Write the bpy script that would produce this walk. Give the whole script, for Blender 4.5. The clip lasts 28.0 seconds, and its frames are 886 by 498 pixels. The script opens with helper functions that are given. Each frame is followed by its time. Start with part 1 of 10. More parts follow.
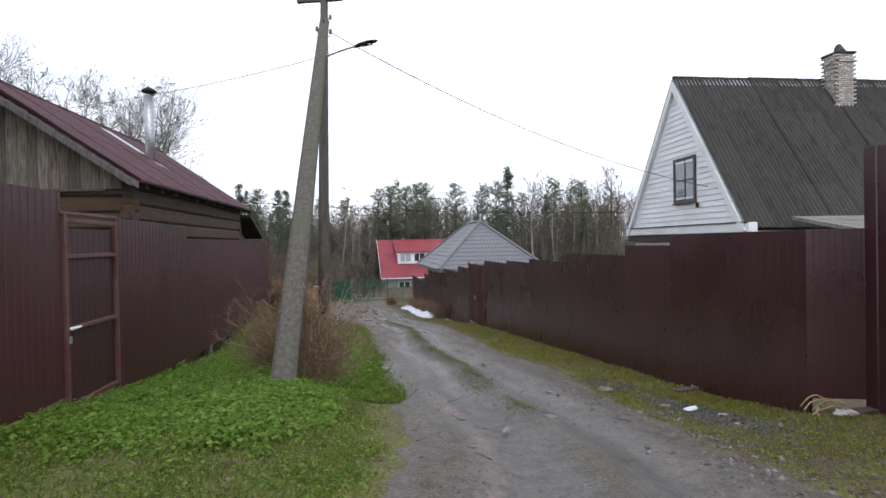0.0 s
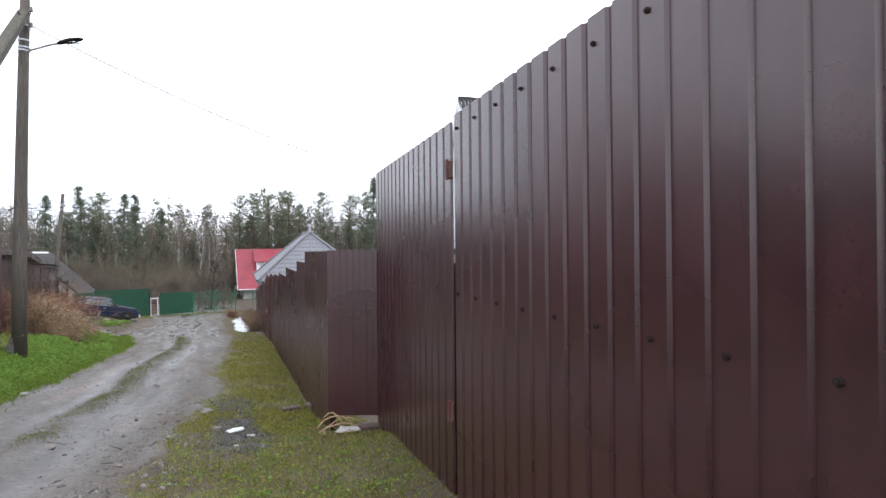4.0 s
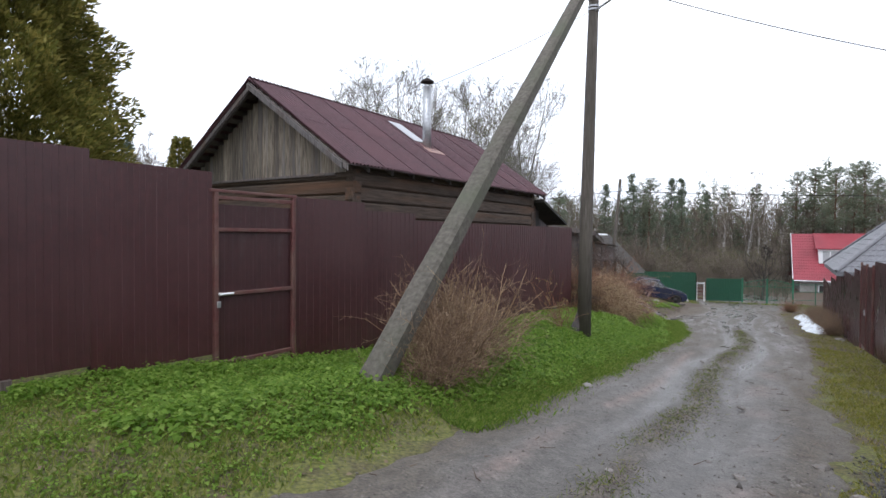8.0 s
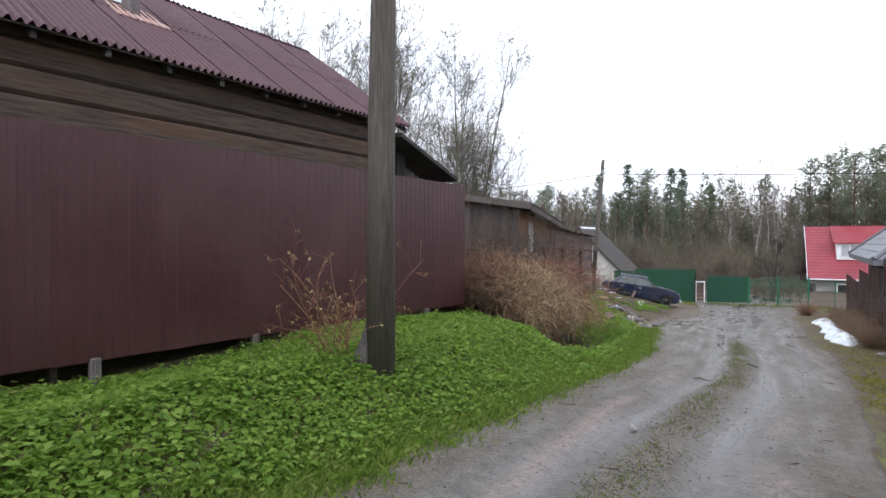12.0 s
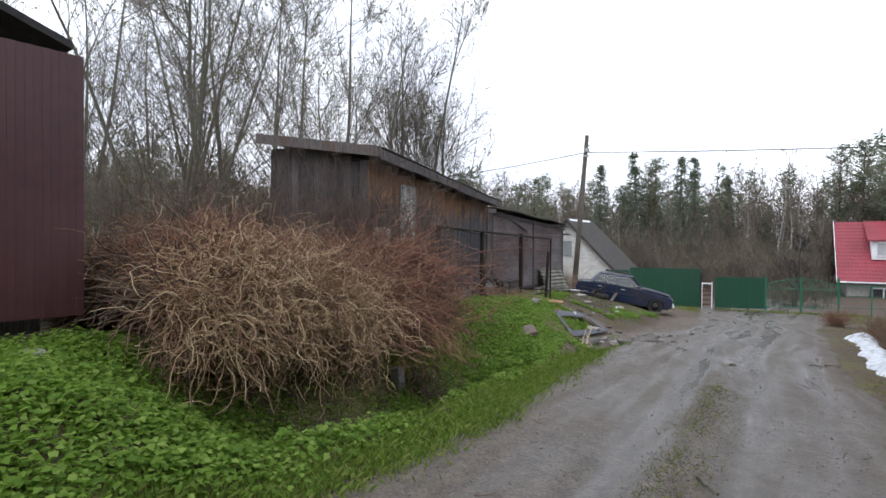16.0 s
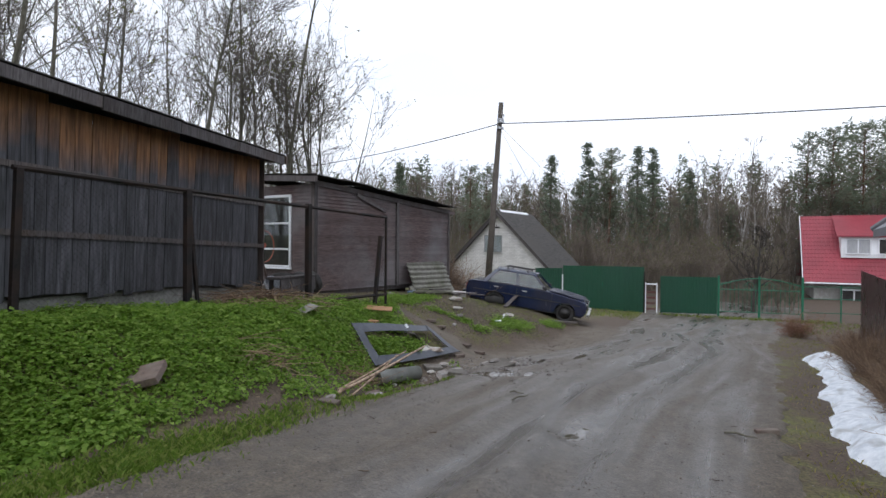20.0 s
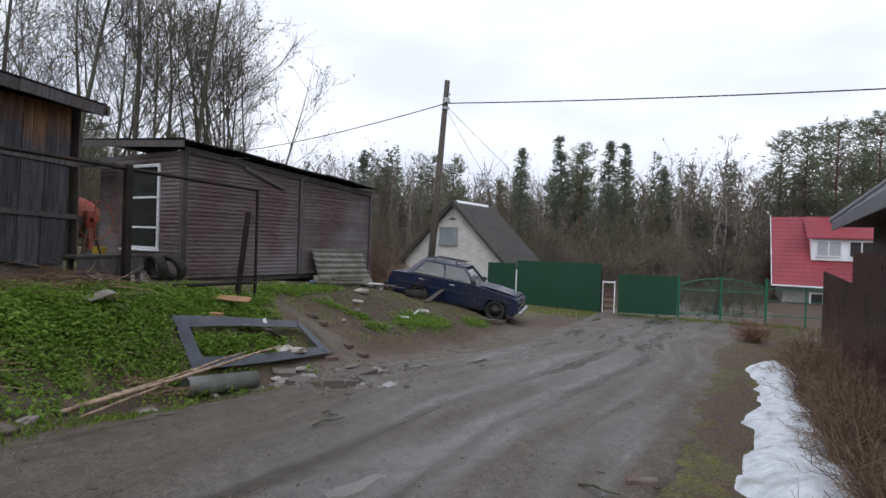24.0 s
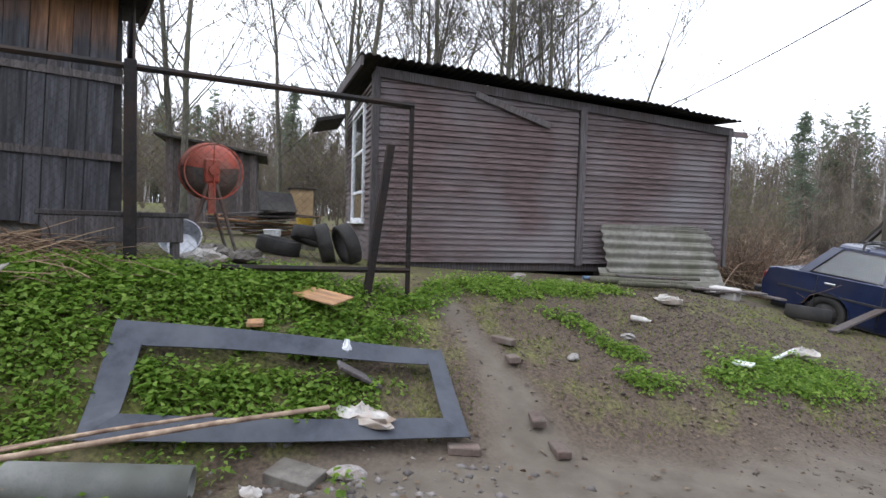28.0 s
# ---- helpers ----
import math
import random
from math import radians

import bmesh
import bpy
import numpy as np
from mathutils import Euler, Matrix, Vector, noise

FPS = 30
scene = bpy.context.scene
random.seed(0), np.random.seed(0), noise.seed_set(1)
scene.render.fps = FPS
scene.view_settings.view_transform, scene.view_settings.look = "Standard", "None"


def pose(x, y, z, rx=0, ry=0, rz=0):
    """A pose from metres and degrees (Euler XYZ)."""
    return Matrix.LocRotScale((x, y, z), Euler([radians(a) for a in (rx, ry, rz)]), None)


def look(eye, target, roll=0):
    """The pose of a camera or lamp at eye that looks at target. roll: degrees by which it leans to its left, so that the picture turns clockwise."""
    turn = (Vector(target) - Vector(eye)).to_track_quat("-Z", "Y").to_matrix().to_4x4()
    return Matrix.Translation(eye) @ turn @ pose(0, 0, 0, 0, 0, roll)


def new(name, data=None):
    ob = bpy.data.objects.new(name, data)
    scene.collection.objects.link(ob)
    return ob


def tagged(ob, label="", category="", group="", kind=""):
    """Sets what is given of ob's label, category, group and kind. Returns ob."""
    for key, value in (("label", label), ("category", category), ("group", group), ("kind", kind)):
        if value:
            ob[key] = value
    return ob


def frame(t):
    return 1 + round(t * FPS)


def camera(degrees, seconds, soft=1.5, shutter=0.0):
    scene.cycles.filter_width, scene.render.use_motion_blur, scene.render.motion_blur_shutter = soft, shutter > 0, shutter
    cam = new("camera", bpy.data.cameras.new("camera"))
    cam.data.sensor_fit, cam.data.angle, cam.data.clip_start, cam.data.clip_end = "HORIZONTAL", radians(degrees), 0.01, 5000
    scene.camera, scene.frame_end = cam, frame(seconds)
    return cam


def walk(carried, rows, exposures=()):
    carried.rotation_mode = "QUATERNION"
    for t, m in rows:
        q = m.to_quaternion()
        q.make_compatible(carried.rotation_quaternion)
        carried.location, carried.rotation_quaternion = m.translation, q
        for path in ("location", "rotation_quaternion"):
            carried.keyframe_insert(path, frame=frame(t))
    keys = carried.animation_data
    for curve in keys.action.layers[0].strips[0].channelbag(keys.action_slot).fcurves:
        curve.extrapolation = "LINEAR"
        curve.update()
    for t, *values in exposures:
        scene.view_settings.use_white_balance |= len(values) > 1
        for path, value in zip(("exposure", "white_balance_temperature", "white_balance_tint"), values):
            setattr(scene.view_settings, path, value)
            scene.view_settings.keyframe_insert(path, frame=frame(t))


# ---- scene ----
cam = camera(75.8, 28.0)
# the picture brightens and darkens on the way: seconds, stops, kelvin, tint
EXPOSURES = [(0, 0.0, 6180, 11), (3, 0.1, 6180, 11), (4.5, 0.75, 6180, 11), (5.2, 0.8, 6180, 11), (6, 0.55, 6180, 11), (7, 0.15, 6180, 11), (10, 0.45, 6180, 11), (13, 0.4, 6180, 11), (17, 0.1, 6180, 11), (20, -0.1, 6160, 11), (24, -0.3, 6200, 12), (25.5, 0.15, 6150, 13), (27, 0.75, 6100, 12), (28, 0.6, 6100, 12)]
PATH = [
    (0, (3.34, -0.123, 1.65), (2.869, 1.821, 1.628), -1.1),
    (0.5, (3.84, 0.34, 1.582), (3.403, 2.292, 1.57), -1.0),
    (1, (4.325, 0.795, 1.617), (3.932, 2.756, 1.601), -1.0),
    (1.5, (4.782, 0.763, 1.661), (4.467, 2.738, 1.663), -0.8),
    (2, (5.367, 0.787, 1.651), (5.185, 2.779, 1.661), -0.8),
    (2.5, (5.982, 0.773, 1.72), (6.083, 2.77, 1.723), -0.9),
    (4.5, (7.507, 0.537, 1.696), (7.231, 2.517, 1.706), -0.1),
    (5, (7.508, 0.551, 1.687), (7.042, 2.496, 1.69), 0.4),
    (5.5, (7.319, 0.598, 1.664), (6.713, 2.504, 1.663), 0.7),
    (6, (6.911, 0.742, 1.652), (6.051, 2.547, 1.635), 1.0),
    (6.5, (6.508, 1.199, 1.683), (5.243, 2.748, 1.648), 0.6),
    (7, (6.055, 1.766, 1.704), (4.546, 3.077, 1.66), 0.6),
    (7.5, (5.644, 2.425, 1.63), (4.08, 3.671, 1.589), 0.4),
    (8, (5.203, 3.186, 1.5), (3.589, 4.366, 1.458), 0.4),
    (8.5, (4.793, 3.998, 1.408), (3.167, 5.163, 1.363), 0.4),
    (9, (4.266, 4.719, 1.253), (2.602, 5.829, 1.21), 0.4),
    (9.5, (3.782, 5.59, 1.135), (2.117, 6.696, 1.088), 0.4),
    (10, (3.373, 6.45, 1.005), (1.706, 7.553, 0.962), 0.4),
    (10.5, (3.044, 7.428, 0.879), (1.401, 8.567, 0.846), 0.1),
    (11, (2.762, 8.322, 0.78), (1.121, 9.464, 0.754), -0.1),
    (11.5, (2.487, 9.224, 0.777), (0.861, 10.39, 0.746), 0.0),
    (12, (2.172, 10.057, 0.712), (0.54, 11.214, 0.684), 0.0),
    (12.5, (1.841, 10.938, 0.648), (0.208, 12.093, 0.616), 0.2),
    (13, (1.539, 11.746, 0.582), (-0.106, 12.883, 0.548), 0.3),
    (13.5, (1.351, 12.589, 0.562), (-0.288, 13.733, 0.527), 0.3),
    (15.5, (-0.375, 16.159, 0.18), (-2.037, 17.271, 0.157), 0.2),
    (16, (-0.673, 16.83, 0.156), (-2.343, 17.93, 0.131), 0.4),
    (16.5, (-0.989, 17.674, 0.135), (-2.651, 18.786, 0.11), 0.4),
    (17, (-1.345, 18.609, 0.065), (-3.009, 19.719, 0.04), 0.5),
    (17.5, (-1.686, 19.448, -0.017), (-3.333, 20.583, -0.04), 0.4),
    (18, (-2.032, 20.417, -0.116), (-3.678, 21.552, -0.137), 0.4),
    (18.5, (-2.335, 21.265, -0.192), (-3.973, 22.411, -0.207), 0.3),
    (19, (-2.646, 22.162, -0.255), (-4.283, 23.309, -0.272), 0.3),
    (19.5, (-2.904, 22.966, -0.272), (-4.535, 24.123, -0.289), 0.3),
    (20, (-3.164, 23.888, -0.339), (-4.795, 25.046, -0.355), 0.5),
    (20.5, (-3.253, 24.65, -0.34), (-4.881, 25.811, -0.354), 0.4),
    (21, (-3.311, 25.456, -0.405), (-4.937, 26.621, -0.421), 0.5),
    (21.5, (-3.277, 26.011, -0.451), (-4.898, 27.182, -0.461), 0.6),
    (23.5, (-3.201, 26.684, -0.528), (-4.755, 27.943, -0.534), 1.6),
    (24, (-3.703, 26.746, -0.591), (-5.302, 27.947, -0.618), 1.9),
    (24.5, (-4.306, 27.07, -0.648), (-6.07, 28.011, -0.698), 1.4),
    (25, (-4.761, 27.552, -0.633), (-6.667, 28.156, -0.695), 1.1),
    (25.5, (-5.304, 27.969, -0.735), (-7.263, 28.37, -0.799), 1.1),
    (26, (-6.073, 28.37, -0.928), (-8.071, 28.429, -0.993), 1.0),
    (26.5, (-6.842, 29.007, -1.001), (-8.838, 28.918, -1.082), 1.4),
    (27, (-7.609, 29.793, -1.035), (-9.6, 29.63, -1.115), 1.4),
    (27.5, (-8.112, 30.65, -0.989), (-10.103, 30.481, -1.075), 1.5),
    (28, (-8.588, 31.467, -0.992), (-10.578, 31.282, -1.08), 1.7),
]
walk(cam, [(t, look(eye, target, roll)) for t, eye, target, roll in PATH], EXPOSURES)
ROADZ = ([-900, -10, 0, 4, 8.5, 14.5, 20.6, 24, 28.8, 31, 39, 50.6, 58, 1000], [1.5, 0.5, 0.15, -0.05, -0.55, -1.1, -1.58, -1.92, -2.45, -2.55, -3.05, -3.95, -4.1, -4.6])


def WEST_FAR(y):
    """How far the western bank stands above the lane by the sheds."""
    return np.interp(y, [18, 21, 24, 28, 31, 34, 38, 43], [0.55, 0.58, 0.62, 0.90, 0.86, 0.86, 0.50, 0.0])


def WEST_NEAR(y):
    """How far the western verge stands above the lane, up to the board fence."""
    return np.interp(y, [0, 4, 6, 9, 13, 17, 19], [0.05, 0.15, 0.26, 0.28, 0.46, 0.52, 0.5])


def EAST(y):
    return np.interp(y, [-5, 2, 6, 8, 14, 24, 34, 60], [0.1, 0.12, 0.22, -0.02, 0.12, 0.10, 0.0, 0.0])

# ---- world and light ----
world = bpy.data.worlds.new("sky")
scene.world = world
world.use_nodes = True
wn, wl = world.node_tree.nodes, world.node_tree.links
bg = wn["Background"]
sky = wn.new("ShaderNodeTexSky")
sky.sky_type, sky.sun_disc = "NISHITA", False
sky.sun_elevation, sky.sun_rotation = radians(38), radians(150)
sky.air_density, sky.dust_density, sky.ozone_density = 1.0, 6.0, 0.5
grey = wn.new("ShaderNodeHueSaturation")
grey.inputs["Saturation"].default_value = 0.12
# a closed cloud deck: soft light and darker billows
wco = wn.new("ShaderNodeTexCoord")
wmap = wn.new("ShaderNodeMapping")
wmap.inputs["Scale"].default_value = (1.0, 1.0, 3.2)
cloud = wn.new("ShaderNodeTexNoise")
cloud.inputs["Scale"].default_value, cloud.inputs["Detail"].default_value = 2.2, 5.0
cramp = wn.new("ShaderNodeValToRGB")
cramp.color_ramp.elements[0].position, cramp.color_ramp.elements[0].color = 0.36, (0.80, 0.82, 0.87, 1)
cramp.color_ramp.elements[1].position, cramp.color_ramp.elements[1].color = 0.62, (1.0, 1.0, 1.0, 1)
deck = wn.new("ShaderNodeMix")
deck.data_type = "RGBA"
deck.inputs[0].default_value = 0.82
deck.inputs[7].default_value = (9.4, 9.6, 10.0, 1)
cmul = wn.new("ShaderNodeMix")
cmul.data_type, cmul.blend_type = "RGBA", "MULTIPLY"
cmul.inputs[0].default_value = 1.0
wl.new(wco.outputs["Generated"], wmap.inputs["Vector"])
wl.new(wmap.outputs["Vector"], cloud.inputs["Vector"])
wl.new(cloud.outputs["Fac"], cramp.inputs["Fac"])
wl.new(sky.outputs["Color"], grey.inputs["Color"])
wl.new(grey.outputs["Color"], deck.inputs[6])
wl.new(deck.outputs[2], cmul.inputs[6])
wl.new(cramp.outputs["Color"], cmul.inputs[7])
wl.new(cmul.outputs[2], bg.inputs["Color"])
bg.inputs["Strength"].default_value = 0.165
sun = new("sun", bpy.data.lights.new("sun", "SUN"))
sun.data.energy, sun.data.angle, sun.data.color = 0.6, radians(25), (1.0, 0.97, 0.93)
sun.matrix_world = look((0, 0, 30), (-8, 16, 0))


# ---- mesh helpers ----
class MB:
    """Collects vertices and faces of one mesh."""

    def __init__(self):
        self.v, self.f, self.n = [], [], 0

    def add(self, verts, faces):
        verts = np.asarray(verts, float).reshape(-1, 3)
        self.v.append(verts)
        self.f += [tuple(i + self.n for i in f) for f in faces]
        self.n += len(verts)
        return self

    def box(self, lo, hi, m=None, c=0.0):
        """A box between two corners, its edges cut by c."""
        lo, hi = np.array(lo, float), np.array(hi, float)
        if c <= 0:
            v = [(x, y, z) for x in (lo[0], hi[0]) for y in (lo[1], hi[1]) for z in (lo[2], hi[2])]
            f = [(0, 1, 3, 2), (4, 6, 7, 5), (0, 4, 5, 1), (2, 3, 7, 6), (0, 2, 6, 4), (1, 5, 7, 3)]
        else:
            c = min(c, *(abs(hi - lo) * 0.45))
            v, f = [], []
            at = {}
            for k in range(8):
                s = [(k >> 2) & 1, (k >> 1) & 1, k & 1]
                for a in range(3):
                    p = [hi[i] if s[i] else lo[i] for i in range(3)]
                    for i in range(3):
                        if i != a:
                            p[i] += -c if s[i] else c
                    at[(tuple(s), a)] = len(v)
                    v.append(p)
            for a in range(3):
                b, d = (a + 1) % 3, (a + 2) % 3
                for e in (0, 1):
                    q = []
                    for i, j in ((0, 0), (1, 0), (1, 1), (0, 1)):
                        s = [0, 0, 0]
                        s[a], s[b], s[d] = e, i, j
                        q.append(at[(tuple(s), a)])
                    f.append(tuple(q if e else q[::-1]))
                for i in (0, 1):
                    for j in (0, 1):
                        s0, s1 = [0, 0, 0], [0, 0, 0]
                        s0[b] = s1[b] = i
                        s0[d] = s1[d] = j
                        s1[a] = 1
                        s0, s1 = tuple(s0), tuple(s1)
                        q = (at[(s0, b)], at[(s1, b)], at[(s1, d)], at[(s0, d)])
                        f.append(q if i != j else q[::-1])
            for k in range(8):
                s = ((k >> 2) & 1, (k >> 1) & 1, k & 1)
                q = tuple(at[(s, a)] for a in range(3))
                f.append(q if sum(s) % 2 else q[::-1])
        v = np.array(v)
        if m is not None:
            v = moved(v, m)
        return self.add(v, f)

    def tube(self, pts, rad, sides=6, cap=True):
        """A tube along points with a radius at each."""
        pts = np.asarray(pts, float)
        rad = np.full(len(pts), rad, float) if np.isscalar(rad) else np.asarray(rad, float)
        d = np.gradient(pts, axis=0)
        d /= np.linalg.norm(d, axis=1)[:, None] + 1e-9
        ref = np.array([0, 0, 1.0]) if abs(d[:, 2]).mean() < 0.9 else np.array([1.0, 0, 0])
        u = np.cross(d, ref)
        u /= np.linalg.norm(u, axis=1)[:, None] + 1e-9
        w = np.cross(d, u)
        a = np.linspace(0, 2 * np.pi, sides, endpoint=False)
        ring = pts[:, None] + rad[:, None, None] * (np.cos(a)[None, :, None] * u[:, None] + np.sin(a)[None, :, None] * w[:, None])
        f = []
        for i in range(len(pts) - 1):
            for j in range(sides):
                k = (j + 1) % sides
                f.append((i * sides + j, i * sides + k, (i + 1) * sides + k, (i + 1) * sides + j))
        if cap:
            f.append(tuple(range(sides)))
            f.append(tuple(range((len(pts) - 1) * sides + sides - 1, (len(pts) - 1) * sides - 1, -1)))
        return self.add(ring, f)

    def prism(self, poly, depth, m=None):
        """A polygon in x, z pulled along y from 0 to depth."""
        n = len(poly)
        v = [(x, 0, z) for x, z in poly] + [(x, depth, z) for x, z in poly]
        f = [tuple(range(n)), tuple(range(2 * n - 1, n - 1, -1))] + [(i, i + n, (i + 1) % n + n, (i + 1) % n) for i in range(n)]
        return self.add(moved(v, m) if m is not None else v, f)

    def loft(self, rings, close=True, caps=True):
        """Rings of the same count of points, skinned."""
        n = len(rings[0])
        f = []
        for i in range(len(rings) - 1):
            for j in range(n if close else n - 1):
                k = (j + 1) % n
                f.append((i * n + j, i * n + k, (i + 1) * n + k, (i + 1) * n + j))
        if caps:
            f.append(tuple(range(n))[::-1])
            f.append(tuple(range((len(rings) - 1) * n, len(rings) * n)))
        return self.add(np.concatenate([np.asarray(r, float) for r in rings]), f)

    def torus(self, R, r, m=None, big=24, small=8):
        v, f = [], []
        for i in range(big):
            a = 2 * np.pi * i / big
            for j in range(small):
                b = 2 * np.pi * j / small
                v.append(((R + r * np.cos(b)) * np.cos(a), (R + r * np.cos(b)) * np.sin(a), r * np.sin(b)))
                f.append((i * small + j, i * small + (j + 1) % small, ((i + 1) % big) * small + (j + 1) % small, ((i + 1) % big) * small + j))
        return self.add(moved(v, m) if m is not None else v, f)

    def mesh(self, name, material, smooth=False):
        me = bpy.data.meshes.new(name)
        me.from_pydata(np.concatenate(self.v) if self.v else [], [], self.f)
        if material:
            me.materials.append(material)
        if smooth:
            me.polygons.foreach_set("use_smooth", np.ones(len(me.polygons), bool))
        me.update()
        return me


def moved(v, m):
    a = np.array(m)
    return np.asarray(v, float) @ a[:3, :3].T + a[:3, 3]


def recalc(me):
    bm = bmesh.new()
    bm.from_mesh(me)
    bmesh.ops.recalc_face_normals(bm, faces=bm.faces)
    bm.to_mesh(me)
    bm.free()
    return me


def part(name, mb, material=None, parent=None, label="", smooth=False, m=None, fix=True):
    """One mesh object under a thing or a part."""
    me = mb if isinstance(mb, bpy.types.Mesh) else mb.mesh(name, material, smooth)
    if fix and not isinstance(mb, bpy.types.Mesh) and len(me.polygons) < 30000:
        recalc(me)
    ob = new(name, me)
    if parent:
        ob.parent = parent
    if m is not None:
        ob.matrix_local = m
    if label:
        tagged(ob, label)
    return ob


def thing(name, label, category, m=None, group="", kind=""):
    ob = new(name)
    ob.empty_display_size = 0.2
    if m is not None:
        ob.matrix_world = m
    return tagged(ob, label, category, group, kind)


def frame_at(a, b, z=0.0):
    """A pose at a whose x axis runs towards b."""
    return pose(a[0], a[1], z, 0, 0, math.degrees(math.atan2(b[1] - a[1], b[0] - a[0])))


rng = np.random.default_rng(7)


def fbm(x, y, s=1.0, o=3):
    """Smooth noise of the plane, about -1 to 1."""
    x, y = np.asarray(x, float), np.asarray(y, float)
    out, amp = np.zeros(np.broadcast(x, y).shape), 1.0
    for k in range(o):
        q = s * 2**k
        out = out + amp * (np.sin(x * q * 1.3 + 1.7 * np.sin(y * q * 0.9 + k) + 2.1 * k) * np.cos(y * q * 1.1 + 1.3 * np.sin(x * q * 0.7 - k) + k * 1.4))
        amp *= 0.5
    return out / 1.75


# ---- materials ----
def mat(name, c1, c2, rough=0.7, scale=4.0, bump=0.2, metal=0.0, stretch=(1, 1, 1), c3=None, scale2=0.6, spread=(0.35, 0.65), rvar=0.12, rand=0.0, dist=0.02, spec=0.5, soft=(0.42, 0.7), across=False):
    """A two-scale procedural surface: grain between c1 and c2, patches of c3 (across neighbouring boards, if so asked), rough and bump."""
    m = bpy.data.materials.new(name)
    m.use_nodes = True
    n, l = m.node_tree.nodes, m.node_tree.links
    b = n["Principled BSDF"]
    co = n.new("ShaderNodeTexCoord")
    mp = n.new("ShaderNodeMapping")
    mp.inputs["Scale"].default_value = stretch
    l.new(co.outputs["Object"], mp.inputs["Vector"])
    if rand:
        own = n.new("ShaderNodeObjectInfo")
        far = n.new("ShaderNodeVectorMath")
        far.operation = "SCALE"
        far.inputs[0].default_value = (37, 23, 51)
        l.new(own.outputs["Random"], far.inputs["Scale"])
        l.new(far.outputs["Vector"], mp.inputs["Location"])
    t1 = n.new("ShaderNodeTexNoise")
    t1.inputs["Scale"].default_value, t1.inputs["Detail"].default_value, t1.inputs["Roughness"].default_value = scale, 8, 0.62
    t2 = n.new("ShaderNodeTexNoise")
    t2.inputs["Scale"].default_value, t2.inputs["Detail"].default_value = scale2, 4
    l.new(mp.outputs["Vector"], t1.inputs["Vector"])
    l.new(n.new("ShaderNodeNewGeometry").outputs["Position"] if across else mp.outputs["Vector"], t2.inputs["Vector"])
    r1 = n.new("ShaderNodeValToRGB")
    e = r1.color_ramp.elements
    e[0].position, e[1].position = spread
    e[0].color, e[1].color = (*c1, 1), (*c2, 1)
    l.new(t1.outputs["Fac"], r1.inputs["Fac"])
    col = r1.outputs["Color"]
    if c3 is not None:
        r2 = n.new("ShaderNodeMapRange")
        r2.inputs["From Min"].default_value, r2.inputs["From Max"].default_value = soft
        l.new(t2.outputs["Fac"], r2.inputs["Value"])
        mx = n.new("ShaderNodeMix")
        mx.data_type = "RGBA"
        l.new(r2.outputs["Result"], mx.inputs[0])
        l.new(col, mx.inputs[6])
        mx.inputs[7].default_value = (*c3, 1)
        col = mx.outputs[2]
    if rand:
        oi = n.new("ShaderNodeObjectInfo")
        hv = n.new("ShaderNodeHueSaturation")
        mr = n.new("ShaderNodeMapRange")
        mr.inputs["To Min"].default_value, mr.inputs["To Max"].default_value = 1 - rand, 1 + rand
        l.new(oi.outputs["Random"], mr.inputs["Value"])
        l.new(mr.outputs["Result"], hv.inputs["Value"])
        l.new(col, hv.inputs["Color"])
        col = hv.outputs["Color"]
    l.new(col, b.inputs["Base Color"])
    rr = n.new("ShaderNodeMapRange")
    rr.inputs["To Min"].default_value, rr.inputs["To Max"].default_value = max(0, rough - rvar), min(1, rough + rvar)
    l.new(t2.outputs["Fac"], rr.inputs["Value"])
    l.new(rr.outputs["Result"], b.inputs["Roughness"])
    b.inputs["Metallic"].default_value = metal
    b.inputs["Specular IOR Level"].default_value = spec
    if bump:
        bp = n.new("ShaderNodeBump")
        bp.inputs["Strength"].default_value, bp.inputs["Distance"].default_value = bump, dist
        l.new(t1.outputs["Fac"], bp.inputs["Height"])
        l.new(bp.outputs["Normal"], b.inputs["Normal"])
    return m


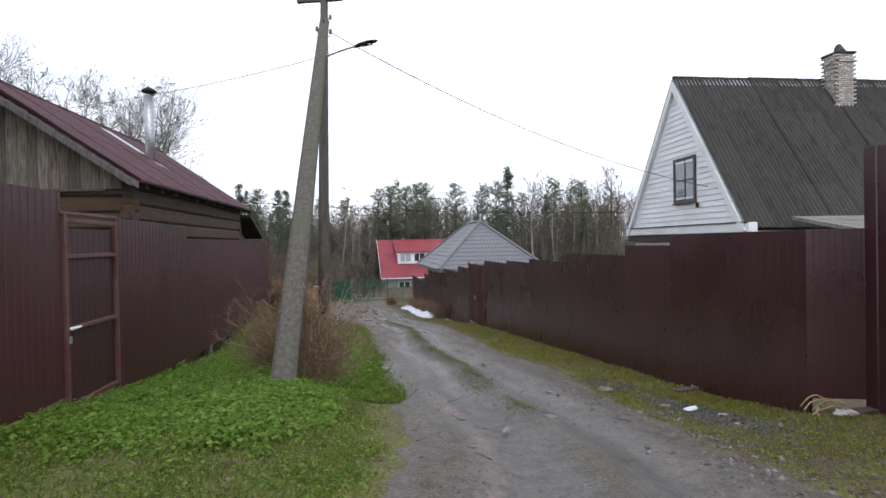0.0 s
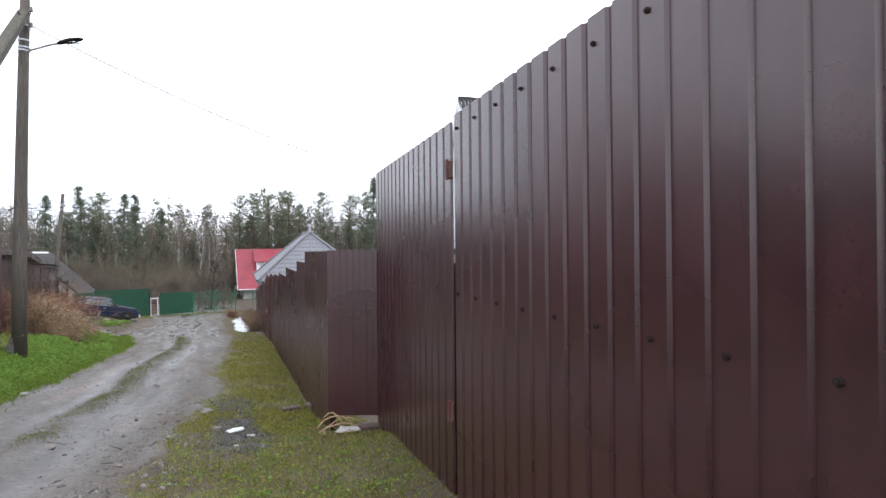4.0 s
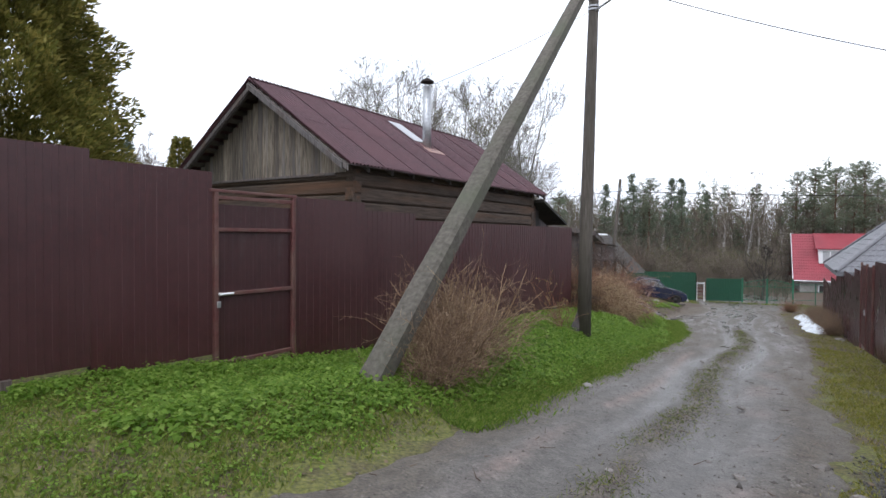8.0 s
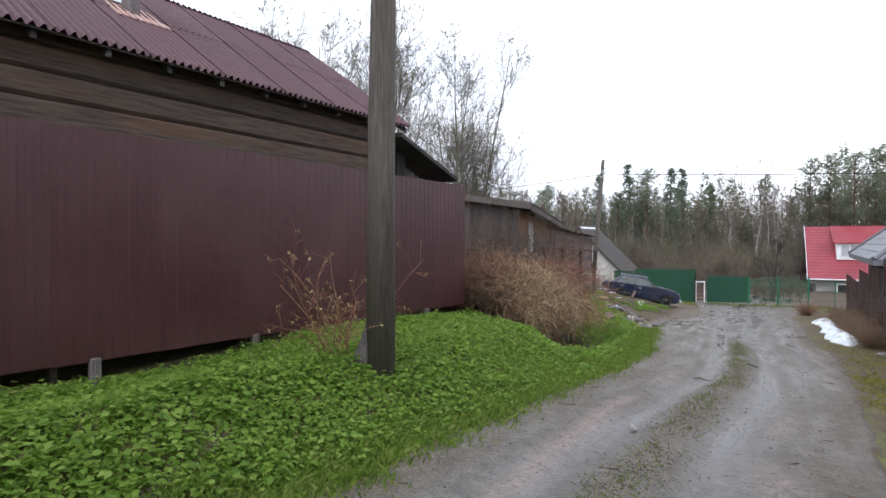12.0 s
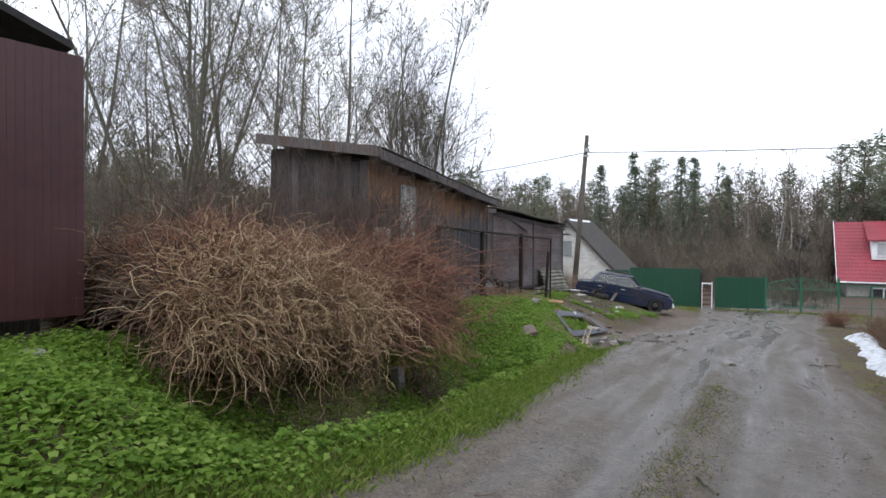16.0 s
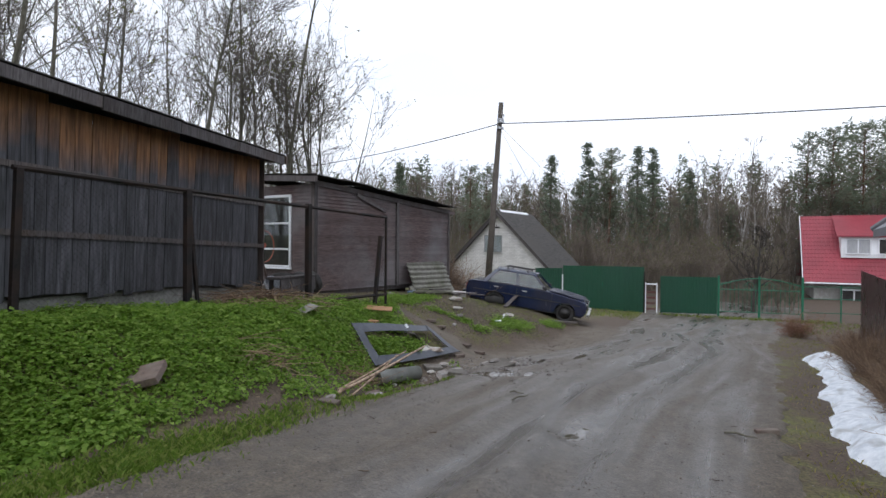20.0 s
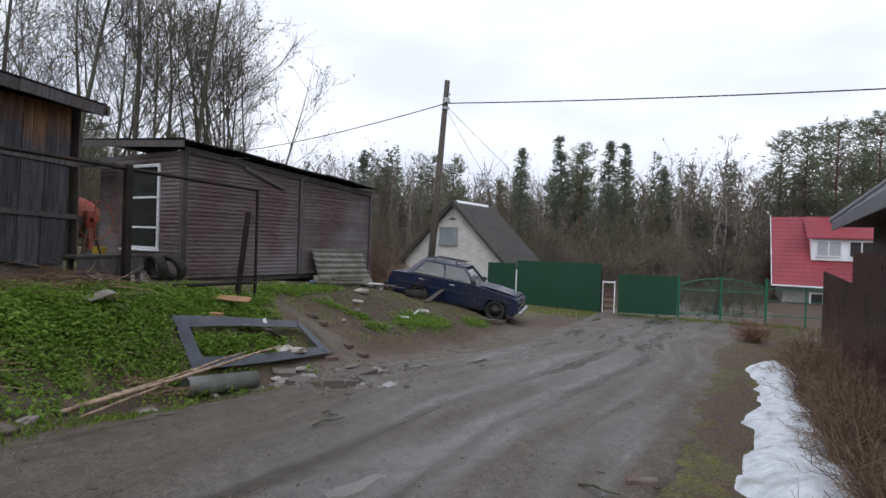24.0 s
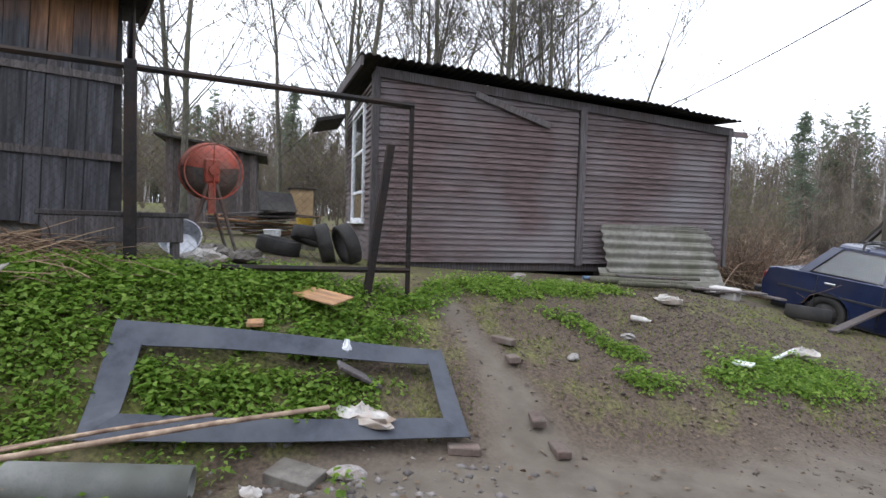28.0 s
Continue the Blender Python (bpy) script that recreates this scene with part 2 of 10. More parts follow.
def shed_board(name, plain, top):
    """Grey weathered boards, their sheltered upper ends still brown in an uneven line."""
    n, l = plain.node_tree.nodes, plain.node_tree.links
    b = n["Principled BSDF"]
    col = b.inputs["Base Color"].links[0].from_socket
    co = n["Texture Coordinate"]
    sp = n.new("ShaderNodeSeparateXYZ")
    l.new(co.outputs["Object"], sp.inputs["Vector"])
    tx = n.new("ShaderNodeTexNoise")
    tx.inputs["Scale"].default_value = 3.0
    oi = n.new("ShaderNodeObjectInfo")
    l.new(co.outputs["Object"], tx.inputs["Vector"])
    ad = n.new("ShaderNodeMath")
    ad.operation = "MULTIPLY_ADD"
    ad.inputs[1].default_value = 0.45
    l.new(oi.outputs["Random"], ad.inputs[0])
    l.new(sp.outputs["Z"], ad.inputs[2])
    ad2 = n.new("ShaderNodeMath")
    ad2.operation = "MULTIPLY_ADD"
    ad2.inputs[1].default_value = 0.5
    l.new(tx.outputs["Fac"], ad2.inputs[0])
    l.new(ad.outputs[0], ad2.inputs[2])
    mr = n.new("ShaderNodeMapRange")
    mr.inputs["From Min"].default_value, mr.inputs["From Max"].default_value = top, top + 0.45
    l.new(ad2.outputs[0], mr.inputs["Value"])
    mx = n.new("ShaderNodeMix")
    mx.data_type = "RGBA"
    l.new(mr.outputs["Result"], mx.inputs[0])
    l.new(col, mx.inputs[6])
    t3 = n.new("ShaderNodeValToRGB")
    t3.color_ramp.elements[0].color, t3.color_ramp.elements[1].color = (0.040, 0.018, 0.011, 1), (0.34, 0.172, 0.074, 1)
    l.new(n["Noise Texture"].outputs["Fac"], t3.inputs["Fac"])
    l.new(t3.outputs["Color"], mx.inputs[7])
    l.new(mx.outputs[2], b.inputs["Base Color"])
    streak = n.new("ShaderNodeTexNoise")
    streak.inputs["Scale"].default_value, streak.inputs["Detail"].default_value, streak.inputs["Roughness"].default_value = 1.0, 6, 0.7
    far = n.new("ShaderNodeVectorMath")
    far.operation = "MULTIPLY_ADD"
    far.inputs[1].default_value = (26, 26, 1.3)
    shift = n.new("ShaderNodeCombineXYZ")
    rnd = n.new("ShaderNodeMath")
    rnd.operation = "MULTIPLY"
    rnd.inputs[1].default_value = 40.0
    l.new(oi.outputs["Random"], rnd.inputs[0])
    l.new(rnd.outputs[0], shift.inputs["Z"])
    l.new(co.outputs["Object"], far.inputs[0])
    l.new(shift.outputs["Vector"], far.inputs[2])
    l.new(far.outputs["Vector"], streak.inputs["Vector"])
    lift = n.new("ShaderNodeMapRange")
    lift.inputs["From Min"].default_value, lift.inputs["From Max"].default_value = 0.32, 0.70
    lift.inputs["To Min"].default_value, lift.inputs["To Max"].default_value = 0.55, 1.75
    l.new(streak.outputs["Fac"], lift.inputs["Value"])
    hv = n.new("ShaderNodeHueSaturation")
    l.new(lift.outputs["Result"], hv.inputs["Value"])
    l.new(mx.outputs[2], hv.inputs["Color"])
    l.new(hv.outputs["Color"], b.inputs["Base Color"])
    plain.name = name
    return plain


def leafmat(name, c1, c2, c3, thin=0.0):
    """Leaves and blades: each small piece has its own tone."""
    m = bpy.data.materials.new(name)
    m.use_nodes = True
    n, l = m.node_tree.nodes, m.node_tree.links
    b = n["Principled BSDF"]
    g = n.new("ShaderNodeNewGeometry")
    r = n.new("ShaderNodeValToRGB")
    e = r.color_ramp.elements
    e[0].color, e[1].color = (*c1, 1), (*c3, 1)
    e.new(0.55).color = (*c2, 1)
    l.new(g.outputs["Random Per Island"], r.inputs["Fac"])
    l.new(r.outputs["Color"], b.inputs["Base Color"])
    b.inputs["Roughness"].default_value = 0.6
    b.inputs["Specular IOR Level"].default_value = 0.3
    if thin:
        tr = n.new("ShaderNodeBsdfTranslucent")
        mx = n.new("ShaderNodeMixShader")
        mx.inputs[0].default_value = thin
        l.new(r.outputs["Color"], tr.inputs["Color"])
        l.new(b.outputs[0], mx.inputs[1])
        l.new(tr.outputs[0], mx.inputs[2])
        l.new(mx.outputs[0], n["Material Output"].inputs["Surface"])
    return m


def glassmat(name, tint=(0.8, 0.86, 0.86), rough=0.03):
    m = bpy.data.materials.new(name)
    m.use_nodes = True
    b = m.node_tree.nodes["Principled BSDF"]
    b.inputs["Base Color"].default_value = (*tint, 1)
    b.inputs["Roughness"].default_value = rough
    b.inputs["Transmission Weight"].default_value = 1.0
    b.inputs["IOR"].default_value = 1.45
    return m


BROWN = mat("brown_sheet_metal", (0.037, 0.0118, 0.0145), (0.053, 0.0172, 0.0205), 0.29, 9, 0.03, c3=(0.060, 0.021, 0.024), scale2=0.9, rand=0.08, spec=0.85)
BROWNM = mat("matte_brown_sheet_metal", (0.041, 0.0118, 0.0130), (0.058, 0.0168, 0.0182), 0.42, 9, 0.03, c3=(0.062, 0.022, 0.023), scale2=0.9, rand=0.08, spec=0.5)
BROWNR = mat("red_brown_sheet_metal", (0.055, 0.014, 0.013), (0.075, 0.020, 0.018), 0.42, 9, 0.04, c3=(0.05, 0.02, 0.02), scale2=0.9, rand=0.1)
RUSTFR = mat("rusty_brown_paint", (0.075, 0.022, 0.020), (0.125, 0.040, 0.036), 0.6, 18, 0.15, c3=(0.13, 0.075, 0.06), scale2=3)
GREENSH = mat("green_sheet_metal", (0.004, 0.050, 0.024), (0.006, 0.066, 0.032), 0.45, 8, 0.04, c3=(0.008, 0.060, 0.034), scale2=0.8, rand=0.06)
GREENP = mat("green_paint", (0.006, 0.10, 0.052), (0.010, 0.14, 0.072), 0.5, 16, 0.1)
WOODGREY = mat("grey_board", (0.055, 0.047, 0.044), (0.15, 0.13, 0.125), 0.85, 7, 0.5, stretch=(7, 7, 0.6), c3=(0.10, 0.062, 0.040), scale2=0.5, rand=0.35, soft=(0.5, 0.85), dist=0.01)
WOODDARK = mat("dark_weathered_board", (0.040, 0.034, 0.034), (0.115, 0.104, 0.104), 0.85, 7, 0.5, stretch=(7, 7, 0.6), c3=(0.060, 0.042, 0.036), scale2=0.55, rand=0.45, soft=(0.5, 0.85), dist=0.01)
SIDING = mat("faded_red_siding", (0.050, 0.031, 0.030), (0.160, 0.114, 0.107), 0.82, 6, 0.5, stretch=(0.7, 8, 8), c3=(0.180, 0.167, 0.170), scale2=0.75, rand=0.15, soft=(0.44, 0.72), dist=0.008, across=True)
LOG = mat("old_log", (0.030, 0.020, 0.015), (0.082, 0.058, 0.043), 0.88, 5, 0.6, stretch=(0.5, 7, 7), c3=(0.13, 0.062, 0.030), scale2=0.5, rand=0.3, soft=(0.5, 0.8))
ROOFRED = mat("wine_red_bitumen_sheet", (0.046, 0.0150, 0.0215), (0.082, 0.031, 0.042), 0.62, 14, 0.2, c3=(0.085, 0.034, 0.042), scale2=0.6, rand=0.1)
SLATE = mat("weathered_grey_slate_sheet", (0.026, 0.024, 0.022), (0.072, 0.066, 0.060), 0.88, 4, 0.4, stretch=(5, 0.5, 1), c3=(0.062, 0.056, 0.050), scale2=0.5, rand=0.1)
ASBEST = mat("asbestos_cement_sheet", (0.15, 0.145, 0.12), (0.26, 0.25, 0.22), 0.9, 11, 0.3, c3=(0.12, 0.12, 0.085), scale2=2.0)
FELT = mat("roofing_felt", (0.014, 0.013, 0.013), (0.035, 0.033, 0.031), 0.9, 12, 0.4, c3=(0.055, 0.052, 0.045), scale2=1.2)
WHITEW = mat("white_paint", (0.74, 0.76, 0.78), (0.82, 0.84, 0.86), 0.55, 8, 0.05, c3=(0.68, 0.69, 0.71), scale2=0.7, rand=0.03)
WHITEBR = mat("white_brick", (0.56, 0.54, 0.51), (0.74, 0.72, 0.69), 0.9, 15, 0.3, c3=(0.48, 0.45, 0.41), scale2=1.0, rand=0.14)
MORTAR = mat("mortar", (0.36, 0.34, 0.31), (0.48, 0.46, 0.42), 0.95, 25, 0.3)
CONCRETE = mat("concrete", (0.16, 0.155, 0.145), (0.27, 0.265, 0.25), 0.9, 14, 0.4, c3=(0.13, 0.125, 0.11), scale2=1.2, rand=0.15)
POLEWOOD = mat("weathered_pole", (0.048, 0.040, 0.034), (0.13, 0.112, 0.095), 0.85, 6, 0.5, stretch=(8, 8, 0.5), c3=(0.080, 0.069, 0.054), scale2=0.5)
STEEL = mat("dark_steel", (0.009, 0.008, 0.008), (0.019, 0.016, 0.015), 0.7, 25, 0.2, c3=(0.036, 0.022, 0.016), scale2=2, spec=0.25)
ZINC = mat("galvanised_steel", (0.34, 0.35, 0.37), (0.52, 0.53, 0.55), 0.4, 20, 0.05, metal=0.8)
RUBBER = mat("tyre_rubber", (0.010, 0.010, 0.010), (0.022, 0.021, 0.020), 0.8, 20, 0.2, c3=(0.04, 0.037, 0.033), scale2=3)
SNOW = mat("old_snow", (0.54, 0.58, 0.63), (0.78, 0.81, 0.85), 0.75, 9, 0.8, c3=(0.34, 0.34, 0.33), scale2=3.4, dist=0.05, soft=(0.55, 0.75))
BARK = mat("brown_bark", (0.065, 0.058, 0.045), (0.16, 0.147, 0.112), 0.95, 8, 0.5, stretch=(4, 4, 1), c3=(0.085, 0.090, 0.055), scale2=0.8)
GABLEW = mat("tan_grey_gable_board", (0.060, 0.047, 0.036), (0.235, 0.198, 0.155), 0.85, 6, 0.5, stretch=(8, 8, 0.5), c3=(0.12, 0.115, 0.12), scale2=0.8, rand=0.38, soft=(0.5, 0.75), dist=0.01)
BIRCH = mat("birch_bark", (0.22, 0.20, 0.18), (0.50, 0.48, 0.45), 0.9, 3, 0.3, stretch=(1, 1, 6), c3=(0.08, 0.07, 0.06), scale2=2.0, soft=(0.5, 0.65))
PINEB = mat("pine_bark", (0.085, 0.048, 0.030), (0.17, 0.105, 0.068), 0.95, 8, 0.5, stretch=(4, 4, 1))
TWIG = mat("twig", (0.090, 0.078, 0.070), (0.18, 0.158, 0.142), 0.9, 3, 0.0)
FARTWIG = mat("far_brown_twig", (0.108, 0.087, 0.069), (0.205, 0.168, 0.133), 0.9, 1.2, 0.0)
STRAW = mat("dry_straw_stem", (0.17, 0.115, 0.062), (0.36, 0.27, 0.16), 0.85, 3, 0.0)
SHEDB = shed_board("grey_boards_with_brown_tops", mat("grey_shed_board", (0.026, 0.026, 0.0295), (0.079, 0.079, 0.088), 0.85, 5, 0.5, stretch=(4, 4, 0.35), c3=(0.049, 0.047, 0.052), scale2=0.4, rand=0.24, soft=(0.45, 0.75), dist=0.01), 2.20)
GLASS = glassmat("window_glass")
# flat dark colour stands in for the unlit inside of rooms, sheds and car
DARKIN = mat("painted_interior_shade", (0.020, 0.019, 0.018), (0.045, 0.042, 0.040), 0.9, 5, 0.0)
CURTAIN = mat("window_curtain", (0.30, 0.31, 0.33), (0.44, 0.45, 0.46), 0.9, 9, 0.1, stretch=(6, 6, 0.4))


# ---- lie of the land ----
def road_z(y):
    return np.interp(y, ROADZ[0], ROADZ[1])


def left_edge(y):
    return np.interp(y, [-30, 3.4, 4.8, 7.4, 12, 15.1, 18.3, 20.2, 23.1, 26.5, 28.3, 31, 34.4, 38, 40, 45, 51, 56, 90], [13, 2.1, 1.8, 0.65, -1.3, -2.7, -3.95, -5.0, -6.75, -9.0, -10.2, -11.5, -12.5, -14.0, -15.4, -18.4, -22.3, -24, -38])


def right_edge(y):
    return np.interp(y, [-30, 4, 8.15, 10.3, 13.2, 18.5, 24, 27, 31, 34.8, 38.4, 41.5, 47, 53, 58, 90], [17, 4.9, 3.4, 2.9, 1.4, -0.6, -2.9, -4.1, -6.3, -8.0, -9.6, -11.4, -13.2, -15.0, -17, -28])


def smooth(a, b, x):
    t = np.clip((x - a) / (b - a), 0, 1)
    return t * t * (3 - 2 * t)


def land(x, y):
    """The ground's height: the falling lane, a bank that rises on its west side, a verge on its east side."""
    x, y = np.asarray(x, float), np.asarray(y, float)
    z = road_z(y)
    dl, dr = left_edge(y) - x, x - right_edge(y)
    near = smooth(-3, 3, y) * (1 - smooth(17.0, 20.0, y))
    far = smooth(17.5, 20.5, y)
    ditch = smooth(16.5, 18.5, y) * (1 - smooth(22.0, 25.0, y))
    z = z + smooth(0.1, 1.7, dl) * WEST_NEAR(y) * near * (1 - smooth(1.4, 2.7, dl) * (1 - smooth(10, 14, y)))
    in_yard = smooth(26.0, 28.5, y) * (1 - smooth(35.5, 38.0, y))
    z = z + smooth(0.5 + 0.65 * in_yard, np.interp(y, [26, 28.5, 30.5, 33, 36, 39], [3.2, 3.4, 4.6, 5.0, 5.0, 3.6]), dl) * WEST_FAR(y) * far - (0.22 * in_yard + 0.15 * np.exp(-(((y - 29.0) / 1.1) ** 2))) * smooth(-0.3, 0.6, dl) * (1 - smooth(1.2, 2.2, dl))
    z = z - 0.75 * ditch * smooth(0.65, 1.15, dl) * (1 - smooth(2.0, 3.3, dl))
    z = z + smooth(0.2, 3.0, dr) * EAST(y)
    z = z + 0.03 * fbm(x, y, 0.9) * smooth(0.0, 0.8, np.maximum(dl, dr))
    z = z - 0.15 * np.exp(-(((x + 16.5) / 0.8) ** 2 + ((y - 38.5) / 0.8) ** 2)) - 0.24 * np.exp(-(((x + 18.5) / 0.9) ** 2 + ((y - 37.2) / 0.7) ** 2))
    return z


def vnoise(x, y, s=1.0, seed=0):
    """Lattice noise of the plane, 0 to 1, with cells of 1 / s."""
    x, y = np.asarray(x, float) * s, np.asarray(y, float) * s
    i, j = np.floor(x), np.floor(y)
    fx, fy = x - i, y - j
    fx, fy = fx * fx * (3 - 2 * fx), fy * fy * (3 - 2 * fy)

    def h(a, b):
        q = np.sin(a * 127.1 + b * 311.7 + seed * 74.7) * 43758.5453
        return q - np.floor(q)

    return (h(i, j) * (1 - fx) + h(i + 1, j) * fx) * (1 - fy) + (h(i, j + 1) * (1 - fx) + h(i + 1, j + 1) * fx) * fy


# x, y, half length, half width and turn of the puddles
PUDDLES = [(-10.55, 30.2, 0.50, 0.24, 70), (-7.5, 28.81, 0.32, 0.11, 115), (-10.3, 30.85, 0.3, 0.12, 110), (-11.2, 31.95, 0.5, 0.10, 115), (-11.4, 33.4, 0.6, 0.09, 115)]


def hollow(x, y):
    """The puddles' shallow beds."""
    z = np.zeros(np.broadcast(x, y).shape)
    for px, py, rx, ry, turn in PUDDLES:
        c, s = math.cos(math.radians(turn)), math.sin(math.radians(turn))
        u, v = (x - px) * c + (y - py) * s, -(x - px) * s + (y - py) * c
        z = np.maximum(z, np.exp(-((u / (rx * 1.1)) ** 4 + (v / (ry * 1.25)) ** 4)))
    return z


def slab(name, xs, ys, zf, material, skirt=None):
    X, Y = np.meshgrid(xs, ys)
    Z = zf(X, Y)
    nx, ny = len(xs), len(ys)
    i = np.arange((nx - 1) * (ny - 1))
    a = (i // (nx - 1)) * nx + i % (nx - 1)
    me = bpy.data.meshes.new(name)
    me.from_pydata(np.stack([X, Y, Z], -1).reshape(-1, 3), [], np.stack([a, a + 1, a + nx + 1, a + nx], 1).tolist())
    me.materials.append(material)
    me.polygons.foreach_set("use_smooth", np.ones(len(me.polygons), bool))
    me.update()
    return new(name, me)


# cover of the ground: leaf mould, grass, moss and bare soil by patches
def groundmat():
    m = bpy.data.materials.new("verge_soil_and_moss")
    m.use_nodes = True
    n, l = m.node_tree.nodes, m.node_tree.links
    b = n["Principled BSDF"]
    co = n.new("ShaderNodeTexCoord")
    fine, mid, wide = (n.new("ShaderNodeTexNoise") for _ in range(3))
    for tex, s, d in ((fine, 28, 8), (mid, 3.2, 6), (wide, 0.55, 4)):
        tex.inputs["Scale"].default_value, tex.inputs["Detail"].default_value = s, d
        l.new(co.outputs["Object"], tex.inputs["Vector"])
    soil = n.new("ShaderNodeValToRGB")
    e = soil.color_ramp.elements
    e[0].position, e[1].position = 0.32, 0.7
    e[0].color, e[1].color = (0.040, 0.027, 0.018, 1), (0.120, 0.087, 0.060, 1)
    moss = n.new("ShaderNodeValToRGB")
    e = moss.color_ramp.elements
    e[0].position, e[1].position = 0.3, 0.72
    e[0].color, e[1].color = (0.036, 0.042, 0.010, 1), (0.190, 0.192, 0.044, 1)
    l.new(fine.outputs["Fac"], soil.inputs["Fac"])
    l.new(fine.outputs["Fac"], moss.inputs["Fac"])
    at = n.new("ShaderNodeAttribute")
    at.attribute_name = "moss"
    add = n.new("ShaderNodeMath")
    add.operation = "ADD"
    l.new(at.outputs["Fac"], add.inputs[0])
    l.new(mid.outputs["Fac"], add.inputs[1])
    rg = n.new("ShaderNodeMapRange")
    rg.inputs["From Min"].default_value, rg.inputs["From Max"].default_value = 0.78, 1.12
    l.new(add.outputs[0], rg.inputs["Value"])
    mx = n.new("ShaderNodeMix")
    mx.data_type = "RGBA"
    l.new(rg.outputs["Result"], mx.inputs[0])
    l.new(soil.outputs["Color"], mx.inputs[6])
    l.new(moss.outputs["Color"], mx.inputs[7])
    bare = n.new("ShaderNodeValToRGB")
    e = bare.color_ramp.elements
    e[0].position, e[1].position = 0.25, 0.75
    e[0].color, e[1].color = (0.078, 0.063, 0.047, 1), (0.152, 0.129, 0.101, 1)
    l.new(mid.outputs["Fac"], bare.inputs["Fac"])
    trod = n.new("ShaderNodeAttribute")
    trod.attribute_name = "trod"
    tm = n.new("ShaderNodeMix")
    tm.data_type = "RGBA"
    l.new(trod.outputs["Fac"], tm.inputs[0])
    l.new(mx.outputs[2], tm.inputs[6])
    l.new(bare.outputs["Color"], tm.inputs[7])
    ash = n.new("ShaderNodeValToRGB")
    ash.color_ramp.elements[0].color, ash.color_ramp.elements[1].color = (0.016, 0.014, 0.013, 1), (0.105, 0.096, 0.088, 1)
    l.new(fine.outputs["Fac"], ash.inputs["Fac"])
    cin = n.new("ShaderNodeAttribute")
    cin.attribute_name = "cinder"
    cm = n.new("ShaderNodeMix")
    cm.data_type = "RGBA"
    l.new(cin.outputs["Fac"], cm.inputs[0])
    l.new(tm.outputs[2], cm.inputs[6])
    l.new(ash.outputs["Color"], cm.inputs[7])
    l.new(cm.outputs[2], b.inputs["Base Color"])
    b.inputs["Roughness"].default_value = 0.9
    bp = n.new("ShaderNodeBump")
    flat = n.new("ShaderNodeMapRange")
    flat.inputs["To Min"].default_value, flat.inputs["To Max"].default_value = 0.8, 0.22
    l.new(trod.outputs["Fac"], flat.inputs["Value"])
    l.new(flat.outputs["Result"], bp.inputs["Strength"])
    bp.inputs["Distance"].default_value = 0.03
    l.new(fine.outputs["Fac"], bp.inputs["Height"])
    l.new(bp.outputs["Normal"], b.inputs["Normal"])
    return m


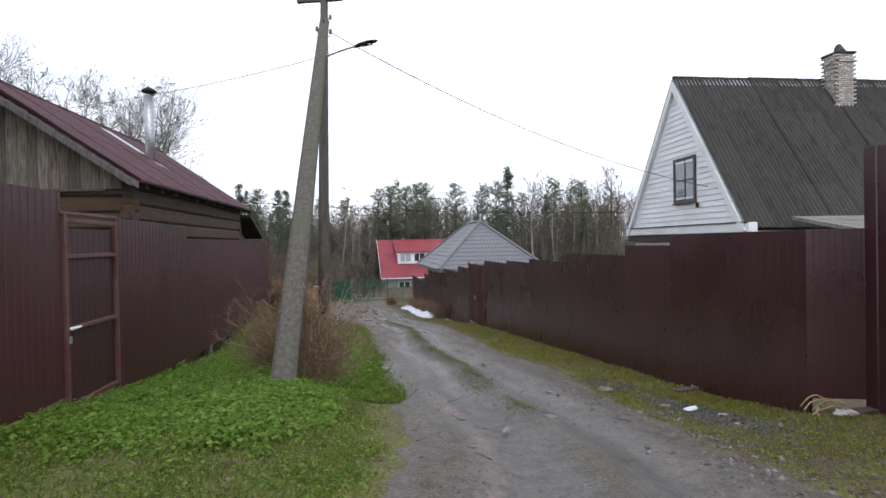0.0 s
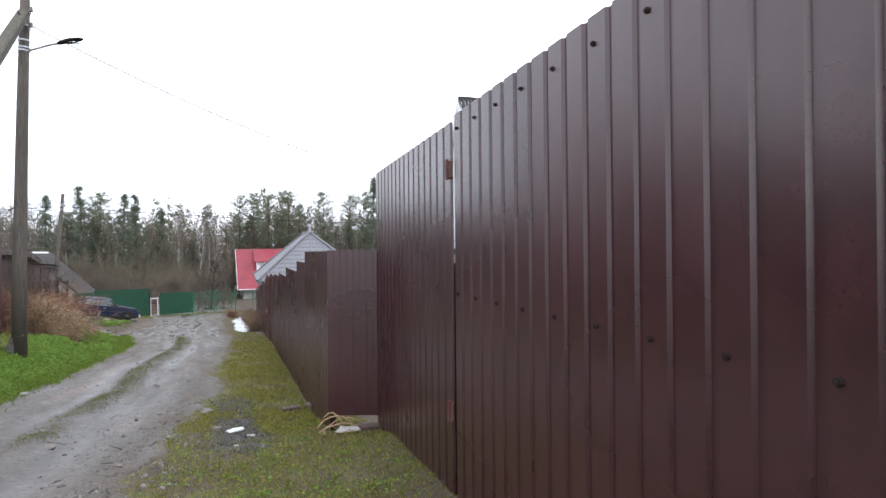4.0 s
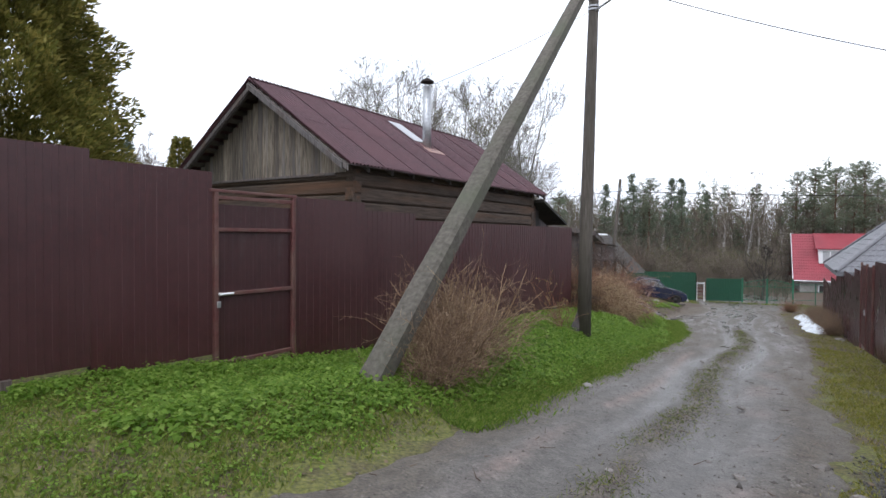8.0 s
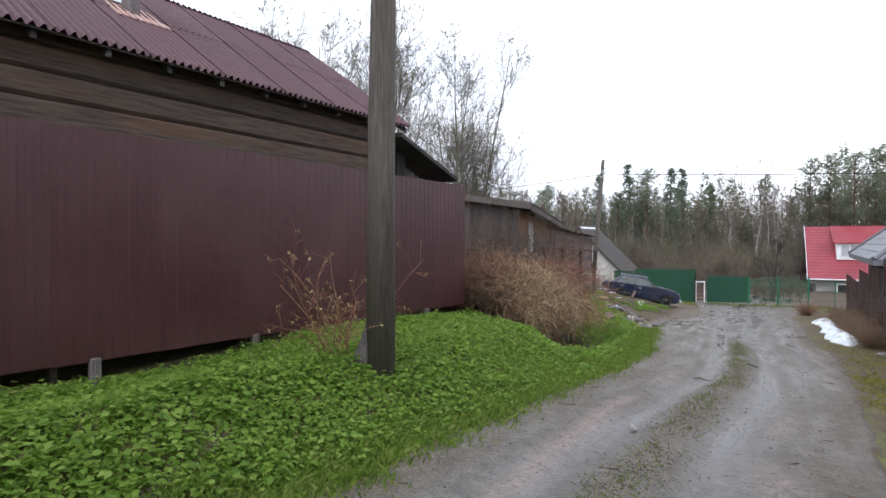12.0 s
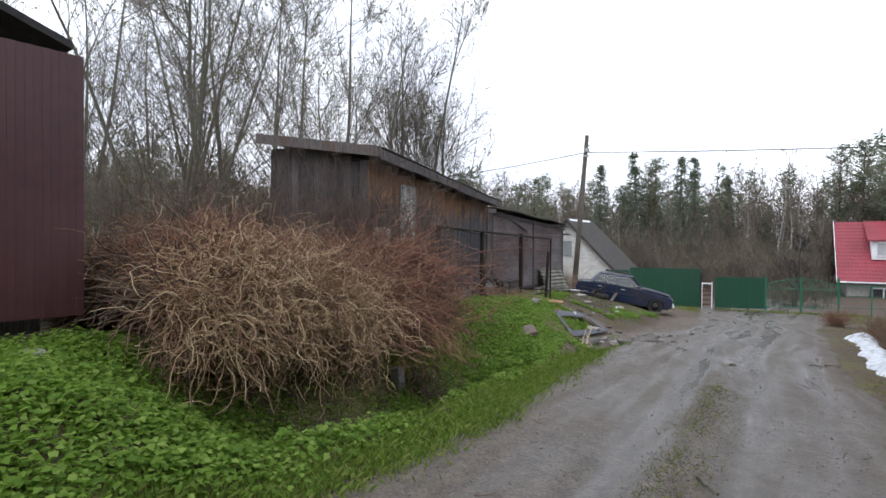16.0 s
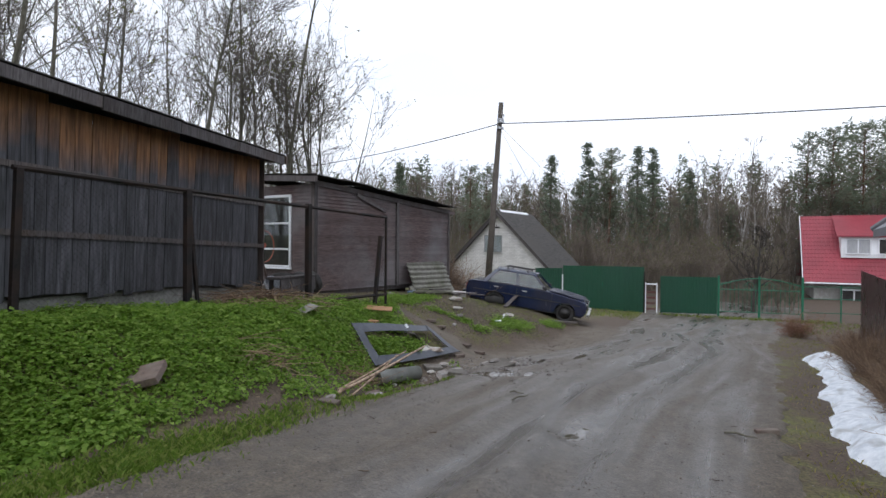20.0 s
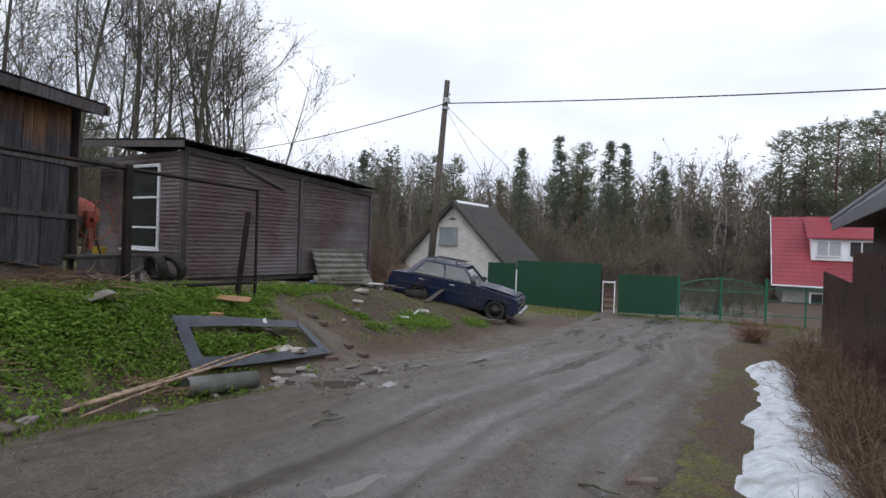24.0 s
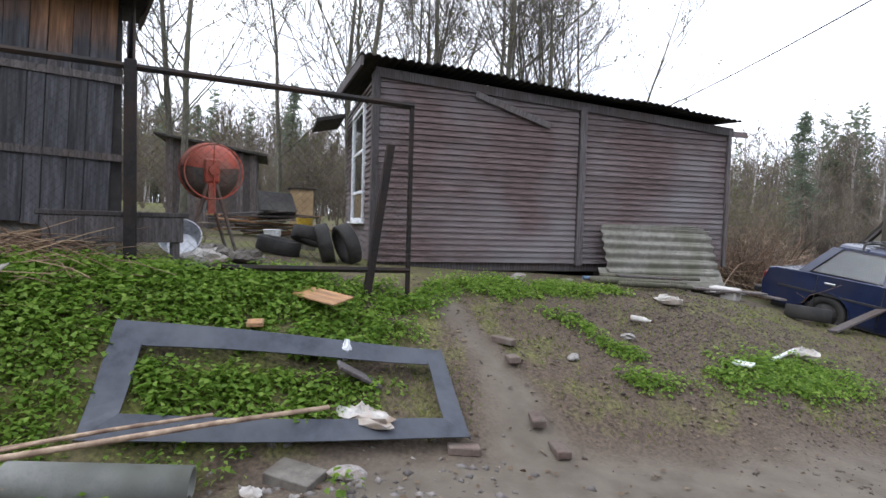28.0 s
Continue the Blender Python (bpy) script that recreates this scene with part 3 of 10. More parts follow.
def roadmat():
    m = bpy.data.materials.new("wet_gravel_and_mud")
    m.use_nodes = True
    n, l = m.node_tree.nodes, m.node_tree.links
    b = n["Principled BSDF"]
    co = n.new("ShaderNodeTexCoord")
    lane = n.new("ShaderNodeAttribute")
    lane.attribute_name = "lane"
    fine, mid, grit = (n.new("ShaderNodeTexNoise") for _ in range(3))
    for tex, s, d, way in ((fine, 45, 8, co.outputs["Object"]), (mid, 2.6, 6, lane.outputs["Vector"]), (grit, 26, 5, co.outputs["Object"])):
        tex.inputs["Scale"].default_value, tex.inputs["Detail"].default_value = s, d
        l.new(way, tex.inputs["Vector"])
    stone = n.new("ShaderNodeValToRGB")
    e = stone.color_ramp.elements
    e[0].position, e[1].position = 0.3, 0.72
    e[0].color, e[1].color = (0.066, 0.060, 0.054, 1), (0.156, 0.145, 0.132, 1)
    l.new(fine.outputs["Fac"], stone.inputs["Fac"])
    mud = n.new("ShaderNodeValToRGB")
    e = mud.color_ramp.elements
    e[0].position, e[1].position = 0.3, 0.72
    e[0].color, e[1].color = (0.040, 0.033, 0.025, 1), (0.150, 0.122, 0.091, 1)
    l.new(fine.outputs["Fac"], mud.inputs["Fac"])
    at = n.new("ShaderNodeAttribute")
    at.attribute_name = "mud"
    add = n.new("ShaderNodeMath")
    add.operation = "ADD"
    l.new(at.outputs["Fac"], add.inputs[0])
    l.new(mid.outputs["Fac"], add.inputs[1])
    rg = n.new("ShaderNodeMapRange")
    rg.inputs["From Min"].default_value, rg.inputs["From Max"].default_value = 0.65, 1.25
    l.new(add.outputs[0], rg.inputs["Value"])
    mx = n.new("ShaderNodeMix")
    mx.data_type = "RGBA"
    l.new(rg.outputs["Result"], mx.inputs[0])
    l.new(stone.outputs["Color"], mx.inputs[6])
    l.new(mud.outputs["Color"], mx.inputs[7])
    l.new(mx.outputs[2], b.inputs["Base Color"])
    ro = n.new("ShaderNodeMapRange")
    ro.inputs["From Min"].default_value, ro.inputs["From Max"].default_value = 0.38, 0.62
    ro.inputs["To Min"].default_value, ro.inputs["To Max"].default_value = 0.56, 0.78
    l.new(mid.outputs["Fac"], ro.inputs["Value"])
    wet = n.new("ShaderNodeAttribute")
    wet.attribute_name = "wet"
    wr = n.new("ShaderNodeMath")
    wr.operation = "MULTIPLY_ADD"
    wr.inputs[1].default_value = -0.38
    l.new(wet.outputs["Fac"], wr.inputs[0])
    l.new(ro.outputs["Result"], wr.inputs[2])
    l.new(wr.outputs[0], b.inputs["Roughness"])
    wd = n.new("ShaderNodeMix")
    wd.data_type, wd.blend_type = "RGBA", "MULTIPLY"
    l.new(wet.outputs["Fac"], wd.inputs[0])
    l.new(mx.outputs[2], wd.inputs[6])
    wd.inputs[7].default_value = (0.72, 0.71, 0.70, 1)
    brick = n.new("ShaderNodeAttribute")
    brick.attribute_name = "brick_grit"
    bk = n.new("ShaderNodeMix")
    bk.data_type = "RGBA"
    red = n.new("ShaderNodeValToRGB")
    red.color_ramp.elements[0].color, red.color_ramp.elements[1].color = (0.085, 0.066, 0.056, 1), (0.32, 0.245, 0.215, 1)
    l.new(grit.outputs["Fac"], red.inputs["Fac"])
    l.new(brick.outputs["Fac"], bk.inputs[0])
    l.new(wd.outputs[2], bk.inputs[6])
    l.new(red.outputs["Color"], bk.inputs[7])
    clod = n.new("ShaderNodeTexNoise")
    clod.inputs["Scale"].default_value, clod.inputs["Detail"].default_value, clod.inputs["Roughness"].default_value = 6.5, 9, 0.72
    l.new(co.outputs["Object"], clod.inputs["Vector"])
    tone = n.new("ShaderNodeMapRange")
    tone.inputs["From Min"].default_value, tone.inputs["From Max"].default_value = 0.30, 0.70
    tone.inputs["To Min"].default_value, tone.inputs["To Max"].default_value = 0.55, 1.42
    l.new(clod.outputs["Fac"], tone.inputs["Value"])
    shade = n.new("ShaderNodeHueSaturation")
    l.new(tone.outputs["Result"], shade.inputs["Value"])
    l.new(bk.outputs[2], shade.inputs["Color"])
    l.new(shade.outputs["Color"], b.inputs["Base Color"])
    both = n.new("ShaderNodeMath")
    both.operation = "ADD"
    l.new(fine.outputs["Fac"], both.inputs[0])
    l.new(grit.outputs["Fac"], both.inputs[1])
    ad = n.new("ShaderNodeMath")
    ad.operation = "MULTIPLY_ADD"
    ad.inputs[1].default_value = 3.0
    l.new(clod.outputs["Fac"], ad.inputs[0])
    l.new(both.outputs[0], ad.inputs[2])
    bp = n.new("ShaderNodeBump")
    bp.inputs["Distance"].default_value = 0.012
    calm = n.new("ShaderNodeMapRange")
    calm.inputs["To Min"].default_value, calm.inputs["To Max"].default_value = 0.6, 0.16
    l.new(wet.outputs["Fac"], calm.inputs["Value"])
    l.new(calm.outputs["Result"], bp.inputs["Strength"])
    l.new(ad.outputs[0], bp.inputs["Height"])
    l.new(bp.outputs["Normal"], b.inputs["Normal"])
    return m


GROUND, ROAD = groundmat(), roadmat()


def in_road(x, y):
    """How far inside the lane, in metres, over its uneven edge."""
    e = 0.16 * fbm(x * 1.7, y * 1.7, 1.3) + 0.10 * fbm(x, y, 5.0, 2)
    return np.minimum(x - left_edge(y), right_edge(y) - x) + e


def ground_z(x, y):
    return land(x, y) - 0.10 * smooth(0.05, 0.35, in_road(x, y))


def steps(*pieces):
    """Grid lines: runs of (from, to, step)."""
    out = []
    for a, b, s in pieces:
        out += list(np.arange(a, b, s))
    return np.array(out + [pieces[-1][1]])


gx = steps((-900, -100, 100), (-100, -32, 6), (-32, -20, 0.6), (-20, 10, 0.2), (10, 20, 1.0), (20, 100, 8), (100, 900, 100))
gy = steps((-900, -60, 120), (-60, -4, 4), (-4, 46, 0.2), (46, 64, 0.6), (64, 140, 6), (140, 1000, 110))
ground = slab("ground", gx, gy, ground_z, GROUND)
tagged(ground, "mossy verge soil with sparse grass beside the lane", "ground", kind="structure")


def set_attr(ob, name, f):
    co = np.empty(len(ob.data.vertices) * 3)
    ob.data.vertices.foreach_get("co", co)
    co = co.reshape(-1, 3)
    ob.data.attributes.new(name, "FLOAT", "POINT").data.foreach_set("value", f(co[:, 0], co[:, 1]).astype(np.float32))


def trodden(x, y):
    """The bare trodden path up the yard, and the wheel-worn soil by the lane."""
    c = np.interp(x, [-15.6, -14.86, -14.47, -13.96, -13.46, -12.74, -12.0], [30.7, 30.98, 31.22, 31.55, 31.75, 31.92, 32.3])
    w = np.interp(x, [-15.2, -14.0, -12.6], [0.16, 0.24, 0.48])
    p = np.exp(-(((y - c + 0.08 * fbm(x, y, 3.0)) / w) ** 4)) * smooth(-15.5, -14.9, x) * smooth(-11.0, -11.8, x)
    edge = smooth(1.7, 0.9, left_edge(y) - x + 0.25 * fbm(x, y, 1.7)) * smooth(29.5, 31.0, y) * smooth(41, 38, y) * (x > -22) * (x < left_edge(y) + 1.0)
    return np.clip(np.maximum(p, edge), 0, 1)


def cinder_patch(x, y):
    """The long patch of cinders trodden into the eastern verge."""
    c = np.interp(y, [5.9, 7.0, 8.0, 10.2], [5.15, 4.62, 4.18, 3.2])
    return np.clip(1.15 * np.exp(-(((x - c + 0.12 * fbm(x, y, 3.1)) / (0.34 - 0.03 * (y - 7))) ** 4)) * smooth(5.75, 6.2, y) * (1 - smooth(8.9, 10.2, y)) * (0.75 + 0.6 * fbm(x, y, 2.2)), 0, 1)


def moss_of(x, y):
    """Where green cover is thick: the verges, not the yard, the trodden path and the car's stand."""
    path = trodden(x, y)
    yard = smooth(34.2, 35.2, y) * (1 - smooth(40, 42, y)) * (x < -11) * (x > -19)
    yard = np.maximum(yard, smooth(30.6, 31.6, y) * (1 - smooth(40, 42, y)) * (x < -11) * (x > -19))
    return 0.45 - 0.5 * path - 0.13 * yard - 0.28 * smooth(1.8, 1.0, left_edge(y) - x) * (y > 25) * (x > -20) * (x < left_edge(y) + 0.8) + 0.15 * fbm(x, y, 0.8) + 0.14 * (1 - smooth(8, 11, y)) - 0.25 * (1 - smooth(8, 10, y)) * smooth(-0.2, 0.4, x - right_edge(y)) - 0.4 * smooth(50, 54, y) - 0.22 * smooth(16, 24, y) * smooth(-0.2, 0.4, x - right_edge(y))


set_attr(ground, "moss", moss_of)
set_attr(ground, "trod", trodden)
set_attr(ground, "cinder", cinder_patch)


def rut(x, y):
    """Two wheel tracks and a low crown between them."""
    c = (left_edge(y) + right_edge(y)) / 2 + 0.05 + 0.08 * np.sin(y * 0.35)
    d = np.abs(x - c)
    t = 0.5
    return np.exp(-((d - t) ** 2) / 0.06), np.exp(-(d**2) / 0.035)


def road_surface(x, y):
    a, c = rut(x, y)
    u = x - (left_edge(y) + right_edge(y)) / 2
    z = land(x, y) - 0.055 * a + 0.055 * c * (0.2 + 1.3 * vnoise(x, y, 1.6))
    z = z + 0.012 * (vnoise(u * 1.6, y * 0.3, 1.0, 3) - 0.5) + 0.002 * (vnoise(u * 3.1, y * 0.9, 1.0, 4) - 0.5) * (1 - 0.5 * a) + 0.006 * (vnoise(u * 5.5, y * 2.5, 1.0, 5) - 0.5) + 0.012 * (vnoise(u * 6.5, y * 5.0, 1.0, 51) - 0.5) * smooth(16, 24, y)
    z = z + 0.04 * (vnoise(u * 3.6, y * 0.22, 1.0, 6) - 0.5) * smooth(12, 22, y) 
    h = hollow(x, y)
    z = z * (1 - h) + (land(x, y) - 0.045) * h
    return z + 0.012 - 0.16 * smooth(0.0, 0.28, -in_road(x, y))


rv, rf = [], []
ry = steps((-14, -2, 0.5), (-2, 46, 0.09), (46, 62, 0.4))
RW = 84
for i, y in enumerate(ry):
    w = np.linspace(float(left_edge(y)) - 0.55, float(right_edge(y)) + 0.55, RW)
    rv.append(np.stack([w, np.full(RW, y), road_surface(w, np.full(RW, y))], 1))
i = np.arange((RW - 1) * (len(ry) - 1))
a = (i // (RW - 1)) * RW + i % (RW - 1)
rme = bpy.data.meshes.new("road")
rme.from_pydata(np.concatenate(rv), [], np.stack([a, a + 1, a + RW + 1, a + RW], 1).tolist())
rme.materials.append(ROAD)
rme.polygons.foreach_set("use_smooth", np.ones(len(rme.polygons), bool))
road = tagged(new("road", rme), "wet unpaved lane of packed gravel and mud", "road", kind="structure")
set_attr(road, "mud", lambda x, y: 0.10 + 0.75 * rut(x, y)[1] * (1 - smooth(22, 27, y)) * (0.35 + vnoise(x, y, 1.3, 8)) - 0.15 * rut(x, y)[0] + 0.42 * smooth(9, 20, y) + 0.40 * smooth(22, 27, y) * smooth(2.4, 0.5, x - left_edge(y)) + 0.55 * smooth(0.75, 0.05, in_road(x, y)))


lane_at = np.empty(len(rme.vertices) * 3)
rme.vertices.foreach_get("co", lane_at)
lane_at = lane_at.reshape(-1, 3)
lane_at = np.stack([lane_at[:, 0] - (left_edge(lane_at[:, 1]) + right_edge(lane_at[:, 1])) / 2, lane_at[:, 1] * 0.16, np.zeros(len(lane_at))], 1)
rme.attributes.new("lane", "FLOAT_VECTOR", "POINT").data.foreach_set("vector", lane_at.astype(np.float32).ravel())


def wet_of(x, y):
    """Wet bands along the wheel tracks and round the puddles."""
    u = x - (left_edge(y) + right_edge(y)) / 2
    band = smooth(0.45, 0.8, vnoise(u * 2.4 + 3, y * 0.16, 1.0, 9)) * (0.35 + 0.65 * smooth(14, 24, y))
    mid = np.exp(-((u - 0.1) ** 2) / 1.1) * smooth(24, 29, y) * smooth(0.25, 0.6, vnoise(u * 2.0, y * 0.5, 1.0, 11))
    streak = smooth(0.55, 0.75, vnoise(u * 5.0 + 1, y * 0.22, 1.0, 15)) * smooth(16, 25, y) * (0.4 + 0.6 * np.exp(-((u - 0.1) ** 2) / 1.6))
    return np.clip(0.75 * streak + 0.7 * band + 0.75 * rut(x, y)[0] * smooth(0.2, 0.55, vnoise(u * 1.5, y * 0.3, 1.0, 12)) + 0.8 * mid + 0.8 * hollow(x, y), 0, 1) * smooth(0.0, 0.5, in_road(x, y))


set_attr(road, "wet", wet_of)


def brick_streak(x, y):
    """Broken streaks of crushed brick beside the wheel tracks on the upper lane."""
    u = x - (left_edge(y) + right_edge(y)) / 2
    a = np.exp(-((u + 0.80 + 0.06 * np.sin(y * 0.9)) ** 2) / 0.010) * smooth(0.25, 0.6, vnoise(x, y, 1.4, 41))
    c = 0.6 * np.exp(-((u - 0.88 + 0.1 * np.sin(y * 0.7)) ** 2) / 0.05) * smooth(0.35, 0.7, vnoise(x, y, 1.1, 42))
    return np.clip(0.75 * np.maximum(a, c) * (0.5 + 0.7 * vnoise(x, y, 9.0, 43)) * smooth(21, 15, y), 0, 1)


set_attr(road, "brick_grit", brick_streak)


# ---- sheet-metal fences ----
def sheet(width, height, pitch=0.1375, deep=0.02, thick=0.003, land_w=0.5):
    """One corrugated sheet, foot at z 0, along x from 0, ribs towards -y."""
    mb = MB()
    side = 0.03 if deep > 0.01 else 0.015
    xs, ys = [], []
    x = 0.0
    while x < width - 1e-6:
        for f, d in ((0.0, 0), (land_w - side, 0), (land_w + side, -deep), (1 - 2 * side, -deep)):
            xs.append(min(x + f * pitch, width))
            ys.append(d)
        x += pitch
    xs.append(width)
    ys.append(0)
    n = len(xs)
    v = [(a, b, 0) for a, b in zip(xs, ys)] + [(a, b, height) for a, b in zip(xs, ys)]
    v += [(a, b + thick, 0) for a, b in zip(xs, ys)] + [(a, b + thick, height) for a, b in zip(xs, ys)]
    f = []
    for i in range(n - 1):
        f += [(i, i + 1, n + i + 1, n + i), (2 * n + i + 1, 2 * n + i, 3 * n + i, 3 * n + i + 1), (n + i, n + i + 1, 3 * n + i + 1, 3 * n + i), (i + 1, i, 2 * n + i, 2 * n + i + 1)]
    f += [(0, n, 3 * n, 2 * n), (n - 1, 3 * n - 1, 4 * n - 1, 2 * n - 1)]
    return mb.add(v, f)


SHEETS = {}


def panel(parent, width, height, material, m, label="", pitch=0.1375, deep=0.02, land_w=0.5):
    pitch = width / max(1, round(width / pitch))
    key = (round(width, 2), round(height, 2), material.name, pitch, deep, land_w)
    if key not in SHEETS:
        SHEETS[key] = recalc(sheet(width, height, pitch, deep, land_w=land_w).mesh("panel", material))
    return part("panel", SHEETS[key], parent=parent, m=m, label=label)


SCREW = recalc(MB().tube([(0, 0.004, 0), (0, -0.004, 0)], 0.011, 8).tube([(0, -0.004, 0), (0, -0.009, 0)], 0.006, 6).mesh("screw", STEEL))


def sheet_fence(name, label, a, b, spans, material, group="", posts=True, back=0.05, screw_z=(0.45, 1.15), pitch=0.1375, lean=0.0, deep=0.02, land_w=0.5):
    """A fence from a towards b. Spans: start, width, foot and top of each sheet."""
    base = frame_at(a, b)
    th = thing(name, label, "fence", base, group)
    for s, w, z0, z1 in spans:
        panel(th, w, z1 - z0, material, pose(s, 0, z0, lean, 0, 0), pitch=pitch, deep=deep, land_w=land_w)
    if posts:
        for k, (s, w, z0, z1) in enumerate(spans):
            if k % 2 == 0:
                part("post", MB().box((-0.03, 0, 0), (0.03, 0.06, z1 - z0 + 0.25), c=0.006), STEEL, th, m=pose(s + 0.04, back, z0 - 0.35))
        for dz in screw_z:
            for s, w, z0, z1 in spans:
                part("rail", MB().box((0, 0, -0.02), (w, 0.04, 0.02), c=0.004), STEEL, th, m=pose(s, 0.008, z0 + dz))
    return th


def fence_run(s0, s1, z0, z1, t0, t1, step, width=1.1, even=True):
    """Sheets between two stretches, the foot falling from z0 to z1, the tops from t0 by steps."""
    out, n = [], max(1, round((s1 - s0) / width))
    w = (s1 - s0) / n
    for k in range(n):
        f = (k + 0.5) / n
        top = t0 + (t1 - t0) * (math.floor(f * step) / max(1, step - 1) if step > 1 else 0)
        out.append((s0 + k * w, w, round(z0 + (z1 - z0) * f, 2), round(top, 2)))
    return out


WF_A, WF_B = (-2.345, 5.114), (-6.799, 16.924)
spans = fence_run(-13.0, -1.49, 0.30, 0.10, 2.40, 2.40, 1) + fence_run(-1.49, -0.04, 0.02, -0.04, 2.30, 2.30, 1)
spans += fence_run(1.35, 2.87, -0.30, -0.42, 2.07, 2.07, 1) + fence_run(2.87, 4.33, -0.45, -0.52, 1.94, 1.94, 1) + fence_run(4.33, 12.65, -0.46, -0.53, 1.81, 1.81, 1)
west_fence = sheet_fence("sheet_metal_fence", "dark brown corrugated sheet-metal fence on steel posts", WF_A, WF_B, spans, BROWNM, deep=0.006)
for s0, z0 in ((-6.2, 0.2), (-4.1, 0.15), (-2.3, 0.1), (3.9, -0.42), (5.7, -0.46), (7.6, -0.48), (9.5, -0.5), (11.3, -0.52)):
    part("foot_stub", MB().box((s0, -0.03, z0 - 0.35), (s0 + 0.10, 0.05, z0 + 0.02), c=0.01), WOODGREY, west_fence, "short pale wooden stub under the sheets")

EF_A, EF_B = (-11.2, 48.2), (5.75, 6.9)
EF_L = math.hypot(EF_B[0] - EF_A[0], EF_B[1] - EF_A[1])


def ef_s(y):
    return (48.2 - y) / 41.3 * EF_L


spans = []
EF_STEPS = [(48.2, 40.0, -1.15), (40.0, 36.0, -0.55), (36.0, 31.5, -0.20), (31.5, 27.0, 0.20), (27.0, 24.4, 0.50), (21.6, 18.6, 0.93), (18.6, 16.3, 1.03), (16.3, 13.6, 1.14), (13.6, 10.85, 1.35), (10.85, 9.45, 1.54), (9.45, 6.9, 1.71)]
for ya, yb, top in EF_STEPS:
    n = max(1, round((ya - yb) / 1.1))
    for k in range(n):
        y0, y1 = ya + (yb - ya) * k / n, ya + (yb - ya) * (k + 1) / n
        spans.append((ef_s(y0), ef_s(y1) - ef_s(y0), round(float(road_z((y0 + y1) / 2)) - 0.12, 2), top))
east_fence = sheet_fence("sheet_metal_fence", "brown corrugated sheet-metal fence stepping down the slope", EF_A, EF_B, spans, BROWN, deep=0.003)

# the tall near fence with its gate leaf, and the short return to the stepping fence
NF_A, NF_B = (6.30, 6.88), (8.00, 2.40)
spans = fence_run(0.0, 2.66, -0.25, -0.15, 2.57, 2.57, 1) + fence_run(2.70, 14.0, -0.12, 0.0, 2.60, 2.60, 1)
near_fence = sheet_fence("tall_sheet_metal_fence", "tall glossy brown corrugated metal fence with a gate leaf", NF_A, NF_B, spans, BROWN, deep=0.014, pitch=0.16, land_w=0.2)
part("post", MB().box((2.57, 0.012, -0.2), (2.71, 0.07, 1.62), c=0.005), STEEL, near_fence)
ret = sheet_fence("fence_return", "short brown sheet-metal return panel closing a fence corner", (5.735, 6.87), (6.32, 6.90), [(0, 0.585, -0.13, 1.72)], BROWN, deep=0.004)


def local(origin, u, x, y):
    """A spot in the plane: x along u, y to the left of it."""
    return (origin[0] + u[0] * x - u[1] * y, origin[1] + u[1] * x + u[0] * y)


UW = ((WF_B[0] - WF_A[0]) / 12.62, (WF_B[1] - WF_A[1]) / 12.62)
LH = (-3.25, 7.52)



# ---- houses and sheds ----
def wave(width, length, pitch, amp, sag=0.0, thick=0.006, per=6):
    """A waved roofing sheet: x across the waves, y up the slope."""
    n = max(2, int(round(width / pitch * per)))
    x = np.linspace(0, width, n + 1)
    z = amp * np.cos(2 * np.pi * x / pitch)
    v, f = [], []
    for zz in (0, thick):
        for y in (0, length):
            v += [(a, y, b + zz) for a, b in zip(x, z)]
    k = n + 1
    for i in range(n):
        f += [(i + 1, i, k + i, k + i + 1), (2 * k + i, 2 * k + i + 1, 3 * k + i + 1, 3 * k + i), (i, i + 1, 2 * k + i + 1, 2 * k + i), (k + i + 1, k + i, 3 * k + i, 3 * k + i + 1)]
    f += [(0, 2 * k, 3 * k, k), (n, k + n, 3 * k + n, 2 * k + n)]
    return MB().add(v, f)


def tilted(x, y, z, slope, flip=False):
    """A pose whose y axis climbs a roof of that slope (radians)."""
    return pose(x, y, z, math.degrees(slope), 0, 180 if flip else 0)


def window_unit(parent, m, w, h, frame_mat, deep=0.06, bars=((0.5,), ()), trim=0.07, curtain=True):
    """A window in the plane x, z at y 0, looking towards -y."""
    win = part("window", MB().box((0, 0.02, 0), (w, 0.05, h)), CURTAIN if curtain else DARKIN, parent, m=m)
    fr = MB()
    for lo, hi in (((-trim, -0.03, -trim), (0, 0.05, h + trim)), ((w, -0.03, -trim), (w + trim, 0.05, h + trim)), ((0, -0.03, h), (w, 0.05, h + trim)), ((0, -0.03, -trim), (w, 0.05, 0))):
        fr.box(lo, hi, c=0.008)
    for f in bars[0]:
        fr.box((w * f - 0.025, -0.015, 0), (w * f + 0.025, 0.03, h), c=0.006)
    for f in bars[1]:
        fr.box((0, -0.016, h * f - 0.025), (w, 0.03, h * f + 0.025), c=0.006)
    part("frame", fr, frame_mat, win)
    part("pane", MB().box((0, 0.0, 0), (w, 0.006, h)), GLASS, win).visible_shadow = False
    part("sill", MB().box((-trim - 0.03, -0.09, -trim - 0.03), (w + trim + 0.03, 0.02, -trim), c=0.008), frame_mat, win)
    return win


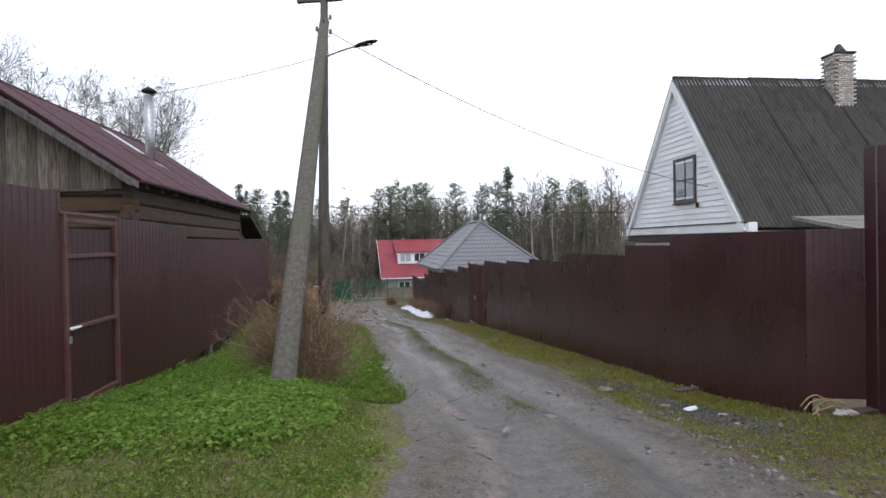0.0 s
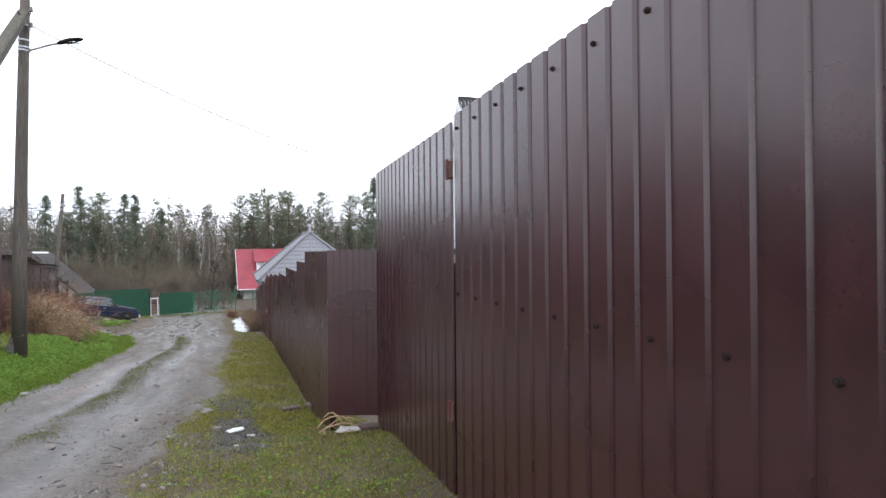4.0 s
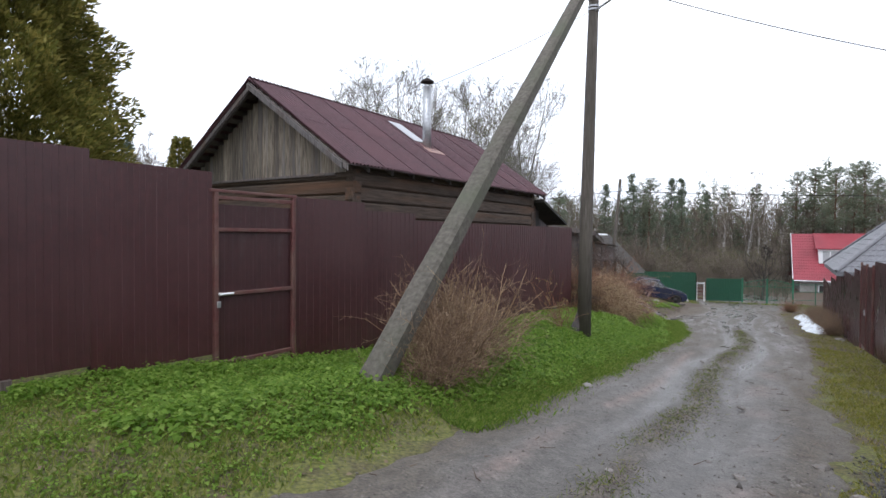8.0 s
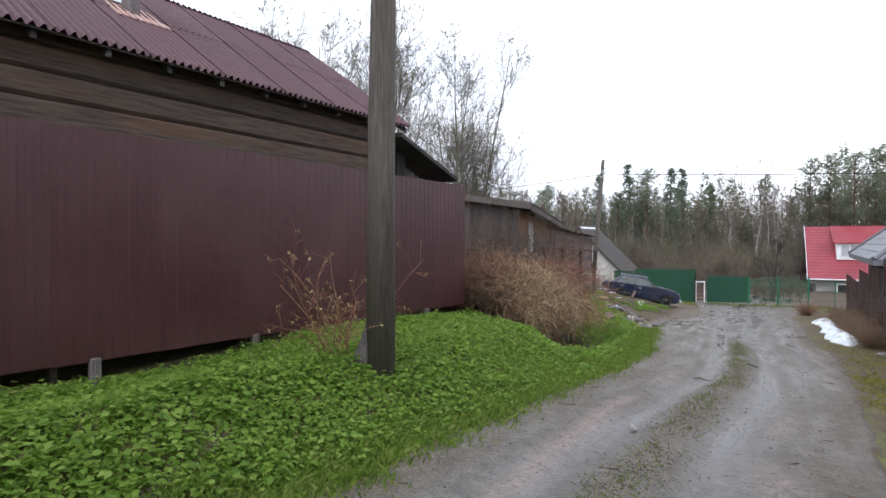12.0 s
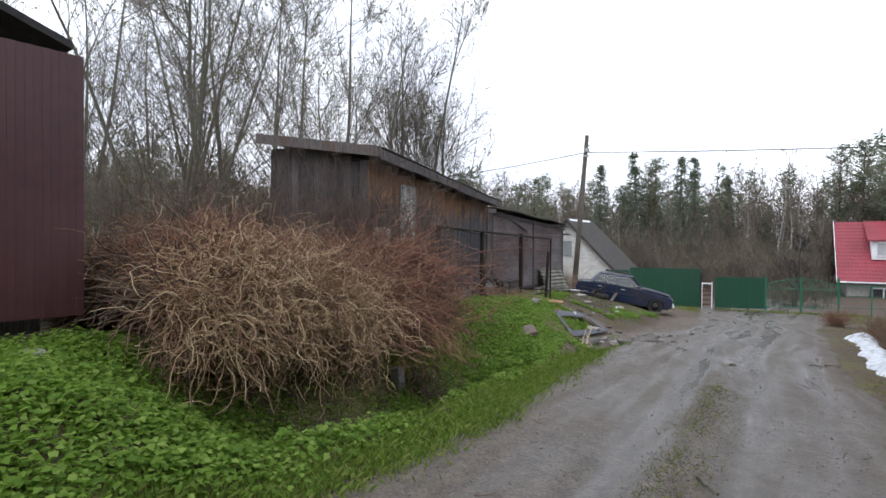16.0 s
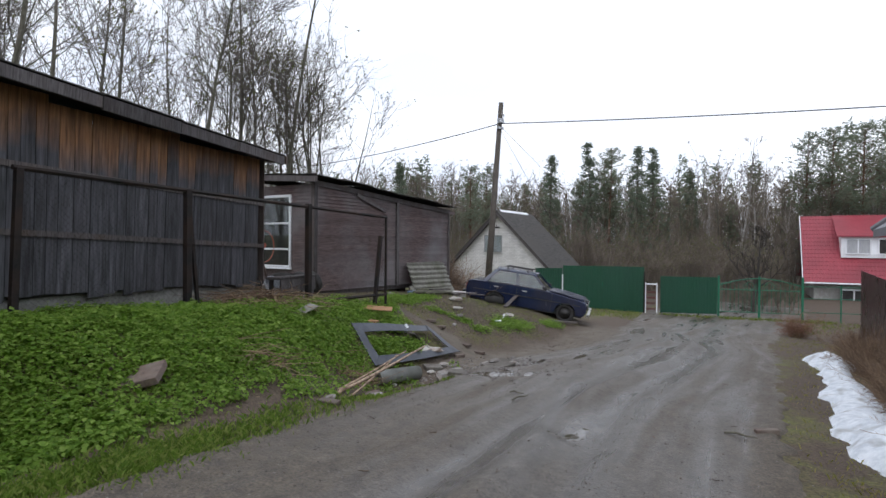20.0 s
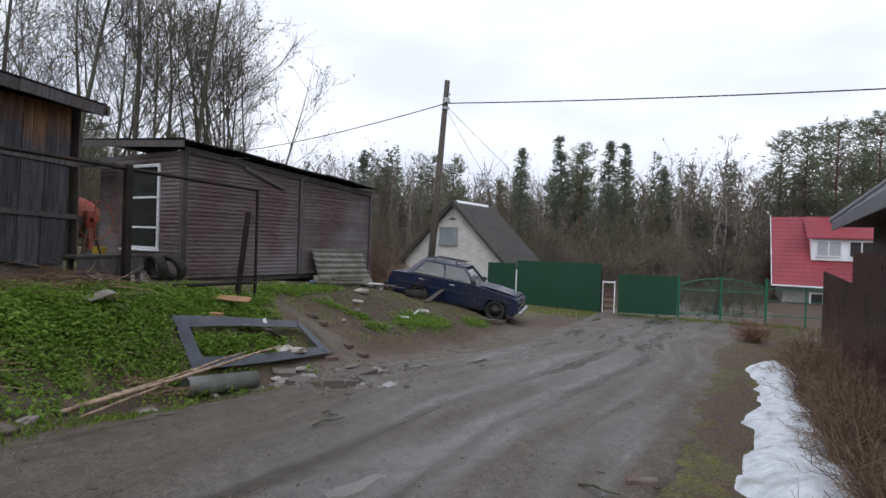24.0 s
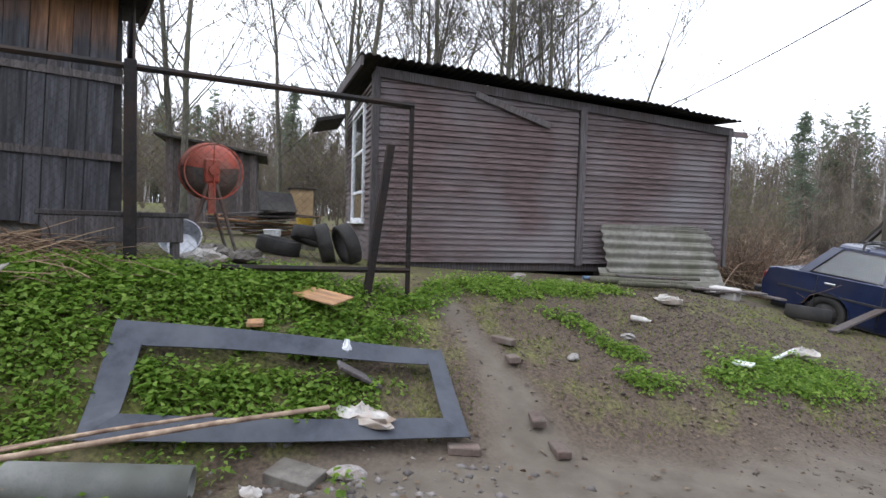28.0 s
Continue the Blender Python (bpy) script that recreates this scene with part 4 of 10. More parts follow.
# old log house behind the western fence
log_house = thing("log_house", "old grey log house with a wine-red corrugated roof and a stovepipe", "house", frame_at(LH, (LH[0] + UW[0], LH[1] + UW[1])))
HL, HR, ZE, ZR = 8.5, 2.76, 2.57, 4.45
kk = (ZR - ZE) / HR
ang = math.atan(kk)
LOGS = [recalc(MB().box((-0.12 + d, -0.11, 0.004), (HL - 0.9 + e, 0.11, 0.266), c=0.035).mesh("log", LOG)) for d, e in ((0, 0), (-0.015, 0.012), (0.012, -0.015))]
LOGG = [recalc(MB().box((-0.03 + d, -0.11, 0.004), (4.62 + e, 0.11, 0.266), c=0.035).mesh("log", LOG)) for d, e in ((0, 0), (-0.012, 0.01), (0.012, 0.01))]
for k in range(13):
    z = -0.58 + 0.27 * k
    part("log", LOGS[k % 3], parent=log_house, m=pose(0.62, 0.55, z))
    if k > 11:
        continue
    part("log", LOGG[k % 3], parent=log_house, m=pose(0.62, 0.46, z + 0.13, 0, 0, 90))
    part("log", LOGG[(k + 1) % 3], parent=log_house, m=pose(HL - 0.4, 0.46, z + 0.13, 0, 0, 90))
    part("log", LOGS[(k + 1) % 3], parent=log_house, m=pose(0.62, 4.95, z))
y, k = 0.62, 0
while y < 4.85:
    w = (0.155, 0.175, 0.14)[k % 3]
    h = max(0.03, ZE + kk * min(y + w / 2, 2 * HR - y - w / 2) - 2.75)
    part("gable_board", MB().box((0, 0, 0), (w - 0.006, 0.025, h + 0.01 * (k % 3)), c=0.004), GABLEW, log_house, m=pose(0.50, y, 2.64, 0, 0, 90))
    y, k = y + w, k + 1
part("sill_board", MB().box((0.47, 0.85, 2.60), (0.52, 4.7, 2.65), c=0.008), WOODGREY, log_house)
OND = recalc(wave(0.965, 1.64, 0.096, 0.027, per=8).mesh("roof_sheet", ROOFRED))
for row in range(2):
    for c in range(9):
        s = 0.24 + 1.54 * row
        part("roof_sheet", OND, parent=log_house, m=tilted(0.10 + 0.935 * c, -0.02 + s * math.cos(ang), ZE + 0.03 + s * math.sin(ang) + 0.012 * row + 0.003 * (c % 2), ang))
        part("roof_sheet", OND, parent=log_house, m=tilted(1.065 + 0.935 * c, 2 * HR + 0.02 - s * math.cos(ang), ZE + 0.03 + s * math.sin(ang) + 0.012 * row + 0.003 * (c % 2), ang, True))
part("ridge_cap", MB().prism([(HR - 0.17, ZR - 0.06), (HR, ZR + 0.085), (HR + 0.17, ZR - 0.06), (HR, ZR + 0.055)], HL - 0.02, pose(HL + 0.06, 0, 0, 0, 0, 90)), ROOFRED, log_house)
for s in (0, 1):
    for x in (0.11, HL - 0.04):
        part("verge_board", MB().prism([(0.2, ZE + 0.2 * kk - 0.10), (0.2, ZE + 0.2 * kk), (HR, ZR + 0.0), (HR, ZR - 0.10)], 0.03, pose(x, 0 if not s else 2 * HR, 0, 0, 0, 90) if not s else pose(x + 0.03, 2 * HR, 0, 0, 0, -90)), WOODGREY, log_house)
    for k in range(13):
        x0 = 0.1 + 0.68 * k
        if x0 < HL - 0.1:
            part("rafter", MB().prism([(0.30, ZE + 0.3 * kk - 0.13), (0.30, ZE + 0.3 * kk - 0.03), (HR, ZR - 0.03), (HR, ZR - 0.13)], 0.06, pose(x0, 0 if not s else 2 * HR, 0, 0, 0, 90) if not s else pose(x0 + 0.06, 2 * HR, 0, 0, 0, -90)), WOODDARK, log_house)
    for k in range(14):
        u0 = 0.28 + 0.2 * k
        if u0 < HR - 0.1:
            yy = u0 if not s else 2 * HR - u0
            part("sheathing_board", MB().box((0.15, -0.07, -0.012), (HL - 0.03, 0.07, 0.008), c=0.003), WOODGREY, log_house, m=pose(0, yy, ZE + kk * u0, math.degrees(ang) * (1 if not s else -1), 0, 0))
pipe = part("stovepipe", MB().tube([(0, 0, -0.35), (0, 0, 1.42)], 0.105, 16), ZINC, log_house, "shiny galvanised stovepipe", smooth=True, m=pose(4.36, 1.56, 3.72))
part("cap", MB().tube([(0, 0, 1.52), (0, 0, 1.56), (0, 0, 1.64)], [0.17, 0.155, 0.02], 16), STEEL, pipe, "black pipe cap")
for dx in (-0.08, 0.08):
    part("cap_stay", MB().tube([(dx, 0, 1.36), (dx, 0, 1.54)], 0.008, 5), STEEL, pipe)
part("apron", MB().prism([(-0.3, 0), (0.3, 0), (0.42, 0.02), (0.30, 0.55), (-0.30, 0.55)], 0.012, pose(4.36, 1.28, 3.52, math.degrees(ang) - 90, 0, 0)), mat("pink_lead_apron", (0.34, 0.20, 0.16), (0.42, 0.27, 0.22), 0.6, 10, 0.05), log_house, "salmon sheet apron round the stovepipe")
part("patch", MB().box((-0.22, 0, 0), (0.28, 0.98, 0.008)), ZINC, log_house, "bare galvanised roof patch above the pipe", m=tilted(4.20, 1.66, ZE + kk * 1.66 + 0.095, ang))
# lean-to at its far end
lean = thing("lean_to", "dark board lean-to with a felt roof against the log house", "lean-to", frame_at(LH, (LH[0] + UW[0], LH[1] + UW[1])))
part("roof", MB().prism([(8.25, 2.52), (10.05, 1.90), (10.05, 1.97), (8.25, 2.60)], 4.2, pose(0, 0.15, 0)), FELT, lean)
for k in range(10):
    x = 8.55 + 0.14 * k
    part("wall_board", MB().box((0, 0, 0), (0.134, 0.025, 2.35 - 0.048 * k + 0.62), c=0.003), WOODDARK, lean, m=pose(x, 0.62, -0.75))
# no real hole: a dark panel on the boards paints the opening's shade
part("opening", MB().box((8.66, 0.60, 1.3), (8.92, 0.615, 2.35)), DARKIN, lean)
part("post", MB().box((8.45, 0.55, -0.7), (8.57, 0.67, 2.45), c=0.01), LOG, lean)

# white-sided house with a steep slate roof
WU = (-0.343, 0.939)
white_house = thing("white_house", "white clapboard gable house with a steep weathered slate roof", "house", frame_at((8.34, 19.06), (8.34 + WU[0], 19.06 + WU[1])))
GW, GZ0, GZ1 = 8.42, 1.86, 7.58
part("wall", MB().box((0.25, -11.5, -1.2), (GW - 0.25, -0.2, 1.84)), WHITEBR, white_house)
part("gable_backing", MB().prism([(0.2, GZ0), (GW - 0.2, GZ0), (GW / 2, GZ1 - 0.15)], 0.1, pose(0, -0.25, 0)), WHITEW, white_house)
for k in range(27):
    z = 2.12 + 0.2 * k
    f = 1 - (z - GZ0) / (GZ1 - GZ0)
    f2 = 1 - (z + 0.2 - GZ0) / (GZ1 - GZ0)
    h, h2 = max(0.02, f * (GW / 2 - 0.1)), max(0.01, f2 * (GW / 2 - 0.1))
    v = [(GW / 2 - h, 0, z), (GW / 2 + h, 0, z), (GW / 2 + h2, -0.03, z + 0.205), (GW / 2 - h2, -0.03, z + 0.205)]
    part("clapboard", MB().add(v + [(a, b - 0.03, c) for a, b, c in v], [(0, 1, 2, 3), (7, 6, 5, 4), (0, 4, 5, 1), (2, 6, 7, 3), (1, 5, 6, 2), (3, 7, 4, 0)]), WHITEW, white_house)
part("fascia", MB().box((-0.1, -0.25, 1.80), (GW + 0.1, 0.07, 2.10), c=0.02), WHITEW, white_house)
part("drip_edge", MB().box((-0.1, 0.0, 2.10), (GW + 0.1, 0.12, 2.13), c=0.005), SLATE, white_house)
part("lower_frieze", MB().box((0.0, -0.2, 1.55), (GW, -0.02, 1.80), c=0.01), SLATE, white_house)
wk = (GZ1 - GZ0) / (GW / 2)
for s in (1, -1):
    pts = [(0.0, 0.0), (GW / 2, GZ1 - GZ0), (GW / 2, GZ1 - GZ0 - 0.36), (0.2, -0.06)]
    mb = MB().prism([((x if s > 0 else GW - x), GZ0 + z) for x, z in pts], 0.14, pose(0, -0.02, 0))
    part("verge_board", mb, WHITEW, white_house)
window_unit(white_house, pose(4.22, 0.03, 3.05, 0, 0, 180), 1.28, 1.48, mat("dark_window_trim", (0.05, 0.045, 0.045), (0.08, 0.07, 0.07), 0.6, 8, 0.1), bars=((0.55,), (0.5,)), trim=0.1)
for z in (3.09, 4.42):
    part("window_casing", MB().box((2.98, 0.028, z), (4.18, 0.04, z + 0.07)), WHITEW, white_house)
part("wall_lamp", MB().box((2.62, 0.03, 2.72), (2.72, 0.12, 2.9), c=0.02), STEEL, white_house)
wang = math.atan(wk)
SL = math.hypot(GW / 2, GZ1 - GZ0)
SLS = recalc(wave(1.05, SL / 4 + 0.12, 0.15, 0.034, thick=0.008, per=6).mesh("slate_sheet", SLATE))
for row in range(4):
    for c in range(12):
        s = row * SL / 4
        j = 0.012 * ((c * 7 + row * 3) % 3)
        part("slate_sheet", SLS, parent=white_house, m=Matrix.Translation((-0.04 + s * math.cos(wang), -12.2 + 1.02 * c, GZ0 + 0.05 + s * math.sin(wang) + 0.012 * row + j)) @ pose(0, 0, 0, 0, 0, -90) @ pose(0, 0, 0, math.degrees(wang), 0, 0) @ pose(-1.05, 0, 0))
        part("slate_sheet", SLS, parent=white_house, m=Matrix.Translation((GW + 0.04 - s * math.cos(wang), -12.2 + 1.02 * c, GZ0 + 0.05 + s * math.sin(wang) + 0.012 * row + j)) @ pose(0, 0, 0, 0, 0, 90) @ pose(0, 0, 0, math.degrees(wang), 0, 0))
part("ridge_cap", MB().prism([(GW / 2 - 0.22, GZ1 - 0.16), (GW / 2, GZ1 + 0.12), (GW / 2 + 0.22, GZ1 - 0.16), (GW / 2, GZ1 + 0.06)], 12.3, pose(0, -12.2, 0)), ZINC, white_house, "pale galvanised ridge cap")
CX, CY = GW / 2 - 0.56, -6.3
CH = part("chimney", MB().box((CX - 0.29, CY - 0.30, 5.6), (CX + 0.29, CY + 0.30, 8.50)), MORTAR, white_house, "weathered pale tan brick chimney")
TANBR = mat("weathered_tan_brick", (0.38, 0.345, 0.31), (0.58, 0.545, 0.50), 0.9, 15, 0.3, c3=(0.30, 0.25, 0.21), scale2=1.2, rand=0.2)
BR = recalc(MB().box((-0.12, -0.06, -0.032), (0.12, 0.06, 0.032), c=0.006).mesh("brick", TANBR))
for k in range(30):
    z = 6.32 + 0.078 * k
    if z > 8.48:
        break
    o = 0.05 if 18 <= (z - 6.78) / 0.078 <= 20 else 0.0
    for sx in (-0.3 - o, 0.3 + o):
        for q in range(3):
            part("brick", BR, parent=CH, m=pose(CX + sx, CY + (q - 1) * 0.25 + (0.06 if k % 2 else -0.06), z, 0, 0, 90))
    for sy in (CY - 0.31 - o, CY + 0.31 + o):
        for q in range(2):
            part("brick", BR, parent=CH, m=pose(CX + (q - 0.5) * 0.25 + (0.05 if k % 2 else -0.05), sy, z))
part("chimney_cap", MB().box((CX - 0.40, CY - 0.42, 8.48), (CX + 0.40, CY + 0.42, 8.56), c=0.02).tube([(CX - 0.1, CY, 8.56), (CX, CY, 8.78), (CX + 0.15, CY, 8.68)], [0.2, 0.16, 0.05], 10), SLATE, CH, "dark sheet-metal chimney cowl")
porch = thing("porch_roof", "pale mossy porch roof edge behind the brown fence", "roof", frame_at((8.34, 19.06), (8.34 + WU[0], 19.06 + WU[1])))
part("roof", MB().prism([(-3.2, 1.62), (-0.3, 2.15), (-0.3, 2.25), (-3.2, 1.74)], 5.0, pose(0, -6.2, 0)), ASBEST, porch)
part("wall", MB().box((-3.0, -6.1, -0.5), (-0.3, -1.4, 1.6)), WHITEBR, porch)


# house with a grey metal-tile hip roof right behind the eastern fence
def tiled_slope(width, run, rise, left, right, material, step=0.35, wavel=0.185):
    """A sloped face in metal tile: eave along x, climbing along y; left and right: how far the sides draw in at the top."""
    rows, v, f = int(math.hypot(run, rise) / step), [], []
    n = int(width / (wavel / 4))
    ring = 0
    for r in range(rows):
        for e in (0, 1):
            t = (r + e) / rows
            lo, hi = left * t, width - right * t
            x = np.linspace(lo, hi, n + 1)
            z = rise * t + (0.03 if e == 0 else 0.0) + 0.012 * np.cos(2 * np.pi * x / wavel)
            v += [(a, run * t, b) for a, b in zip(x, z)]
            if ring:
                f += [(ring - n - 1 + i, ring - n + i, ring + i + 1, ring + i) for i in range(n)]
            ring += n + 1
    return MB().add(v, f)


TILEG = mat("grey_metal_tile", (0.13, 0.13, 0.145), (0.19, 0.19, 0.205), 0.5, 8, 0.03, c3=(0.15, 0.15, 0.16), scale2=0.6)
grey_house = thing("grey_house", "low house with a grey metal-tile hip roof behind the fence", "house", frame_at((-4.55, 31.3), (-4.55 + 0.925, 31.3 + 0.38)))
GWD, GLN, GZE, GZR = 6.4, 11.0, 0.10, 2.93
part("roof_slope", tiled_slope(GWD, 3.3, GZR - GZE, GWD / 2, GWD / 2, TILEG), TILEG, grey_house, m=pose(0, 0, GZE), fix=False, smooth=False)
part("roof_slope", tiled_slope(GLN, GWD / 2, GZR - GZE, 3.3, 3.3, TILEG), TILEG, grey_house, m=pose(0, GLN, GZE, 0, 0, -90), fix=False)
part("roof_slope", tiled_slope(GLN, GWD / 2, GZR - GZE, 3.3, 3.3, TILEG), TILEG, grey_house, m=pose(GWD, 0, GZE, 0, 0, 90), fix=False)
part("roof_slope", tiled_slope(GWD, 3.3, GZR - GZE, GWD / 2, GWD / 2, TILEG), TILEG, grey_house, m=pose(GWD, GLN, GZE, 0, 0, 180), fix=False)
for a, b in (((0, 0, GZE), (GWD / 2, 3.3, GZR)), ((GWD, 0, GZE), (GWD / 2, 3.3, GZR)), ((0, GLN, GZE), (GWD / 2, GLN - 3.3, GZR)), ((GWD, GLN, GZE), (GWD / 2, GLN - 3.3, GZR)), ((GWD / 2, 3.3, GZR), (GWD / 2, GLN - 3.3, GZR))):
    part("hip_cap", MB().tube([(*a[:2], a[2] + 0.05), (*b[:2], b[2] + 0.05)], 0.085, 8), TILEG, grey_house)
SOFFIT = mat("brown_soffit", (0.045, 0.026, 0.018), (0.075, 0.045, 0.032), 0.7, 6, 0.1, stretch=(8, 1, 1))
part("soffit", MB().box((0.03, 0.03, GZE - 0.08), (GWD - 0.03, GLN - 0.03, GZE - 0.05)), SOFFIT, grey_house)
part("fascia", MB().box((0.0, 0, GZE - 0.16), (0.03, GLN, GZE + 0.02)).box((0.03, 0, GZE - 0.16), (GWD - 0.03, 0.03, GZE + 0.02)).box((GWD - 0.03, 0, GZE - 0.16), (GWD, GLN, GZE + 0.02)), TILEG, grey_house)
part("wall", MB().box((0.7, 0.7, -3.4), (GWD - 0.6, GLN - 0.6, GZE - 0.08)), SOFFIT, grey_house)
part("vent_pipe", MB().tube([(GWD / 2, 3.25, GZR), (GWD / 2, 3.25, GZR + 0.42)], 0.07, 10).tube([(GWD / 2, 3.25, GZR + 0.42), (GWD / 2, 3.25, GZR + 0.5)], [0.12, 0.1], 10), ZINC, grey_house)

# red-roofed house beyond the lane's end
TILER = mat("red_metal_tile", (0.22, 0.026, 0.040), (0.30, 0.042, 0.058), 0.5, 8, 0.03, c3=(0.20, 0.028, 0.040), scale2=0.5)
PLASTER = mat("grey_render", (0.30, 0.29, 0.27), (0.42, 0.41, 0.39), 0.9, 6, 0.2, c3=(0.25, 0.24, 0.22), scale2=0.7)
red_house = thing("red_house", "grey rendered house with a bright red metal-tile roof and a dormer", "house", frame_at((-21.6, 70.0), (-21.6 + 0.90, 70.0 + 0.44)))
part("wall", MB().prism([(0.25, -6.0), (0.25, -2.75), (4.2, 1.95), (8.2, -2.75), (8.2, -6.0)], 10.5, pose(0, 0.3, 0, 0, 0, 90) @ pose(0, -10.8, 0)), PLASTER, red_house)
part("roof_slope", tiled_slope(11.6, 4.5, 5.0, 0, 0, TILER, 0.38, 0.22), TILER, red_house, m=pose(-0.4, -0.3, -2.85), fix=False)
part("roof_slope", tiled_slope(11.6, 4.5, 5.0, 0, 0, TILER, 0.38, 0.22), TILER, red_house, m=pose(11.2, 8.7, -2.85, 0, 0, 180), fix=False)
part("gutter", MB().tube([(-0.4, -0.36, -2.9), (11.2, -0.36, -2.9)], 0.06, 8), WHITEW, red_house)
part("verge_trim", MB().prism([(-0.3, -2.95), (-0.3, -2.78), (4.2, 2.22), (4.2, 2.05)], 0.05, pose(-0.42, 0, 0, 0, 0, 90)), WHITEW, red_house)
dormer = part("dormer", MB().prism([(1.15, -1.05), (1.15, 0.55), (4.3, 2.0), (4.3, -1.05)], 5.9, pose(2.0, 0, 0, 0, 0, 90) @ pose(0, -5.9, 0)), WHITEW, red_house, "white dormer with three windows under a red roof")
part("dormer_roof", MB().prism([(0.85, 0.46), (0.85, 0.56), (4.35, 2.20), (4.35, 2.08)], 6.5, pose(1.7, 0, 0, 0, 0, 90) @ pose(0, -6.5, 0)), TILER, dormer)
for k in range(3):
    wx = 2.35 + 1.9 * k
    wp = part("dormer_window", MB().box((wx, 1.10, -0.72), (wx + 1.35, 1.14, 0.28)), DARKIN if k == 1 else CURTAIN, dormer)
    fr = MB()
    for lo, hi in (((wx - 0.08, 1.04, -0.8), (wx, 1.14, 0.36)), ((wx + 1.35, 1.04, -0.8), (wx + 1.43, 1.14, 0.36)), ((wx, 1.04, 0.28), (wx + 1.35, 1.14, 0.36)), ((wx, 1.04, -0.8), (wx + 1.35, 1.14, -0.72)), ((wx + 0.62, 1.05, -0.72), (wx + 0.70, 1.12, 0.28))):
        fr.box(lo, hi)
    part("window_frame", fr, WHITEW, wp)
part("window", MB().box((2.0, 0.24, -4.6), (3.4, 0.29, -3.4)), DARKIN, red_house)
part("window_frame", MB().box((1.9, 0.2, -4.7), (3.5, 0.26, -4.6)).box((1.9, 0.2, -3.4), (3.5, 0.26, -3.3)).box((1.9, 0.2, -4.6), (2.0, 0.26, -3.4)).box((3.4, 0.2, -4.6), (3.5, 0.26, -3.4)).box((2.65, 0.2, -4.6), (2.75, 0.26, -3.4)), WHITEW, red_house)

# white brick garage house by the far pole
def brickwall():
    m = bpy.data.materials.new("white_silicate_brick")
    m.use_nodes = True
    n, l = m.node_tree.nodes, m.node_tree.links
    b = n["Principled BSDF"]
    co, mp, bt, nz = n.new("ShaderNodeTexCoord"), n.new("ShaderNodeMapping"), n.new("ShaderNodeTexBrick"), n.new("ShaderNodeTexNoise")
    mp.inputs["Rotation"].default_value = (radians(90), 0, 0)
    bt.inputs["Color1"].default_value, bt.inputs["Color2"].default_value, bt.inputs["Mortar"].default_value = (0.78, 0.765, 0.735, 1), (0.66, 0.645, 0.615, 1), (0.44, 0.43, 0.41, 1)
    bt.inputs["Scale"].default_value, bt.inputs["Mortar Size"].default_value = 1.0, 0.008
    bt.inputs["Brick Width"].default_value, bt.inputs["Row Height"].default_value = 0.26, 0.10
    nz.inputs["Scale"].default_value = 2.5
    mx = n.new("ShaderNodeMix")
    mx.data_type, mx.blend_type = "RGBA", "MULTIPLY"
    mx.inputs[0].default_value = 0.35
    l.new(co.outputs["Object"], mp.inputs["Vector"])
    l.new(mp.outputs["Vector"], bt.inputs["Vector"])
    l.new(co.outputs["Object"], nz.inputs["Vector"])
    l.new(bt.outputs["Color"], mx.inputs[6])
    l.new(nz.outputs["Fac"], mx.inputs[7])
    l.new(mx.outputs[2], b.inputs["Base Color"])
    b.inputs["Roughness"].default_value = 0.9
    bp = n.new("ShaderNodeBump")
    bp.inputs["Strength"].default_value, bp.inputs["Distance"].default_value = 0.5, 0.01
    l.new(bt.outputs["Fac"], bp.inputs["Height"])
    bp.invert = True
    l.new(bp.outputs["Normal"], b.inputs["Normal"])
    return m


garage = thing("brick_garage_house", "small white silicate-brick house with a dark gable roof", "house", frame_at((-31.2, 48.2), (-31.2 + 0.925, 48.2 + 0.38)))
part("wall", MB().prism([(-3.5, -4.6), (3.5, -4.6), (3.5, -1.75), (0, 1.72), (-3.5, -1.75)], 4.8), brickwall(), garage)
for s in (-1, 1):
    part("roof_slope", MB().prism([(0, 1.80), (s * 4.05, -2.22), (s * 4.05, -2.13), (0, 1.92)], 5.7, pose(0, -0.4, 0)), SLATE, garage)
    part("verge_board", MB().prism([(0, 1.62), (s * 4.0, -2.34), (s * 4.0, -2.18), (0, 1.80)], 0.04, pose(0, -0.36, 0)), WOODDARK, garage)
part("ridge_cap", MB().prism([(-0.13, 1.78), (0, 1.97), (0.13, 1.78), (0, 1.91)], 4.3, pose(0, 0.2, 0)), WHITEW, garage)
window_unit(garage, pose(-0.95, -0.04, -0.72), 1.15, 0.95, mat("grey_window_frame", (0.20, 0.21, 0.21), (0.3, 0.31, 0.31), 0.6, 8, 0.1), bars=((0.33, 0.67), ()), trim=0.07)
part("wall_lamp", MB().box((-0.35, -0.08, 0.75), (0.1, -0.01, 0.84), c=0.02).tube([(-0.12, -0.05, 0.84), (-0.12, -0.05, 1.0)], 0.02, 6), STEEL, garage)

# ---- board shed by the bank ----
BS = (-9.9, 21.3)
BU = (-0.5892, 0.8079)


def eave(x):
    """The eave falls towards the shed's far end."""
    return 0.30 - 0.047 * x

board_shed = thing("board_shed", "long dark weathered board shed with a felt lean roof", "shed", frame_at(BS, (BS[0] + BU[0], BS[1] + BU[1])))
# solid dark box paints the inner shade seen between the boards
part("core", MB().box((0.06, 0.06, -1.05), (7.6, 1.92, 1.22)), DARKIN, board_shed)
VB = {}


